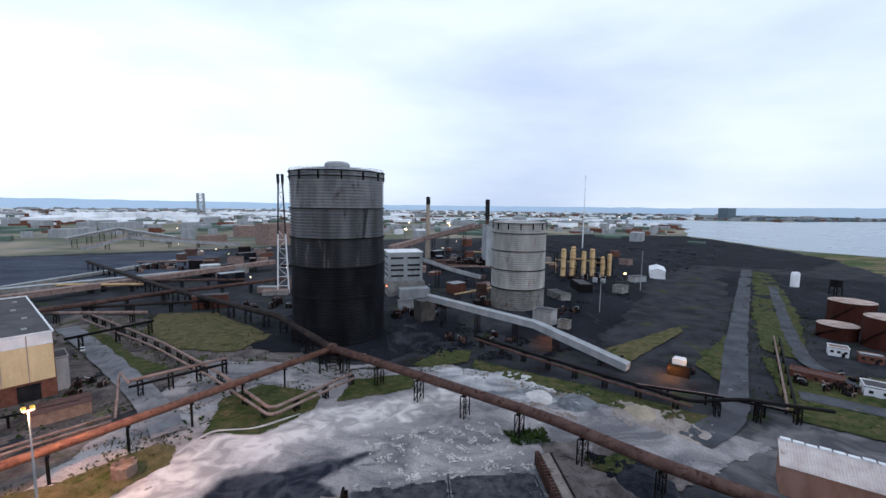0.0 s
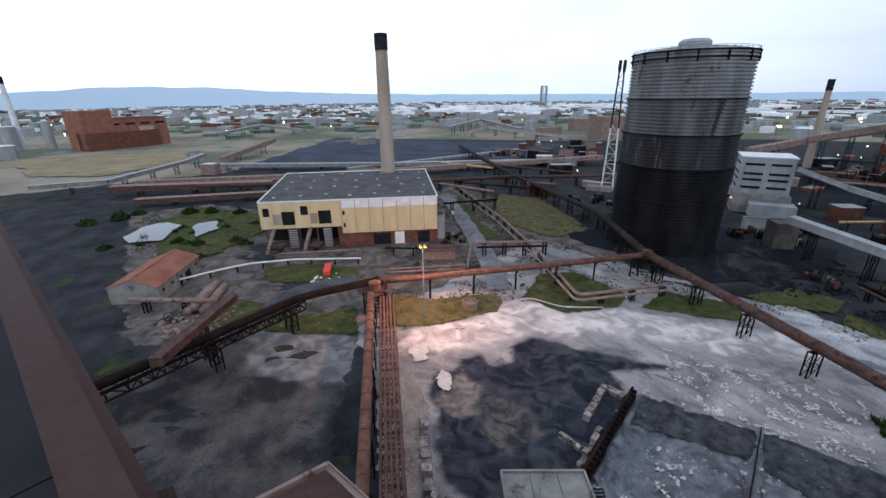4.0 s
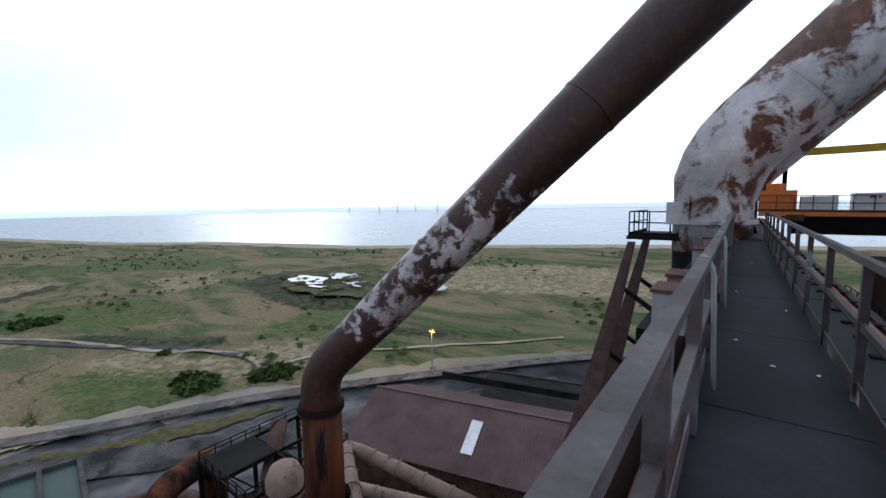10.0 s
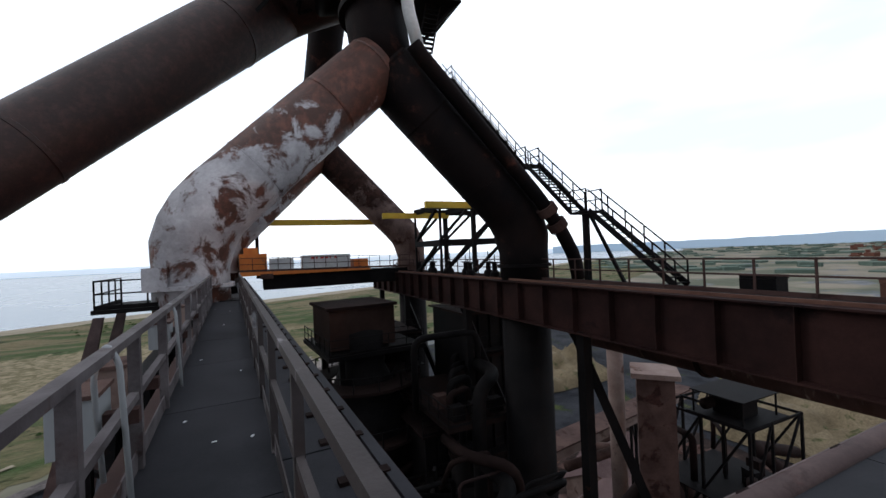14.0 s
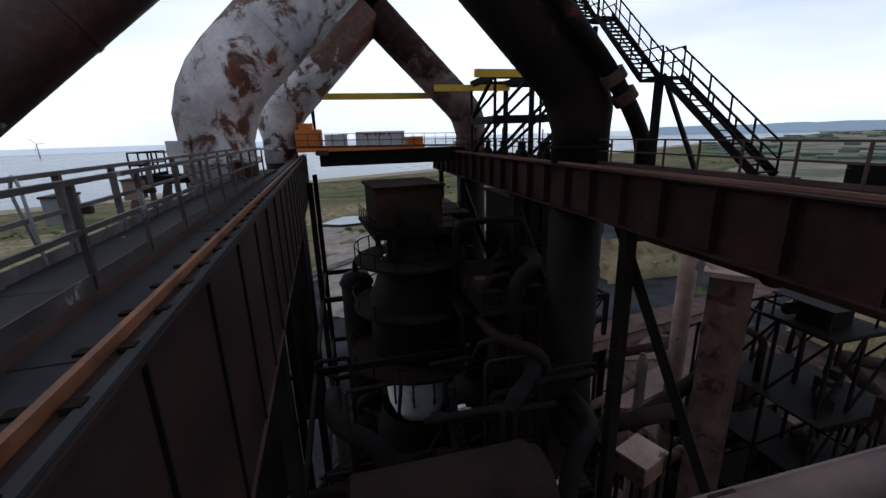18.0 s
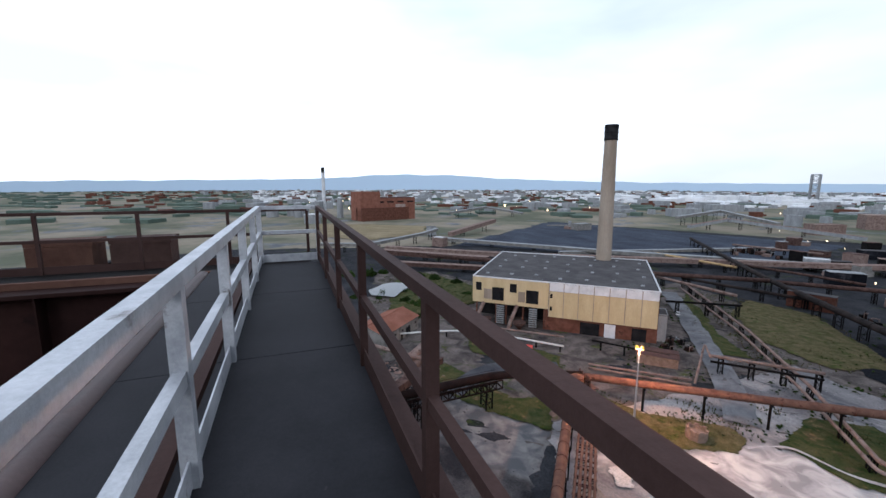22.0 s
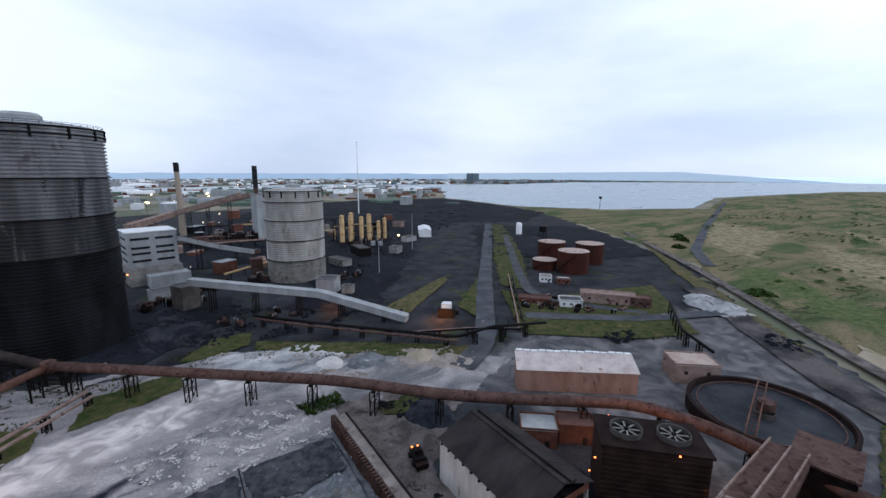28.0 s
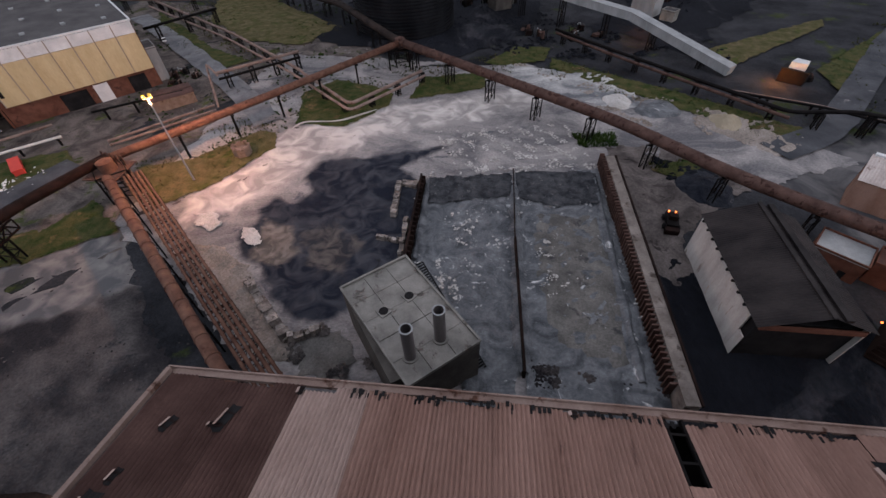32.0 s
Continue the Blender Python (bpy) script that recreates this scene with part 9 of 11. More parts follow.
part("winch_drum", pipe_bm([(-2.2, 1.6, 0.8), (2.2, 1.6, 0.8)], 0.55, 16), "rustdark", tophut, smooth=True)
ph = thing("sheet_hut", "small rust-brown sheet hut on steel posts", "hut", 20.4, 22, 42, 20)
part("cladding", boxes((-1.3, -1.1, 0, 1.3, 1.1, 1.9)), "rust", ph)
part("roof", boxes((-1.5, -1.3, 1.9, 1.5, 1.3, 2.05)), "rustpale", ph)
for sx in (-1.2, 1.2):
    for sy in (-1, 1):
        part("post", boxes((sx - 0.12, sy - 0.12, -42, sx + 0.12, sy + 0.12, -0.01)), "darksteel", ph)
steel_frame("pipe_steelwork", "dark steel frame full of pipes beyond the furnace", (16, 22, 28), (38, 46, 54), (12, 22, 32, 42, 50), floors=((42, 16, 28, 38, 54), (32, 16, 22, 38, 54)))
for k in range(16):
    t = thing("frame_pipe", "dark pipe threaded through the steel frame", "pipe")
    x, z = random.uniform(14, 52), random.uniform(10, 44)
    y = random.uniform(22, 50)
    part("pipe", pipe_bm(bend([(x - 9, y, z), (x, y, z), (x, y + 5, z + random.uniform(-6, 6)), (x + 9, y + 5, z)], 1.2, 4), random.uniform(0.3, 0.9), 12), random.choice(("rustdark", "rust", "darksteel", "rustdark")), t, smooth=True)
tower = thing("tan_tower", "tall tan sheet-clad lift tower", "tower", 34.5, 28.9, 0, 42)
part("shaft", boxes((-1.7, -1.7, 0, 1.7, 1.7, 54.6)), "rust", tower)
part("roof", prism([(-2.2, -2.2), (2.2, -2.2), (2.2, 2.2), (-2.2, 2.2)], 54.6, 55.1), "rustpale", tower)
for x, y, r, h in ((35.7, 35, 0.9, 58), (33, 37, 0.6, 42), (31, 46, 1.2, 36), (58, 30, 5, 30), (68, 33, 5, 30), (62, 50, 5, 28)):
    st = thing("stove_stack", "tan cylindrical stack behind the frame", "stack", x, y, 0)
    part("shaft", lathe([(r, 0), (r, h - 1.5), (r * 0.6, h), (0, h)], 24), "rustpale" if r < 3 else "rustdark", st, smooth=True)
    part("band", lathe([(r + 0.1, h * 0.6), (r + 0.1, h * 0.6 + 0.4)], 24), "rust", st)
gantry("rear_gallery", "rusty pipe gallery behind the furnace", [(18, 37, 44), (36, 40, 44), (60, 44, 44)], 3, 1.2, "rust", "rustpale", 14)
for k, (x, y, l, w, h, m) in enumerate(((75, 15, 30, 18, 12, "rust"), (60, 60, 24, 16, 14, "rust"), (95, 50, 26, 14, 10, "palegrey"), (40, 75, 30, 20, 12, "rust"), (20, 70, 18, 14, 16, "darkwood"), (85, 85, 30, 14, 9, "rustpale"), (125, 40, 22, 12, 8, "rustpale"))):
    gable_hall("stockhouse", "rust-brown sheet-clad works hall", x, y, 12 + 4 * k, l, w, h, h + 3, m, "roofmauve" if k % 2 else "roofrust", windows=4)
terrain("ore_mound", [(140, 62), (180, 46), (222, 60), (222, 104), (172, 118), (140, 96)], 0.6, 3, 11, 60, "oreheap", "tall yellowish ore mound", "ore heap", ragged=0.2, sharp=0.8)
terrain("ore_mound", [(110, 150), (160, 150), (190, 200), (130, 220)], 0.6, 3, 11, 50, "oreheap", "low weedy ore mound", "ore heap", ragged=0.2, sharp=0.8)
terrain("rust_yard", [(30, 14), (60, -12), (120, -6), (150, 30), (136, 100), (80, 130), (24, 110), (16, 60)], 0.6, 3, 0.7, 20, "rustearth", "dark rusty ground littered with scrap", "yard", ragged=0.4)
scatter("rust_scrap", "rusty scrap strewn over the ground", "scrap", [(34, 14), (120, -4), (150, 40), (120, 110), (30, 100)], 1600, 0.3, 1.8, "rust", 0.9, clump=12)
terrain("rear_yard", [(-20.4, 330.0), (20.9, 323.0), (50.7, 254.1), (26.6, 140.4), (-11.6, 153.8)], 0.7, 2, 0.5, 16, "pinkslag", "pale dusty yard with tracks behind the furnace", "yard", ragged=0.4)
sheet("yard_puddle", [(-20.4, 330.0), (-1.6, 354.6), (23.1, 350.2), (25.4, 325.7), (-4.1, 319.8)], 3.0, "water", "bright puddle beside the dusty yard", "puddle", cell=4, ragged=1)
terrain("yard_heap", [(-5.2, 196.8), (8.2, 200.5), (9.2, 180.0), (-3.0, 179.4)], 0.8, 1.5, 3, 9, "coal", "dark heap in the dusty yard", "heap", ragged=0.3)

# ---- crane, beams, cage ----
crane = thing("crane_bridge", "overhead crane with orange trolley and white housings", "crane")
crane.matrix_basis = Matrix.Translation((0.1, 1.0, -10.67)) @ Matrix.Diagonal((1.13, 1.0, 1.16, 1.0))
for y in (36.9, 39.2):
    part("bridge_beam", boxes((-1.6, y, 65.6, 11, y + 0.55, 66.7)), "darksteel", crane)
part("trolley_frame", boxes((-3.2, 36.6, 66.7, 6.6, 40, 67.0)), "orange", crane)
part("orange_machine", boxes((-3.2, 36.8, 67.0, -1.3, 39.4, 68.3)), "orange", crane)
part("machine_top", boxes((-2.9, 37.2, 68.3, -1.9, 39, 68.75)), "orange", crane)
part("white_housing", boxes((-1.1, 36.7, 67.0, 0.6, 38.6, 67.9)), "white", crane)
part("white_housing", boxes((1.3, 36.7, 67.0, 5.0, 38.8, 68.05)), "white", crane)
for i, l in enumerate((0.5, 0.28, 0.5, 0.5, 0.22, 0.36)):
    part("marking_bar", boxes((1.9 + i * 0.36, 36.68, 67.75, 1.9 + i * 0.36 + l * 0.5, 36.7, 67.92)), "redpaint", crane)
part("orange_end", boxes((5.3, 36.8, 67.0, 6.5, 39, 67.6)), "orange", crane)
part("wheel_bogie", boxes((-1.8, 36.5, 66.43, -0.9, 40, 66.8)), "rust", crane)
part("wheel_bogie", boxes((10.0, 36.5, 66.42, 11.0, 40, 66.8)), "rust", crane)
rail_run(crane, (-3.2, 36.6, 67.0), (11, 36.6, 66.75), 1.0, 0.9, "rust", rail_w=0.05, rail_h=0.05)
mb = thing("monorail_beam", "long yellow monorail beam between the uptakes", "beam")
part("beam", boxes((-2.2, 41.2, 71.2, 11.2, 41.5, 71.75)), "yellow", mb)
part("hanger", boxes((-2.2, 41.25, 66.3, -1.9, 41.45, 71.2)), "darksteel", mb)
mb2 = thing("monorail_beam", "short yellow monorail beam over a steel cage", "beam")
part("beam", boxes((7.5, 32.6, 71.05, 13.6, 32.9, 71.5)), "yellow", mb2)
part("beam", boxes((8.3, 25.2, 71.1, 12.3, 25.5, 71.55)), "yellow", mb2)
part("hanger", boxes((11.9, 25.25, 66.3, 12.1, 25.45, 71.1), (13.3, 32.65, 66.3, 13.5, 32.85, 71.05)), "darksteel", mb2)
steel_frame("valve_cage", "black open steel cage on the girder", (10.6, 13.4, 16.6), (28.0, 33.2), (69.0, 71.8), 66.3, 0.16)
for k in range(9):
    t = thing("valve_gear", "dark valve gear on the girder walkway", "valve", 11.3 + 0.5 * (k % 2), 21.6 + k * 1.6, 66.27)
    part("body", lathe([(0.3, 0), (0.3, 0.35), (0.16, 0.5), (0.16, 0.9), (0.34, 0.95), (0.34, 1.0), (0, 1.0)], 12), "darksteel", t)
    part("spindle", lathe([(0.04, 1.0), (0.04, 1.5 + 0.2 * (k % 3))], 6), "darksteel", t)
for k, (y, m) in enumerate(((2.6, "rust"), (4.0, "rustred"), (7.5, "darksteel"))):
    t = thing("rusty_chest", "rusty steel chest on the girder walkway", "chest", 13.0, y, 66.2)
    part("chest", prism([(-0.35, -0.55), (0.35, -0.55), (0.35, 0.55), (-0.35, 0.55)], 0.0, 0.5), m, t)
    part("lid", prism([(-0.38, -0.58), (0.38, -0.58), (0.3, 0.58), (-0.3, 0.58)], 0.505, 0.62), m, t)
    part("shelf", boxes((-1.0, -0.9, -0.14, 0.6, 0.9, -0.01)), "darksteel", t)

# ---- stair up the uptake ----
stairs = thing("uptake_stair", "black steel stair climbing beside the gas uptake", "stair")


def flight(a, b, w=0.85, along=(0, 1)):
    a, b = Vector(a), Vector(b)
    d = b - a
    flat = Vector((d.x, d.y, 0)).normalized()
    side = Vector((-flat.y, flat.x, 0))
    n = int(d.z / 0.21)
    me = mesh_of("tread", boxes((-0.13, -w / 2, -0.02, 0.13, w / 2, 0.02)), "darksteel")
    for i in range(n):
        p = a + d * (i + 0.5) / n
        piece("tread", me, stairs, Matrix.Translation(p) @ pose(0, 0, 0, 0, 0, math.degrees(math.atan2(flat.y, flat.x))))
    for s in (-1, 1):
        o = side * s * w / 2
        part("stringer", bar(bmesh.new(), a + o, b + o, 0.05, 0.26), "darksteel", stairs)
        part("handrail", bar(bmesh.new(), a + o + Vector((0, 0, 1.0)), b + o + Vector((0, 0, 1.0)), 0.05), "darksteel", stairs)
        part("middle_rail", bar(bmesh.new(), a + o + Vector((0, 0, 0.5)), b + o + Vector((0, 0, 0.5)), 0.04), "darksteel", stairs)
        for k in range(int(d.length / 1.2) + 1):
            p = a + d * min(1, k * 1.2 / d.length) + o
            part("baluster", boxes((-0.025, -0.025, 0, 0.025, 0.025, 1.0)), "darksteel", stairs).location = p


def landing(x0, y0, x1, y1, z, sides="nsew"):
    part("landing", boxes((x0, y0, z - 0.12, x1, y1, z)), "darksteel", stairs)
    for k, (a, b) in {"s": ((x0, y0), (x1, y0)), "n": ((x0, y1), (x1, y1)), "w": ((x0, y0), (x0, y1)), "e": ((x1, y0), (x1, y1))}.items():
        if k in sides:
            rail_run(stairs, (*a, z), (*b, z), 1.05, 1.0, "darksteel", rail_w=0.05, rail_h=0.05, kick=0)


flight((12.9, 10.3, 66.3), (12.6, 14.4, 69.75))
landing(12.1, 14.4, 13.1, 15.5, 69.75, "ew")
flight((12.6, 15.5, 69.75), (13.2, 19.9, 73.2))
landing(12.8, 19.9, 13.8, 21.0, 73.2, "ew")
flight((13.2, 21.0, 73.2), (12.0, 28.6, 81.9))
landing(11.2, 28.6, 12.5, 29.8, 81.9, "ewn")
part("stair_leg", bar(bmesh.new(), (12.5, 14.9, 66.2), (12.5, 14.9, 69.6), 0.25), "darksteel", stairs)
part("stair_leg", bar(bmesh.new(), (13.3, 13.4, 66.2), (13.0, 15.1, 69.6), 0.14), "darksteel", stairs)
part("stair_leg", bar(bmesh.new(), (12.0, 19.6, 66.3), (13.0, 20.3, 72.8), 0.2), "darksteel", stairs)
part("stair_base", boxes((12.3, 10.2, 66.0, 14.2, 46, 66.2)), "darksteel", stairs)
bleed = thing("side_pipe_main", "slim grey pipe running down beside the black uptake", "pipe")
part("pipe", pipe_bm(bend([(4.7, 17.4, 77.9), (5.2, 17.4, 77.3), (11.75, 17.4, 70.65), (13.2, 17.4, 68.8), (14.0, 17.4, 67.4), (14.2, 17.4, 66.2)], 0.8, 4), 0.38, 16), "uptakedark", bleed, smooth=True)
for s in (0.3, 0.75):
    p = Vector((11.75, 17.4, 70.65)) * (1 - s) + Vector((13.2, 17.4, 68.8)) * s
    part("valve", lathe([(0.36, -0.25), (0.55, -0.25), (0.55, 0.25), (0.36, 0.25)], 16), "rust", bleed).matrix_basis = Matrix.Translation(p) @ Vector((0, 0, 1)).rotation_difference(Vector((8.2, -0.6, -10.7))).to_matrix().to_4x4()
wp = thing("white_bleed_pipe", "white insulated pipe down the uptake head", "pipe")
part("pipe", pipe_bm(bend([(3.65, 18.0, 92), (3.75, 18.0, 86.9), (4.45, 17.9, 85.7), (4.55, 17.5, 79.6), (5.0, 17.4, 77.6)], 0.4, 4), 0.3, 16), "whitepipe", wp, smooth=True)
for z in (84.9, 80.2):
    part("clamp", lathe([(0.3, z), (0.37, z), (0.37, z + 0.15), (0.3, z + 0.15)], 16), "darksteel", wp).location = (4.5, 17.75 if z > 82 else 17.55, 0)

# ---- platforms round the uptake head ----
pt = thing("head_platforms", "black stacked platforms and ladders round the uptake head", "platform tower")
for x, xt in ((0.7, 2.6), (6.6, 6.4)):
    for y in (21, 26.5):
        part("column", bar(bmesh.new(), (x, y, 84), (xt, y, 97), 0.3), "darksteel", pt)
for k in range(5):
    z = 83.5 + k * 3
    xl, xr = 0.7 + 0.42 * k, 6.6 - 0.05 * k
    for (a, b) in (((xl, 21, z), (xr, 21, z + 3)), ((xl, 26.5, z), (xr, 26.5, z + 3)), ((xl, 21, z + 3), (xl, 26.5, z)), ((xr, 21, z + 3), (xr, 26.5, z))):
        part("brace", bar(bmesh.new(), a, b, 0.16), "darksteel", pt)
    for y in (21, 26.5):
        part("beam", boxes((xl + 0.5, y - 0.1, z + 2.8, xr, y + 0.1, z + 3.1)), "darksteel", pt)
for x0, y0, x1, y1, z in ((5.6, 19.6, 8.6, 23.6, 82.3), (-1.5, 24.0, 0.4, 27.5, 85.0), (5.4, 19.4, 8.3, 23.4, 88.2), (2.4, 19.8, 7.1, 26.8, 91.3), (4.6, 21.0, 7.4, 24, 93.5)):
    deckp = part("platform", boxes((x0, y0, z - 0.3, x1, y1, z)), "darksteel", pt)
    for a, b in (((x0, y0), (x1, y0)), ((x1, y0), (x1, y1)), ((x0, y1), (x1, y1)), ((x0, y0), (x0, y1))):
        rail_run(pt, (*a, z), (*b, z), 1.1, 1.2, "darksteel", rail_w=0.05, rail_h=0.05, kick=0)
    part("bracket", bar(bmesh.new(), (x1 - 0.2, y0 + 0.5, z - 0.3), (x1 - 2.2, y0 + 1.2, z - 2.6), 0.16), "darksteel", pt)
me = mesh_of("ladder_tread", boxes((-0.4, -0.12, -0.02, 0.4, 0.12, 0.02)), "darksteel")
for k in range(24):
    piece("ladder_tread", me, pt, pose(6.9 + k * 0.05, 20.6, 82.6 + k * 0.24))
    if k < 12:
        piece("ladder_tread", me, pt, pose(6.6 + k * 0.06, 20.4, 79.2 + k * 0.27))
for s in (-0.42, 0.42):
    part("ladder_side", bar(bmesh.new(), (6.9 + s, 20.6, 82.4), (8.05 + s, 20.6, 88.2), 0.08), "darksteel", pt)
    part("ladder_side", bar(bmesh.new(), (6.6 + s, 20.4, 79.2), (7.3 + s, 20.4, 82.3), 0.08), "darksteel", pt)
part("dark_core", lathe([(1.9, 84), (2.1, 86), (2.0, 92.6), (1.3, 95), (1.1, 99), (0, 99)], 28), "uptakedark", pt, smooth=True).location = (4.6, 24.4, 0)

# ---- near details of the walkways ----
up_deck = thing("uptake_platform", "small railed platform at the foot of the uptake", "platform")
up_deck.location = (-0.65, 0.3, 0)
part("floor", boxes((-7.2, 17.9, 66.3, -2.4, 21.5, 66.45)), "darksteel", up_deck)
rail_run(up_deck, (-7.1, 17.95, 66.45), (-3.9, 17.95, 66.45), 1.05, 0.9, "darksteel", rail_w=0.05, rail_h=0.05)
rail_run(up_deck, (-7.1, 17.95, 66.45), (-7.1, 21.4, 66.45), 1.05, 0.9, "darksteel", rail_w=0.05, rail_h=0.05)
for y in (18.2, 21.2):
    bm = bmesh.new()
    ring = [[bm.verts.new((x, yy, z)) for x, z in ((-7.1, 66.2), (-6.8, 66.2), (-8.05, 59.1), (-11.4, 40.0), (-14.6, 40.0), (-9.15, 58.2))] for yy in (y - 0.45, y - 0.3)]
    bm.faces.new(ring[0])
    bm.faces.new(ring[1][::-1])
    for i in range(6):
        bm.faces.new((ring[0][i], ring[1][i], ring[1][(i + 1) % 6], ring[0][(i + 1) % 6]))
    bmesh.ops.recalc_face_normals(bm, faces=bm.faces[:])
    part("raking_plate", bm, "edgepink", up_deck, "broad purple-brown raking plate")
    part("leg", bar(bmesh.new(), (-2.8, y, 66.2), (-2.8, y, 38), 0.4, 0.4), "darksteel", up_deck)
    for k in range(5):
        part("brace", bar(bmesh.new(), (-7.3 - k * 0.8, y, 64 - k * 3), (-2.8, y, 61 - k * 3), 0.18), "darksteel", up_deck)
part("flange_box", boxes((-5.6, 17.5, 67.0, -4.8, 17.9, 67.9)), "uptake", up_deck)
for k, y in enumerate((3.2, 4.1, 6.9, 9.3)):
    jb = thing("junction_box", "weathered electrical box on the rail", "junction box", -3.55 - math.tan(radians(A_TURN)) * y, y, DECK + 0.35, A_TURN)
    part("case", boxes((-0.13, -0.2, 0, 0.13, 0.2, 0.36)), "rustpale" if k % 2 else "palegrey", jb)
    part("lid", boxes((-0.15, -0.22, 0.36, 0.15, 0.22, 0.39)), "rust", jb)
    part("mount", boxes((0.1, -0.05, 0.1, 0.34, 0.05, 0.2)), "brownsteel", jb)
for k, y in enumerate((2.7, 5.6)):
    cb = thing("loose_cable", "grey cable looped over the guard rail", "cable")
    x = -3.28 - math.tan(radians(A_TURN)) * y
    part("cable", pipe_bm(bend([(x + 0.1, y, DECK + 0.05), (x + 0.06, y, DECK + 1.0), (x - 0.02, y + 0.06, DECK + 1.11), (x - 0.1, y + 0.1, DECK + 0.9), (x - 0.12, y + 0.3, DECK + 0.15)], 0.08, 4), 0.018, 8), "palegrey", cb, smooth=True)
bolts = thing("rail_clips", "rusty rail clips along the crane rail", "rail clips", -1.72, 0, 66.3, A_TURN)
me = mesh_of("clip", boxes((-0.06, -0.05, 0, 0.06, 0.05, 0.05)), "rustdark")
for k in range(56):
    for s in (-0.14, 0.14):
        piece("clip", me, bolts, pose(s, 1.2 + k * 0.75, 0.004))
cond = thing("cable_trunk", "dark cover plates and conductor bar beside the crane rail", "cable trunk")
cond.matrix_basis = pose(-2.79, 0, 0, 0, 0, A_TURN)
for k in range(15):
    part("cover_plate", boxes((0.505, 1.0 + k * 2.3, 66.25, 0.98, 3.28 + k * 2.3, 66.322 + 0.004 * (k % 2))), "deck", cond)
toolbits = thing("deck_litter", "scraps of paint and grit on the deck plates", "litter", kind="stuff")
bmt = bmesh.new()
for k in range(8):
    x, y = random.uniform(-3.15, -2.45), random.uniform(1.5, 16)
    x -= math.tan(radians(A_TURN)) * y
    box(bmt, -0.02, -0.012, 0.001, 0.02, 0.012, 0.006, pose(x, y, DECK, 0, 0, random.uniform(0, 180)))
part("flakes", bmt, "white", toolbits)

# ---- gas cleaning plant and halls west of the furnace ----
mh = gable_hall("mauve_hall", "long mauve-brown hall with a white skylight", -47, 68.5, 15, 52, 29, 20, 25.5, "rust", "roofmauve", windows=6)
part("skylight", boxes((-1.15, -3.9, 0, 1.15, 3.9, 0.06)), "white", mh, "white translucent roof sheet").matrix_basis = pose(-0.5, -7.5, 22.92, 20.8, 0, 0)
gable_hall("black_hall", "soot-black hall with a rounded ridge", -50, 97, 15, 24, 18, 17, 21, "darksteel", "roofsoot")
vp = thing("black_parapet", "long black parapet beam between the halls", "beam")
part("beam", bar(bmesh.new(), (-66, 78, 24.5), (-28, 88, 24.5), 0.8, 1.6), "dark", vp)
pipeline("clean_gas_main", "rusty pale gas main along the mauve hall", [(-60, 34, 24), (-40, 42, 23), (-22, 46, 22)], 1.1, "rustpale", 0, rings=5)
elbow = thing("rust_elbow", "thick orange-rust elbow pipe", "pipe")
E0 = Vector((-59.1, 14.8, 30))
E1 = Vector((-62.1, 14.6, 33))
E2 = Vector((-63.1, 21.4, 33))
part("pipe", pipe_bm(bend([(E1.x + 2, E1.y - 1, 8), (E1.x + 2, E1.y - 1, 33), (E2.x, E2.y, 33), (E2.x, E2.y, 20)], 3.0, 7), 1.7, 28), "footrust", elbow, smooth=True)
for k, (px, z, r) in enumerate(((1285, 24, 1.9), (1330, 26, 2.0))):
    p = [(-59.4, 27.4, 24), (-63.4, 32.2, 26)][k]
    v = thing("pressure_vessel", "pinkish domed pressure vessel", "vessel", p[0], p[1], 0)
    part("vessel", lathe([(0, 8), (r, 10), (r, z - r), (r * 0.75, z - r * 0.35), (0, z)], 28), "rust", v, smooth=True)
    part("leg", boxes((-r, -0.3, 0, -r + 0.5, 0.3, 11), (r - 0.5, -0.3, 0, r, 0.3, 11)), "darksteel", v)
    part("nozzle", pipe_bm(bend([(0, 0, z - 0.4), (0, 0, z + 1.6), (r + 2, 0, z + 1.6)], 0.8, 4), 0.5, 14), "rustdark", v, smooth=True)
steel_frame("cleaning_frame", "black open steel frame with platforms and pipes", (-58, -52, -46), (18, 25, 32), (10, 20, 28, 36), floors=((28, -58, -46, 18, 32), (36, -58, -52, 18, 25), (20, -58, -46, 18, 32)))
fr = thing("frame_guard_rail", "black guard rails on the frame's top deck", "guard rail")
for a, b in (((-58, 18), (-46, 18)), ((-46, 18), (-46, 32)), ((-58, 18), (-58, 32)), ((-58, 32), (-46, 32))):
    rail_run(fr, (*a, 36), (*b, 36), 1.2, 2.0, "darksteel", rail_w=0.12, rail_h=0.12, kick=0)
ch = thing("inclined_chute", "grey inclined chute on the steel frame", "chute")
part("chute", bar(bmesh.new(), (-56, 28, 37.5), (-49, 21, 30), 2.0, 1.0), "rust", ch)
pipeline("duct", "thick dark duct bending down past the roof", [(-40, 13, 33), (-44, 16, 34), (-49, 20, 31), (-49, 24, 12)], 1.3, "sootpipe", 0, rings=4, radius=4)
pipeline("duct", "thick rusty duct between the vessels", [(-70, 30, 14), (-62, 26, 24), (-50, 27, 26), (-36, 24, 28), (-27, 16, 42)], 1.4, "rust", 0, rings=4, radius=4)
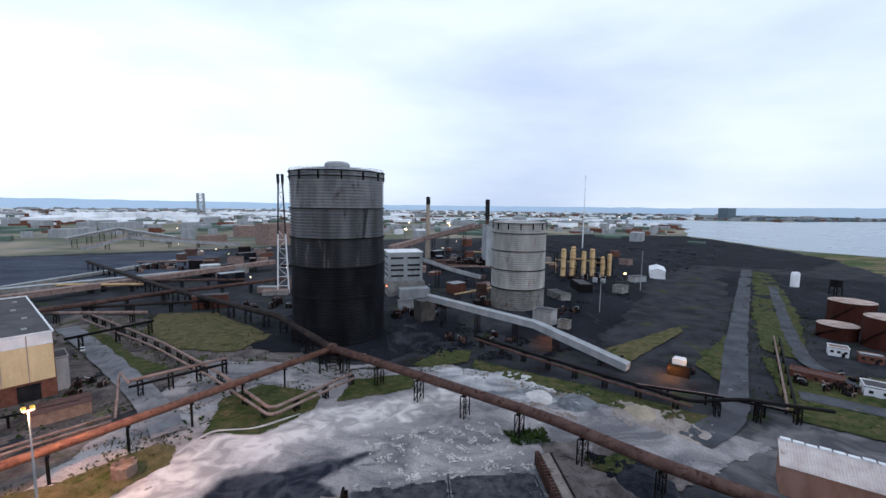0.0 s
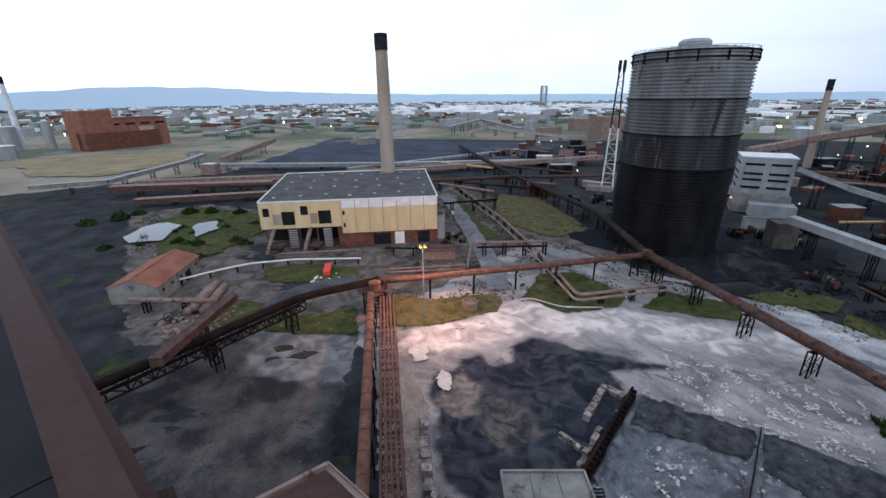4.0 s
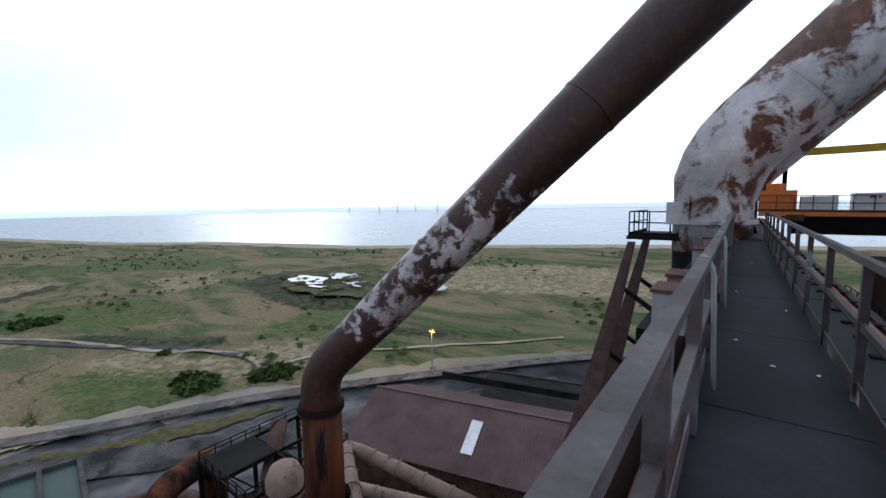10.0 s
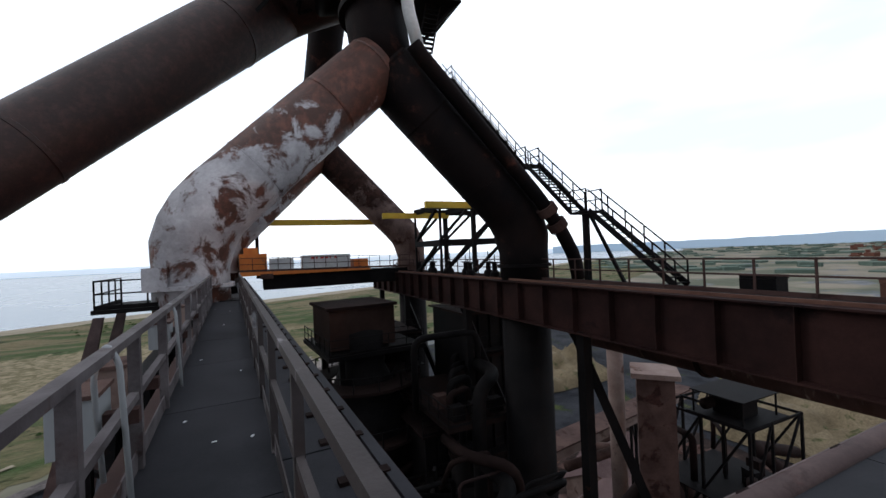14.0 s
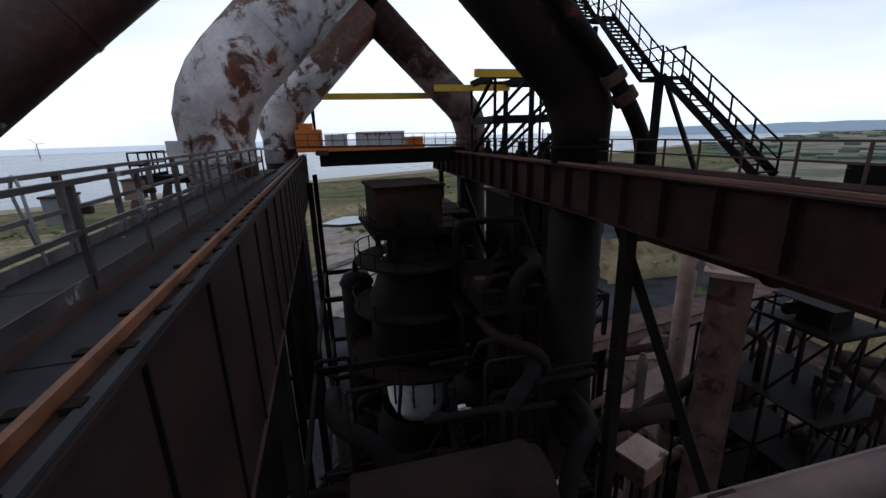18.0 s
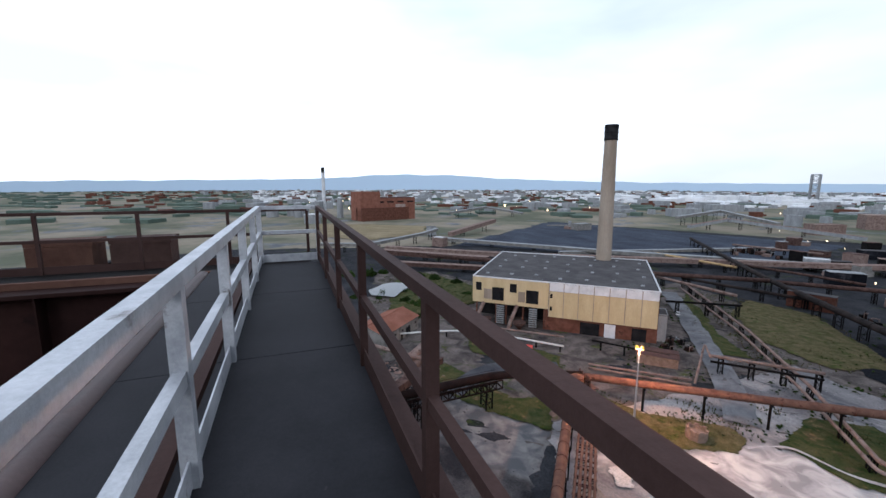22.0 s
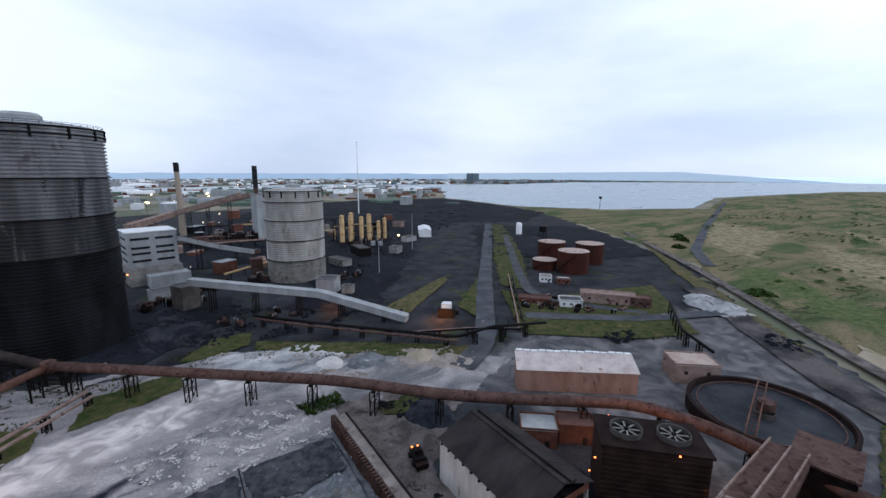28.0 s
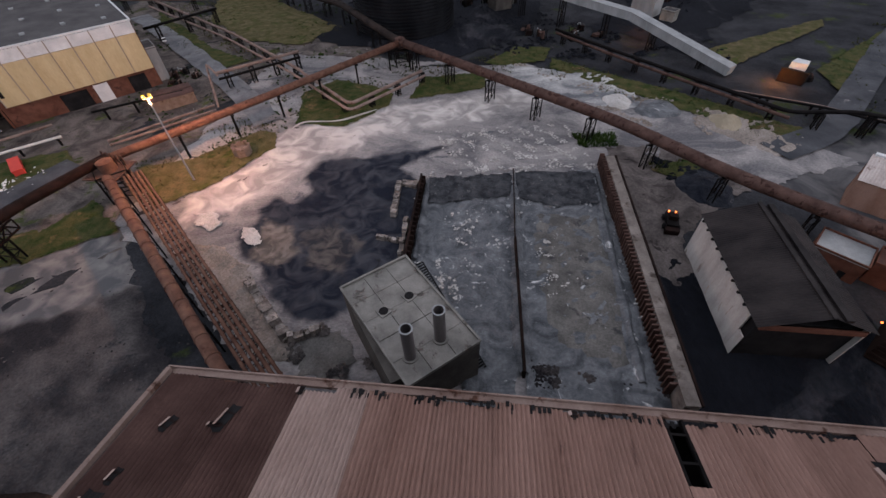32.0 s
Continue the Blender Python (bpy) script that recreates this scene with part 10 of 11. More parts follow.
for k in range(22):
    t = thing("plant_pipe", "dark process pipe in the gas cleaning plant", "pipe")
    rng = random.Random(k + 40)
    x, y, z = rng.uniform(-66, -34), rng.uniform(14, 36), rng.uniform(8, 30)
    part("pipe", pipe_bm(bend([(x, y, 2), (x, y, z), (x + rng.uniform(-8, 8), y + rng.uniform(-4, 4), z), (x + rng.uniform(-8, 8), y + rng.uniform(-5, 5), 2)], 1.0, 4), rng.uniform(0.3, 0.8), 12), rng.choice(("darksteel", "rust", "rustdark", "rustpale", "sootpipe")), t, smooth=True)
for k in range(5):
    flat_house("plant_house", "dark plant house under the gas cleaning frame", (-72, -64, -38, -34, -80)[k], (40, 12, 36, 52, 20)[k], 15 * k, 9, 7, (7, 10, 14, 12, 6)[k], ("rust", "darkwood", "rustdark", "rust", "concrete")[k], "roofbrown")

# ---- far works, town and shore ----
gantry("ore_conveyor", "long pale ore conveyor on the skyline of the stockyard", [(402.6, -90.5, 5), (327.8, -179.3, 5), (208.1, -368.6, 5), (151.3, -427.2, 8)], 7, 3.5, "rustpale", "rustpale", 40)
gantry("ore_conveyor", "long pinkish ore conveyor", [(332.7, -71.5, 4), (278.1, -146.2, 4)], 6, 3, "rustpale", "rust", 40)
gantry("ore_conveyor", "long dark conveyor across the stockyard", [(327.0, -242.7, 3), (269.7, -477.7, 3)], 5, 2.5, "palegrey", "concrete", 40)
gantry("ore_conveyor", "pale conveyor rising to a transfer tower", [(444.4, -560.6, 6), (442.3, -639.8, 14), (270.0, -624.4, 6)], 6, 4, "rustpale", "palegrey", 40)
gantry("ore_conveyor", "rusty conveyor rising in the distance", [(485.9, -192.5, 5), (551.4, -289.5, 14)], 7, 5, "rustpale", "rustpale", 40)
for k, (l, w, h, m, rm) in enumerate(((16, 10, 9, "palegrey", "white"), (14, 10, 10, "rustpale", "white"), (60, 30, 22, "rustpale", "tanktop"), (70, 40, 34, "rustpale", "rustpale"), (20, 14, 12, "palegrey", "white"), (40, 20, 14, "rustpale", "rustpale"), (24, 14, 10, "white", "white"), (50, 24, 16, "palegrey", "white"), (30, 16, 12, "brick", "rustpale"), (26, 14, 10, "concrete", "palegrey"))):
    q = [(199.5, -395.7), (425.3, -156.2), (347.7, -857.1), (236.9, -706.5), (516.9, -767.9), (343.1, -690.6), (53.1, -954.3), (0.7, -848.9), (-76.8, -691.3), (502.5, -411.1)][k]
    flat_house("far_works_house", "far weathered works building", q[0], q[1], 30 + 7 * k, l, w, h, m, rm, windows=4, door=False)
red = thing("red_plant", "large rust-red plant house with stepped roofs", "plant house", 800, -178, 0, 15)
part("hall", boxes((-20, -58, 0, 20, 58, 42)), "redroof", red)
part("tall_bay", boxes((-22, 20, 0, 22, 60, 54)), "redroof", red)
part("low_bay", boxes((-26, -40, 0, 0, 60, 24)), "brick", red)
part("roof", boxes((-20.5, -58.5, 42, 20.5, 19.9, 43)), "roofbrown", red)
part("sign", boxes((-20.6, -36, 20, -20.1, -14, 30)), "tanktop", red, "pale faded sign panel")
for k in range(5):
    part("window_band", boxes((-20.3, -54 + k * 22, 33, -20.05, -40 + k * 22, 36)), "dark", red)
for k, (x, y, r, h) in enumerate(((880, -60, 9, 34), (905, -20, 8, 30), (930, 30, 12, 20), (860, -100, 6, 40), (760, -40, 14, 16))):
    tank("far_silo", "far pale storage silo", x, y, r, h, "palegrey", "white")
rng = random.Random(9)


def far_box(V, F, x, y, l, w, h, a):
    n0 = len(V)
    ca, sa = math.cos(a), math.sin(a)
    for z in (0, h):
        for sx, sy in ((-l, -w), (l, -w), (l, w), (-l, w)):
            V.append((x + sx * ca - sy * sa, y + sx * sa + sy * ca, z))
    F += [(n0, n0 + 1, n0 + 5, n0 + 4), (n0 + 1, n0 + 2, n0 + 6, n0 + 5), (n0 + 2, n0 + 3, n0 + 7, n0 + 6), (n0 + 3, n0, n0 + 4, n0 + 7), (n0 + 4, n0 + 5, n0 + 6, n0 + 7)]


def town(name, label, a0, a1, d0, d1, count, size, material, hmax):
    V, F = [], []
    for k in range(count):
        a, d = radians(rng.uniform(a0, a1)), d0 + (d1 - d0) * rng.random() ** 0.8
        x, y = d * math.sin(a), d * math.cos(a)
        if inside(np.array([x]), np.array([y]), SHORE + EST_S + EST_N + rim)[0]:
            continue
        s = size * rng.uniform(0.3, 1.2)
        far_box(V, F, x, y, s * rng.uniform(0.5, 1.6), s * 0.6, rng.uniform(0.25, 1.0) * hmax, rng.uniform(0, 3.1))
    me = bpy.data.meshes.new(name)
    me.from_pydata(V, [], F)
    me.materials.append(M[material])
    return tagged(new(name, me), label, "town", kind="stuff")


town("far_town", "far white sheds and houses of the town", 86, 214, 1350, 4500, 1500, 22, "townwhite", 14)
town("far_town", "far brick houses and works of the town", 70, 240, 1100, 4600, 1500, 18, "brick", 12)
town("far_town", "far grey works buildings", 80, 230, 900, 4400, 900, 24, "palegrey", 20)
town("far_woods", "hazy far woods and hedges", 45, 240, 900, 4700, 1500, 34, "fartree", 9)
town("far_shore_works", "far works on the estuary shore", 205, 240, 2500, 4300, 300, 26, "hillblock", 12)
town("dock_sheds", "long white sheds by the docks", 128, 178, 1700, 2700, 70, 75, "townwhite", 18)
town("far_lights", "scattered lit lamps of the far town", 88, 212, 1000, 3600, 150, 2.2, "townlamp", 6)
town("far_lights", "scattered lit lamps of the works", 150, 196, 330, 900, 26, 0.5, "townlamp", 1.6)
for k in range(9):
    a, d = radians(141 + k * 1.15), 1900 + 60 * (k % 3)
    tank("far_white_tank", "far white oil tank", d * math.sin(a), d * math.cos(a), 24, 26, "townwhite", "townwhite")
rfn = thing("refinery_tower", "far lattice tower of the refinery", "tower", 2300 * math.sin(radians(152.5)), 2300 * math.cos(radians(152.5)), 0)
part("tower", trestle(bmesh.new(), 0, 0, 26, 26, 110, 20, 6, 5), "palegrey", rfn)
pwr = flat_house("far_block", "far dark power station block across the water", 3300 * math.sin(radians(217.5)), 3300 * math.cos(radians(217.5)), 30, 110, 60, 70, "hillblock", "hillblock", door=False, parapet=0)
# black works clutter between the gasholders and the chimneys
for k in range(70):
    rg_ = random.Random(300 + k)
    a, d = radians(rg_.uniform(150, 200)), rg_.uniform(300, 620)
    x, y = d * math.sin(a), d * math.cos(a)
    if abs(x - 42) < 30 and abs(y + 214) < 30:
        continue
    flat_house("sooty_works_house", "small sooty works house among pipes", x, y, rg_.uniform(0, 90), rg_.uniform(5, 22), rg_.uniform(4, 12), rg_.uniform(3, 11), rg_.choice(("darksteel", "rust", "concrete", "brick", "rustpale", "coal")), rg_.choice(("roofgrey", "rustpale", "roofbrown", "palegrey")), door=False, parapet=0)
for k in range(14):
    rg_ = random.Random(500 + k)
    a, d = radians(rg_.uniform(140, 202)), rg_.uniform(270, 560)
    x, y = d * math.sin(a), d * math.cos(a)
    pipeline("works_pipe", "long dark pipe across the sooty works", [(x - 40, y + rg_.uniform(-20, 20), 6), (x + 30, y + rg_.uniform(-20, 20), 6)], 0.9, rg_.choice(("rust", "sootpipe", "rustpale", "ochre")), 20, rings=0, seg=10)
for k in range(12):
    rg_ = random.Random(700 + k)
    q = Vector((*(228.9, -68.6), 0))
    bush("shrub", "dense green shrub by the pond", q.x + rg_.uniform(-34, 34), q.y + rg_.uniform(-22, 26), rg_.uniform(2, 4.5), rg_.uniform(2.5, 5), 20, rg_)
for q, r in (((-175.2, 60.9), 6), ((-154.3, 84.5), 6), ((-430.8, -211.7), 9), ((-390.8, -194.6), 7), ((-455.8, -227.7), 8), ((-172.8, 57.6), 5)):
    bush("shrub", "dark green shrub in the dunes", q[0], q[1], r, r * 0.8, 30, random.Random(int(r * 100)))
# turbines standing in the sea
for k, (a, d) in enumerate(((313, 3300), (315.5, 3500), (321, 3400), (325, 3600), (330, 3300), (309, 3700), (318, 3900))):
    wtb = thing("wind_turbine", "far pale wind turbine standing in the sea", "wind turbine", d * math.sin(radians(a)), d * math.cos(radians(a)), 0, 40, group="sea turbines")
    part("tower", lathe([(3.2, 0), (1.8, 80)], 10), "palegrey", wtb)
    for b in range(3):
        part("blade", prism([(-1.2, -0.5), (1.2, -0.5), (0.5, 0.5), (-0.5, 0.5)], 0, 40), "palegrey", wtb).matrix_basis = pose(0, -3, 80, 0, b * 120 + 20 * k, 0)

# ---- clutter of the works, weeds and loose stuff ----
rc = random.Random(41)


def machinery(x, y, size, height, shade):
    """A small group of plant: a skid, a casing, a vessel, a pipe loop and a railed top."""
    t = thing("plant_machine", "sooty plant machine with pipes on a steel skid", "machine", x, y, 0.4, rc.uniform(0, 360))
    s = size
    part("skid", boxes((-s, -s * 0.6, -0.4, s, s * 0.6, 0.3)), "darksteel", t)
    part("casing", prism([(-s * 0.9, -s * 0.5), (s * rc.uniform(-0.1, 0.3), -s * 0.5), (s * 0.1, s * 0.45), (-s * 0.9, s * 0.45)], 0.3, height * rc.uniform(0.5, 1.0)), shade, t)
    part("vessel", lathe([(s * 0.28, 0.3), (s * 0.3, 0.5), (s * 0.3, height * 0.8), (s * 0.18, height), (0, height * 1.04)], 14), rc.choice(("rustdark", "rust", "darksteel")), t, smooth=True).location = (s * 0.6, 0, 0)
    part("pipe_loop", pipe_bm(bend([(-s * 0.4, -s * 0.7, 0.2), (-s * 0.4, -s * 0.7, height * 1.1), (s * 0.6, -s * 0.7, height * 1.1), (s * 0.6, -s * 0.1, height * 0.9)], 0.5, 3), 0.16 + 0.05 * s / 3, 8), rc.choice(("rustpale", "rust", "darksteel", "palegrey")), t, smooth=True)
    part("frame", bar(bmesh.new(), (-s * 0.95, s * 0.55, 0.2), (s * 0.95, s * 0.55, height * 1.2), 0.25), "darksteel", t)
    part("post", boxes((s * 0.85, s * 0.5, 0.2, s * 0.95, s * 0.6, height * 1.25)), "darksteel", t)


def machine_yard(centre, spread, count, size, shades=("rustdark", "darksteel", "rust")):
    for k in range(count):
        a, d = rc.uniform(0, 6.28), math.sqrt(rc.random()) * spread
        machinery(centre[0] + d * math.cos(a), centre[1] + d * math.sin(a) * 0.6, size * rc.uniform(0.6, 1.4), size * rc.uniform(0.7, 1.6), rc.choice(shades))


machine_yard((4.9, -248.4), 16, 9, 3.0)
machine_yard((-30.7, -205.1), 18, 8, 2.2)
machine_yard((-28.4, -269.1), 22, 8, 4.0)
machine_yard((-54.0, -462.5), 30, 8, 6.0)
machine_yard((-92.0, -254.4), 14, 6, 2.4)
machine_yard((-160.4, -361.1), 30, 9, 4.0, ("rustdark", "darksteel", "palegrey"))
machine_yard((100.7, -269.6), 16, 7, 2.6)
machine_yard((257.6, -415.4), 30, 8, 4.0, ("rustpale", "rust", "darksteel"))
machine_yard((120.8, -150.4), 10, 6, 1.8)
machine_yard((-107.9, -160.4), 5, 4, 1.7)
machine_yard((-162.3, -143.3), 14, 7, 1.8)
machine_yard((-179.3, -128.3), 24, 8, 2.2, ("rust", "brick", "darksteel", "palegrey"))
machine_yard((-162.1, -143.3), 16, 6, 2.0)
machine_yard((26.6, -175.3), 8, 5, 1.6)
machine_yard((66, 22), 12, 8, 3.2, ("rustdark", "rust"))
machine_yard((48, 30), 10, 7, 3.2, ("rustdark", "rust"))
machine_yard((84, 34), 16, 9, 4.0, ("rustdark", "rust", "rustpale"))
machine_yard((36, 52), 12, 7, 4.0, ("rustdark", "darksteel"))
machine_yard((100, 45), 24, 12, 5.0, ("rustdark", "rust", "rustpale"))
machine_yard((75, 48), 16, 10, 5.0, ("rustdark", "rust"))
machine_yard((115, 28), 18, 10, 4.5, ("rustdark", "rust"))
machine_yard((58, 42), 10, 8, 5.0, ("rustdark", "darksteel"))
machine_yard((70, 70), 22, 10, 5.0, ("rustdark", "rust"))
machine_yard((-40, 40), 12, 6, 2.4, ("rustdark", "darksteel"))


def tufts(name, label, area, count, r0, r1, material, z=0.5, clump=12.0, gap=None):
    """Tufts of grass: five leaning blades each, joined."""
    xs, ys = [p[0] for p in area], [p[1] for p in area]
    verts, faces = [], []
    made = tries = 0
    while made < count and tries < count * 10:
        tries += 1
        x, y = rc.uniform(min(xs), max(xs)), rc.uniform(min(ys), max(ys))
        if clump and noise.noise(Vector((x / clump, y / clump, 8.0))) < -0.05:
            continue
        if not inside(np.array([x]), np.array([y]), area)[0]:
            continue
        if gap and inside(np.array([x]), np.array([y]), gap)[0]:
            continue
        r = rc.uniform(r0, r1)
        for k in range(5):
            a = k * 1.257 + rc.uniform(-0.5, 0.5)
            c, s = math.cos(a), math.sin(a)
            n0 = len(verts)
            verts += [(x - s * r * 0.25, y + c * r * 0.25, z - 0.2), (x + s * r * 0.25, y - c * r * 0.25, z - 0.2), (x + c * r * rc.uniform(0.5, 1.1), y + s * r * rc.uniform(0.5, 1.1), z + r * rc.uniform(0.5, 1.2))]
            faces.append((n0, n0 + 1, n0 + 2))
        made += 1
    me = bpy.data.meshes.new(name)
    me.from_pydata(verts, [], faces)
    me.materials.append(M[material])
    return tagged(new(name, me), label, "grass", kind="stuff")


tufts("grass_tufts", "tufts of rank green grass along the pipes", [(-18.5, -179.1), (-95.7, -124.2), (-87.0, -111.4), (-42.8, -142.0), (-16.5, -162.4)], 800, 0.4, 0.6, "grass", 0.7)
tufts("grass_tufts", "tufts of rank green grass by the mains", [(88.7, -74.1), (103.1, -93.0), (70.1, -142.8), (-25.4, -189.5), (-20.5, -169.2), (32.7, -130.2), (69.6, -82.0)], 1200, 0.4, 0.6, "grass", 0.7, gap=S_PALE)
tufts("straw_tufts", "tufts of straw-coloured grass under the lamp mast", [(76.0, -84.5), (70.8, -93.6), (65.6, -103.5), (68.0, -110.5), (73.0, -111.5), (80.0, -103.7), (86.5, -95.6), (98.0, -91.4), (91.5, -81.5), (86.0, -75.5)], 450, 0.3, 0.6, "drygrass", 0.7, 7)
tufts("grass_tufts", "tufts of rank green grass in the pipe corridor", [(195.8, -242.9), (130.0, -262.9), (71.3, -207.8), (82.8, -181.1), (97.8, -164.4)], 900, 0.5, 0.6, "drygrass", 0.7)
tufts("grass_tufts", "tufts of rank green grass round the pond", [(295.0, -60.2), (301.1, -98.4), (247.2, -118.2), (209.0, -100.1), (191.1, -65.0), (219.8, -40.1)], 900, 0.5, 0.7, "grass", 0.7, gap=POND)
tufts("grass_tufts", "tufts of rank green grass on the strip", [(-364.5, -431.6), (-371.8, -410.5), (-251.0, -244.6), (-169.3, -160.4), (-184.6, -79.2), (-155.2, -87.9), (-116.0, -134.3), (-116.5, -163.7)], 1500, 0.5, 0.8, "grass", 0.7)
scatter("clinker", "black clinker strewn round the gasholder", "clinker", [(83.1, -249.0), (15.2, -248.5), (-74.5, -204.4), (-101.8, -173.0), (-14.0, -174.7), (44.7, -175.9)], 1400, 0.2, 1.5, "coal", 0.7, clump=14)
scatter("pale_clinker", "pale rubble strewn round the conveyor", "rubble", [(7.9, -236.2), (-77.8, -213.8), (-98.2, -166.6), (-19.0, -174.6)], 160, 0.1, 0.5, "mud", 0.8, clump=10)
scatter("pale_clinker", "pale rubble strewn beside the mains", "rubble", [(126.8, -150.5), (91.5, -206.9), (44.7, -175.9), (64.8, -116.2), (95.0, -117.2)], 260, 0.1, 0.4, "slag", 0.6, clump=8)
for q, r, h in (((303.3, -55.6), 6.5, 6.5), ((305.2, -40.1), 6, 5), ((283.4, -87.3), 5.5, 5.5), ((274.1, -96.5), 5.5, 5), ((258.3, -107.0), 5, 4.5), ((227.6, -61.6), 3.5, 4.5), ((215.3, -66.5), 4, 4.5), ((234.5, -88.5), 3.5, 3), ((307.8, -66.6), 5, 4), ((245.9, -35.9), 4, 3), ((228.5, -102.4), 3.5, 3)):
    bush("pond_bush", "dense dark green bush beside the pond", q[0], q[1], r, h, 60)
terrain("tan_field", [(741.8, -41.0), (701.1, -129.9), (633.0, -211.5), (530.1, -179.6), (497.0, -85.4), (548.4, -39.3)], 0.8, 6, 0.5, 30, "tanfield", "straw-coloured field beyond the works", "field", ragged=0.4)
for q, r, h in (((-169.1, 57.5), 9, 4.5), ((-177.2, 57.5), 7, 4), ((-155.4, 83.6), 9, 4), ((-156.8, 78.8), 7, 3.5), ((-340.3, 33.7), 14, 4), ((-218.6, 63.2), 4, 3), ((-275.3, -90.3), 9, 4), ((-300.3, -32.9), 10, 4)):
    bush("dune_thicket", "low green thicket on the dunes", q[0], q[1], r, h + 0.8, 90, leaves="scrub")

# pale conveyors and walls beyond the cream building
gantry("pale_conveyor", "long pale covered conveyor beyond the meadow", [(426.7, -29.8, 8), (407.9, -73.2, 8), (461.6, -148.2, 10), (501.1, -179.9, 10)], 4.5, 3, "palegrey", "concrete", 30)
gantry("pale_conveyor", "long pale covered conveyor along the ore yard", [(454.6, -162.0, 5), (305.9, -282.0, 5), (154.8, -428.9, 5)], 7, 3, "palegrey", "concrete", 40)
gantry("rust_gallery", "long gallery with a pinkish roof and rusty sides", [(384.8, -70.1, 6), (305.6, -155.6, 6)], 8, 4, "rustpale", "rust", 30)
gantry("pale_conveyor", "pale conveyor rising beside the red works hall", [(761.5, -302.8, 12), (855.0, -427.7, 16), (745.8, -457.8, 8)], 7, 4, "palegrey", "concrete", 40)
gantry("pale_conveyor", "pale conveyor across the ore yard", [(500.7, -602.8, 14), (553.4, -778.2, 18), (394.5, -681.4, 10)], 7, 4, "palegrey", "concrete", 40)
flat_house("end_house", "pale transfer house at the conveyor's end", *(526.7, -181.4), 20, 10, 9, 11, "palegrey", windows=2)
stacker = thing("stacker", "dusty stacker machine on the ore yard", "stacker", *(515.7, -400.0), 0, 30)
part("base", boxes((-7, -4, 0, 7, 4, 5)), "rustpale", stacker)
part("boom", bar(bmesh.new(), (-4, 0, 7), (34, 6, 5), 2.0, 1.6), "concrete", stacker)
part("mast", boxes((-2, -1.5, 5, 2, 1.5, 13)), "palegrey", stacker)

# vessels and mains crowding the foot of the downcomer
for q, r, z0, z1, m in (((-43.3, 21.2, 40), 2.0, 18, 40, "rustpale"), ((-40.7, 18.1, 38), 1.8, 16, 38, "rust"), ((-49.9, 19.4, 34), 1.5, 10, 34, "rustdark"), ((-69.3, 15.3, 26), 1.6, 6, 26, "rustdark"), ((-80.7, 12.7, 22), 1.4, 4, 22, "darksteel")):
    v = thing("scrubber_vessel", "domed scrubber vessel among dark pipes", "vessel", q[0], q[1], 0)
    part("shell", lathe([(r * 0.4, z0 - 4), (r, z0), (r, z1 - r * 0.8), (r * 0.75, z1 - r * 0.25), (r * 0.35, z1), (0, z1 + 0.1)], 24), m, v, smooth=True)
    part("girth_band", lathe([(r, z1 - r * 1.6), (r + 0.14, z1 - r * 1.6), (r + 0.14, z1 - r * 1.45), (r, z1 - r * 1.45)], 24), "rustdark", v)
    for k in range(4):
        part("leg", bar(bmesh.new(), (r * 0.8 * math.cos(k * 1.571), r * 0.8 * math.sin(k * 1.571), 0), (r * 0.9 * math.cos(k * 1.571), r * 0.9 * math.sin(k * 1.571), z0 + 2), 0.3), "darksteel", v)
pipeline("inclined_main", "mauve-brown flanged main running from the dust catcher", [(-24, 16, 44), (-39.5, 26.4, 41), (-31.3, 28.0, 40), (-22.9, 29.4, 39)], 0.75, "rustpale", 0, rings=3.2, seg=18)
for k in range(10):
    t = thing("plant_pipe", "dark bent pipe below the dust catcher", "pipe")
    x, y, z = -34 + rc.uniform(-9, 8), 8 + rc.uniform(-9, 9), rc.uniform(22, 38)
    part("pipe", pipe_bm(bend([(x, y, 4), (x, y, z), (x + rc.uniform(-5, 5), y + rc.uniform(-5, 5), z + 0.5), (x + rc.uniform(-8, 8), y + rc.uniform(-8, 8), z - 4)], 1.4, 5), rc.uniform(0.35, 0.8), 14), rc.choice(("rustdark", "rust", "darksteel", "rustdark")), t, smooth=True)
sg = thing("works_sign", "white sign board on the red works hall", "sign", *(1233.3, -312.5), 0)
part("board", boxes((-9, -0.2, 22, 9, 0.2, 27)), "white", sg)
part("post", boxes((-0.4, -0.19, 0, 0.4, 0.19, 22)), "brick", sg)

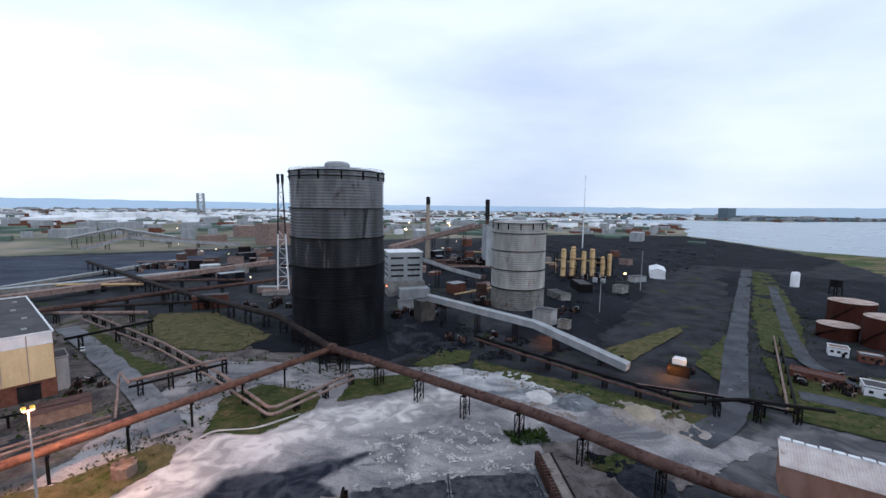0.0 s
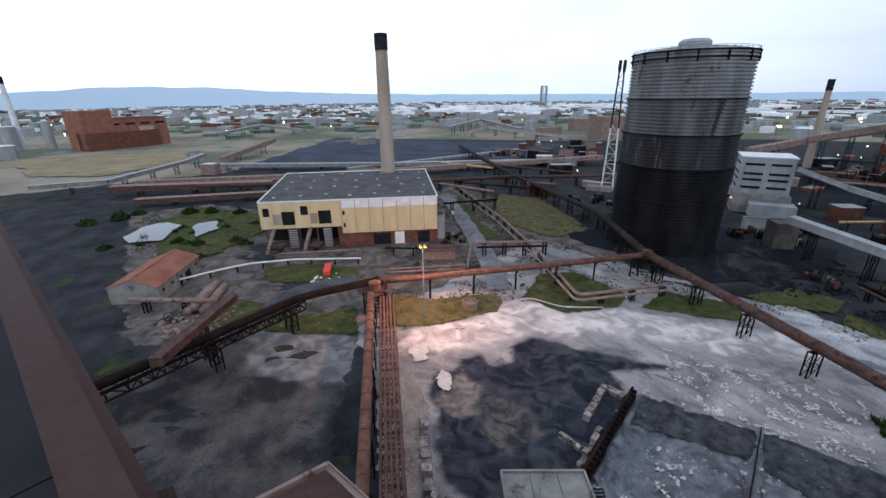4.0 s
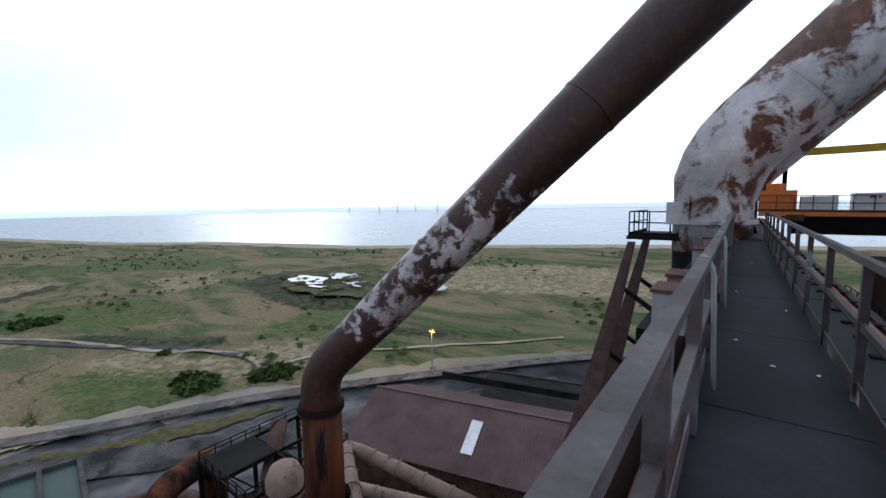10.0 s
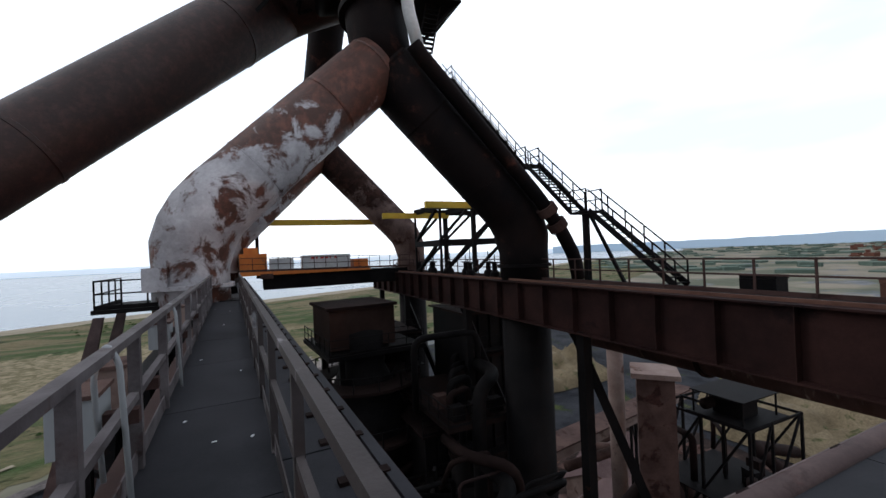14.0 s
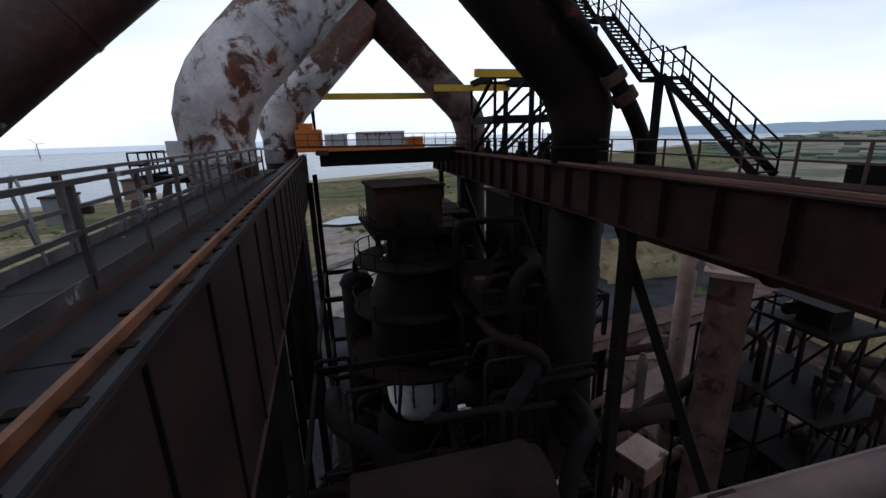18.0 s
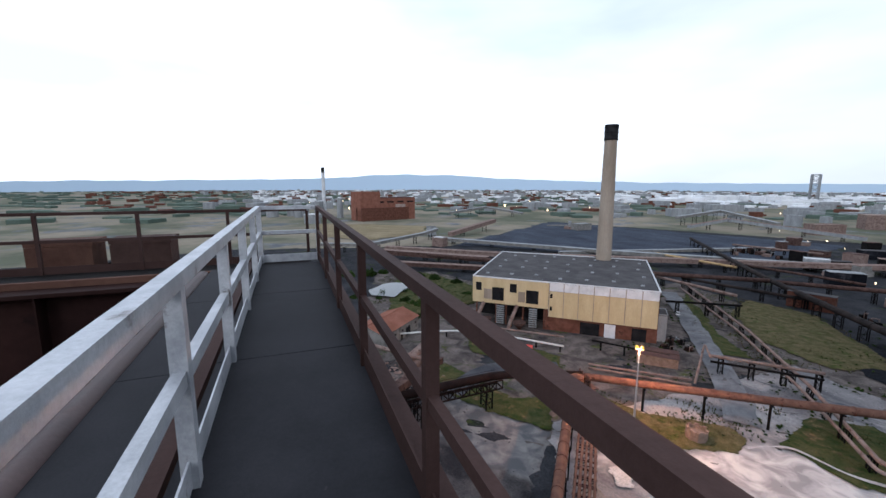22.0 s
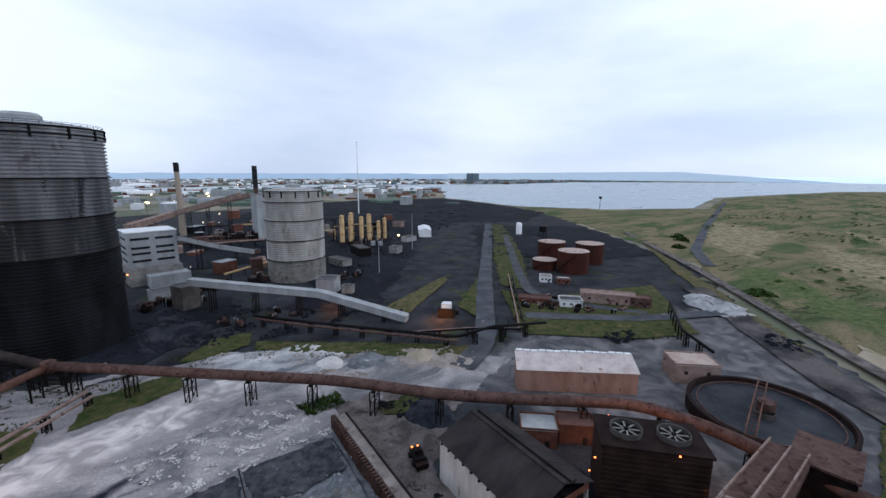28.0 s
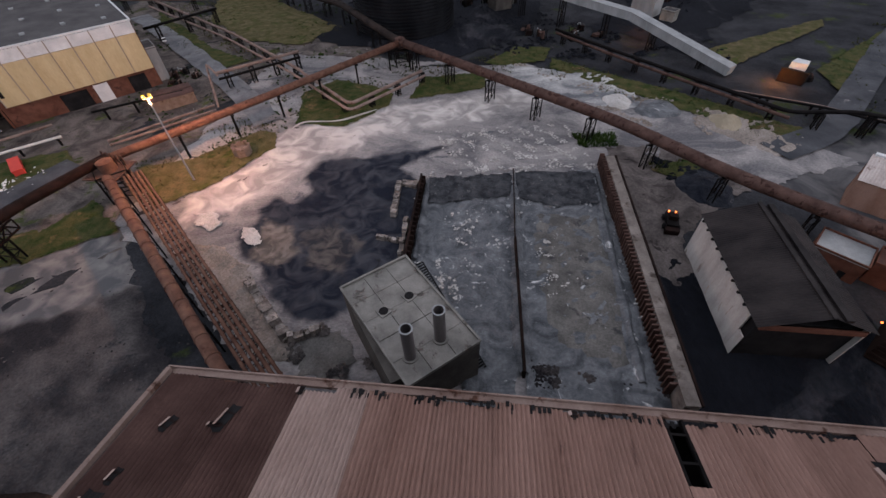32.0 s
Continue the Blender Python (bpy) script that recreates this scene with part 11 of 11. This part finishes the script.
# soot-black pipes, ties and cable runs crowding the furnace
for k in range(34):
    x, y, z = rc.uniform(0.8, 9.6), rc.uniform(13.5, 31), rc.uniform(34, 57)
    if 0.0 < x < 6.8:
        z = min(z, 65.5 - 0.84 * y)
    if k % 3 == 0:
        t = thing("furnace_tie", "soot-black steel tie beside the furnace", "strut")
        part("tie", bar(bmesh.new(), (x, y, z), (x + rc.uniform(-4, 4), y + rc.uniform(-3, 3), z + rc.uniform(-6, 6)), 0.2, 0.3), "darksteel", t)
        part("gusset", boxes((-0.3, -0.03, -0.3, 0.3, 0.03, 0.3)), "rustdark", t).location = (x, y, z)
    else:
        t = thing("furnace_pipe", "soot-black bent pipe beside the furnace", "pipe")
        r = rc.uniform(0.12, 0.34)
        part("pipe", pipe_bm(bend([(x, y, z - 9), (x, y, z), (x + rc.uniform(-2.5, 2.5), y + rc.uniform(-2, 2), z + 0.3), (x + rc.uniform(-4, 4), y + rc.uniform(-4, 4), z - 3)], 0.7, 4), r, 10), rc.choice(("darksteel", "darksteel", "rustdark")), t, smooth=True)
        part("flange", lathe([(r, 0), (r + 0.12, 0), (r + 0.12, 0.12), (r, 0.12)], 10), "rustdark", t).location = (x, y, z - 2.5)
for k in range(14):
    x, y = 20 + rc.uniform(-4, 30), 18 + rc.uniform(0, 26)
    z = rc.uniform(24, 46) - 0.25 * (x - 20)
    t = thing("gallery_pipe", "rust-brown pipe in the works behind the girder", "pipe")
    part("pipe", pipe_bm(bend([(x - 8, y - 3, z), (x, y, z), (x, y, z - 5), (x + 9, y + 3, z - 5)], 1.0, 4), rc.uniform(0.25, 0.6), 12), rc.choice(("rust", "rustdark", "rustdark")), t, smooth=True)
    part("hanger", boxes((x - 0.1, y - 0.1, 0, x + 0.1, y + 0.1, z - 0.3)), "darksteel", t)

# debris at the foot of the flue box and the cast house
scatter("pit_debris", "dark rubble between the flue box and the cast house", "rubble", [(37.0, -35.5), (30.3, -43.3), (22.1, -36.2), (-2.9, -39.6), (-34.2, -34.3), (33.9, -32.2)], 700, 0.15, 0.8, "mud", 1.0, clump=5)
scatter("lane_scrap", "dark scrap and rubble beside the pit wall", "scrap", [(-46.1, -104.9), (-64.4, -97.5), (-60.0, -88.2), (-47.5, -92.5)], 300, 0.2, 1.0, "coal", 0.8, clump=5)
terrain("scrap_heap", [(-48.9, -101.0), (-60.2, -102.4), (-63.2, -91.6), (-52.6, -88.1)], 0.7, 1.0, 1.8, 7, "coal", "dark heap of scrap beside the main", "heap", ragged=0.5)
tufts("grass_tufts", "weeds round the scrap heap", [(-44.0, -102.3), (-58.0, -105.0), (-60.9, -99.9), (-45.5, -96.1)], 240, 0.3, 0.8, "grass", 0.8)
tufts("grass_tufts", "weeds round the pipe trestle", [(-25.2, -116.1), (-38.4, -117.7), (-37.9, -110.3), (-26.8, -108.9)], 260, 0.4, 1.1, "leaf", 0.8, 0)
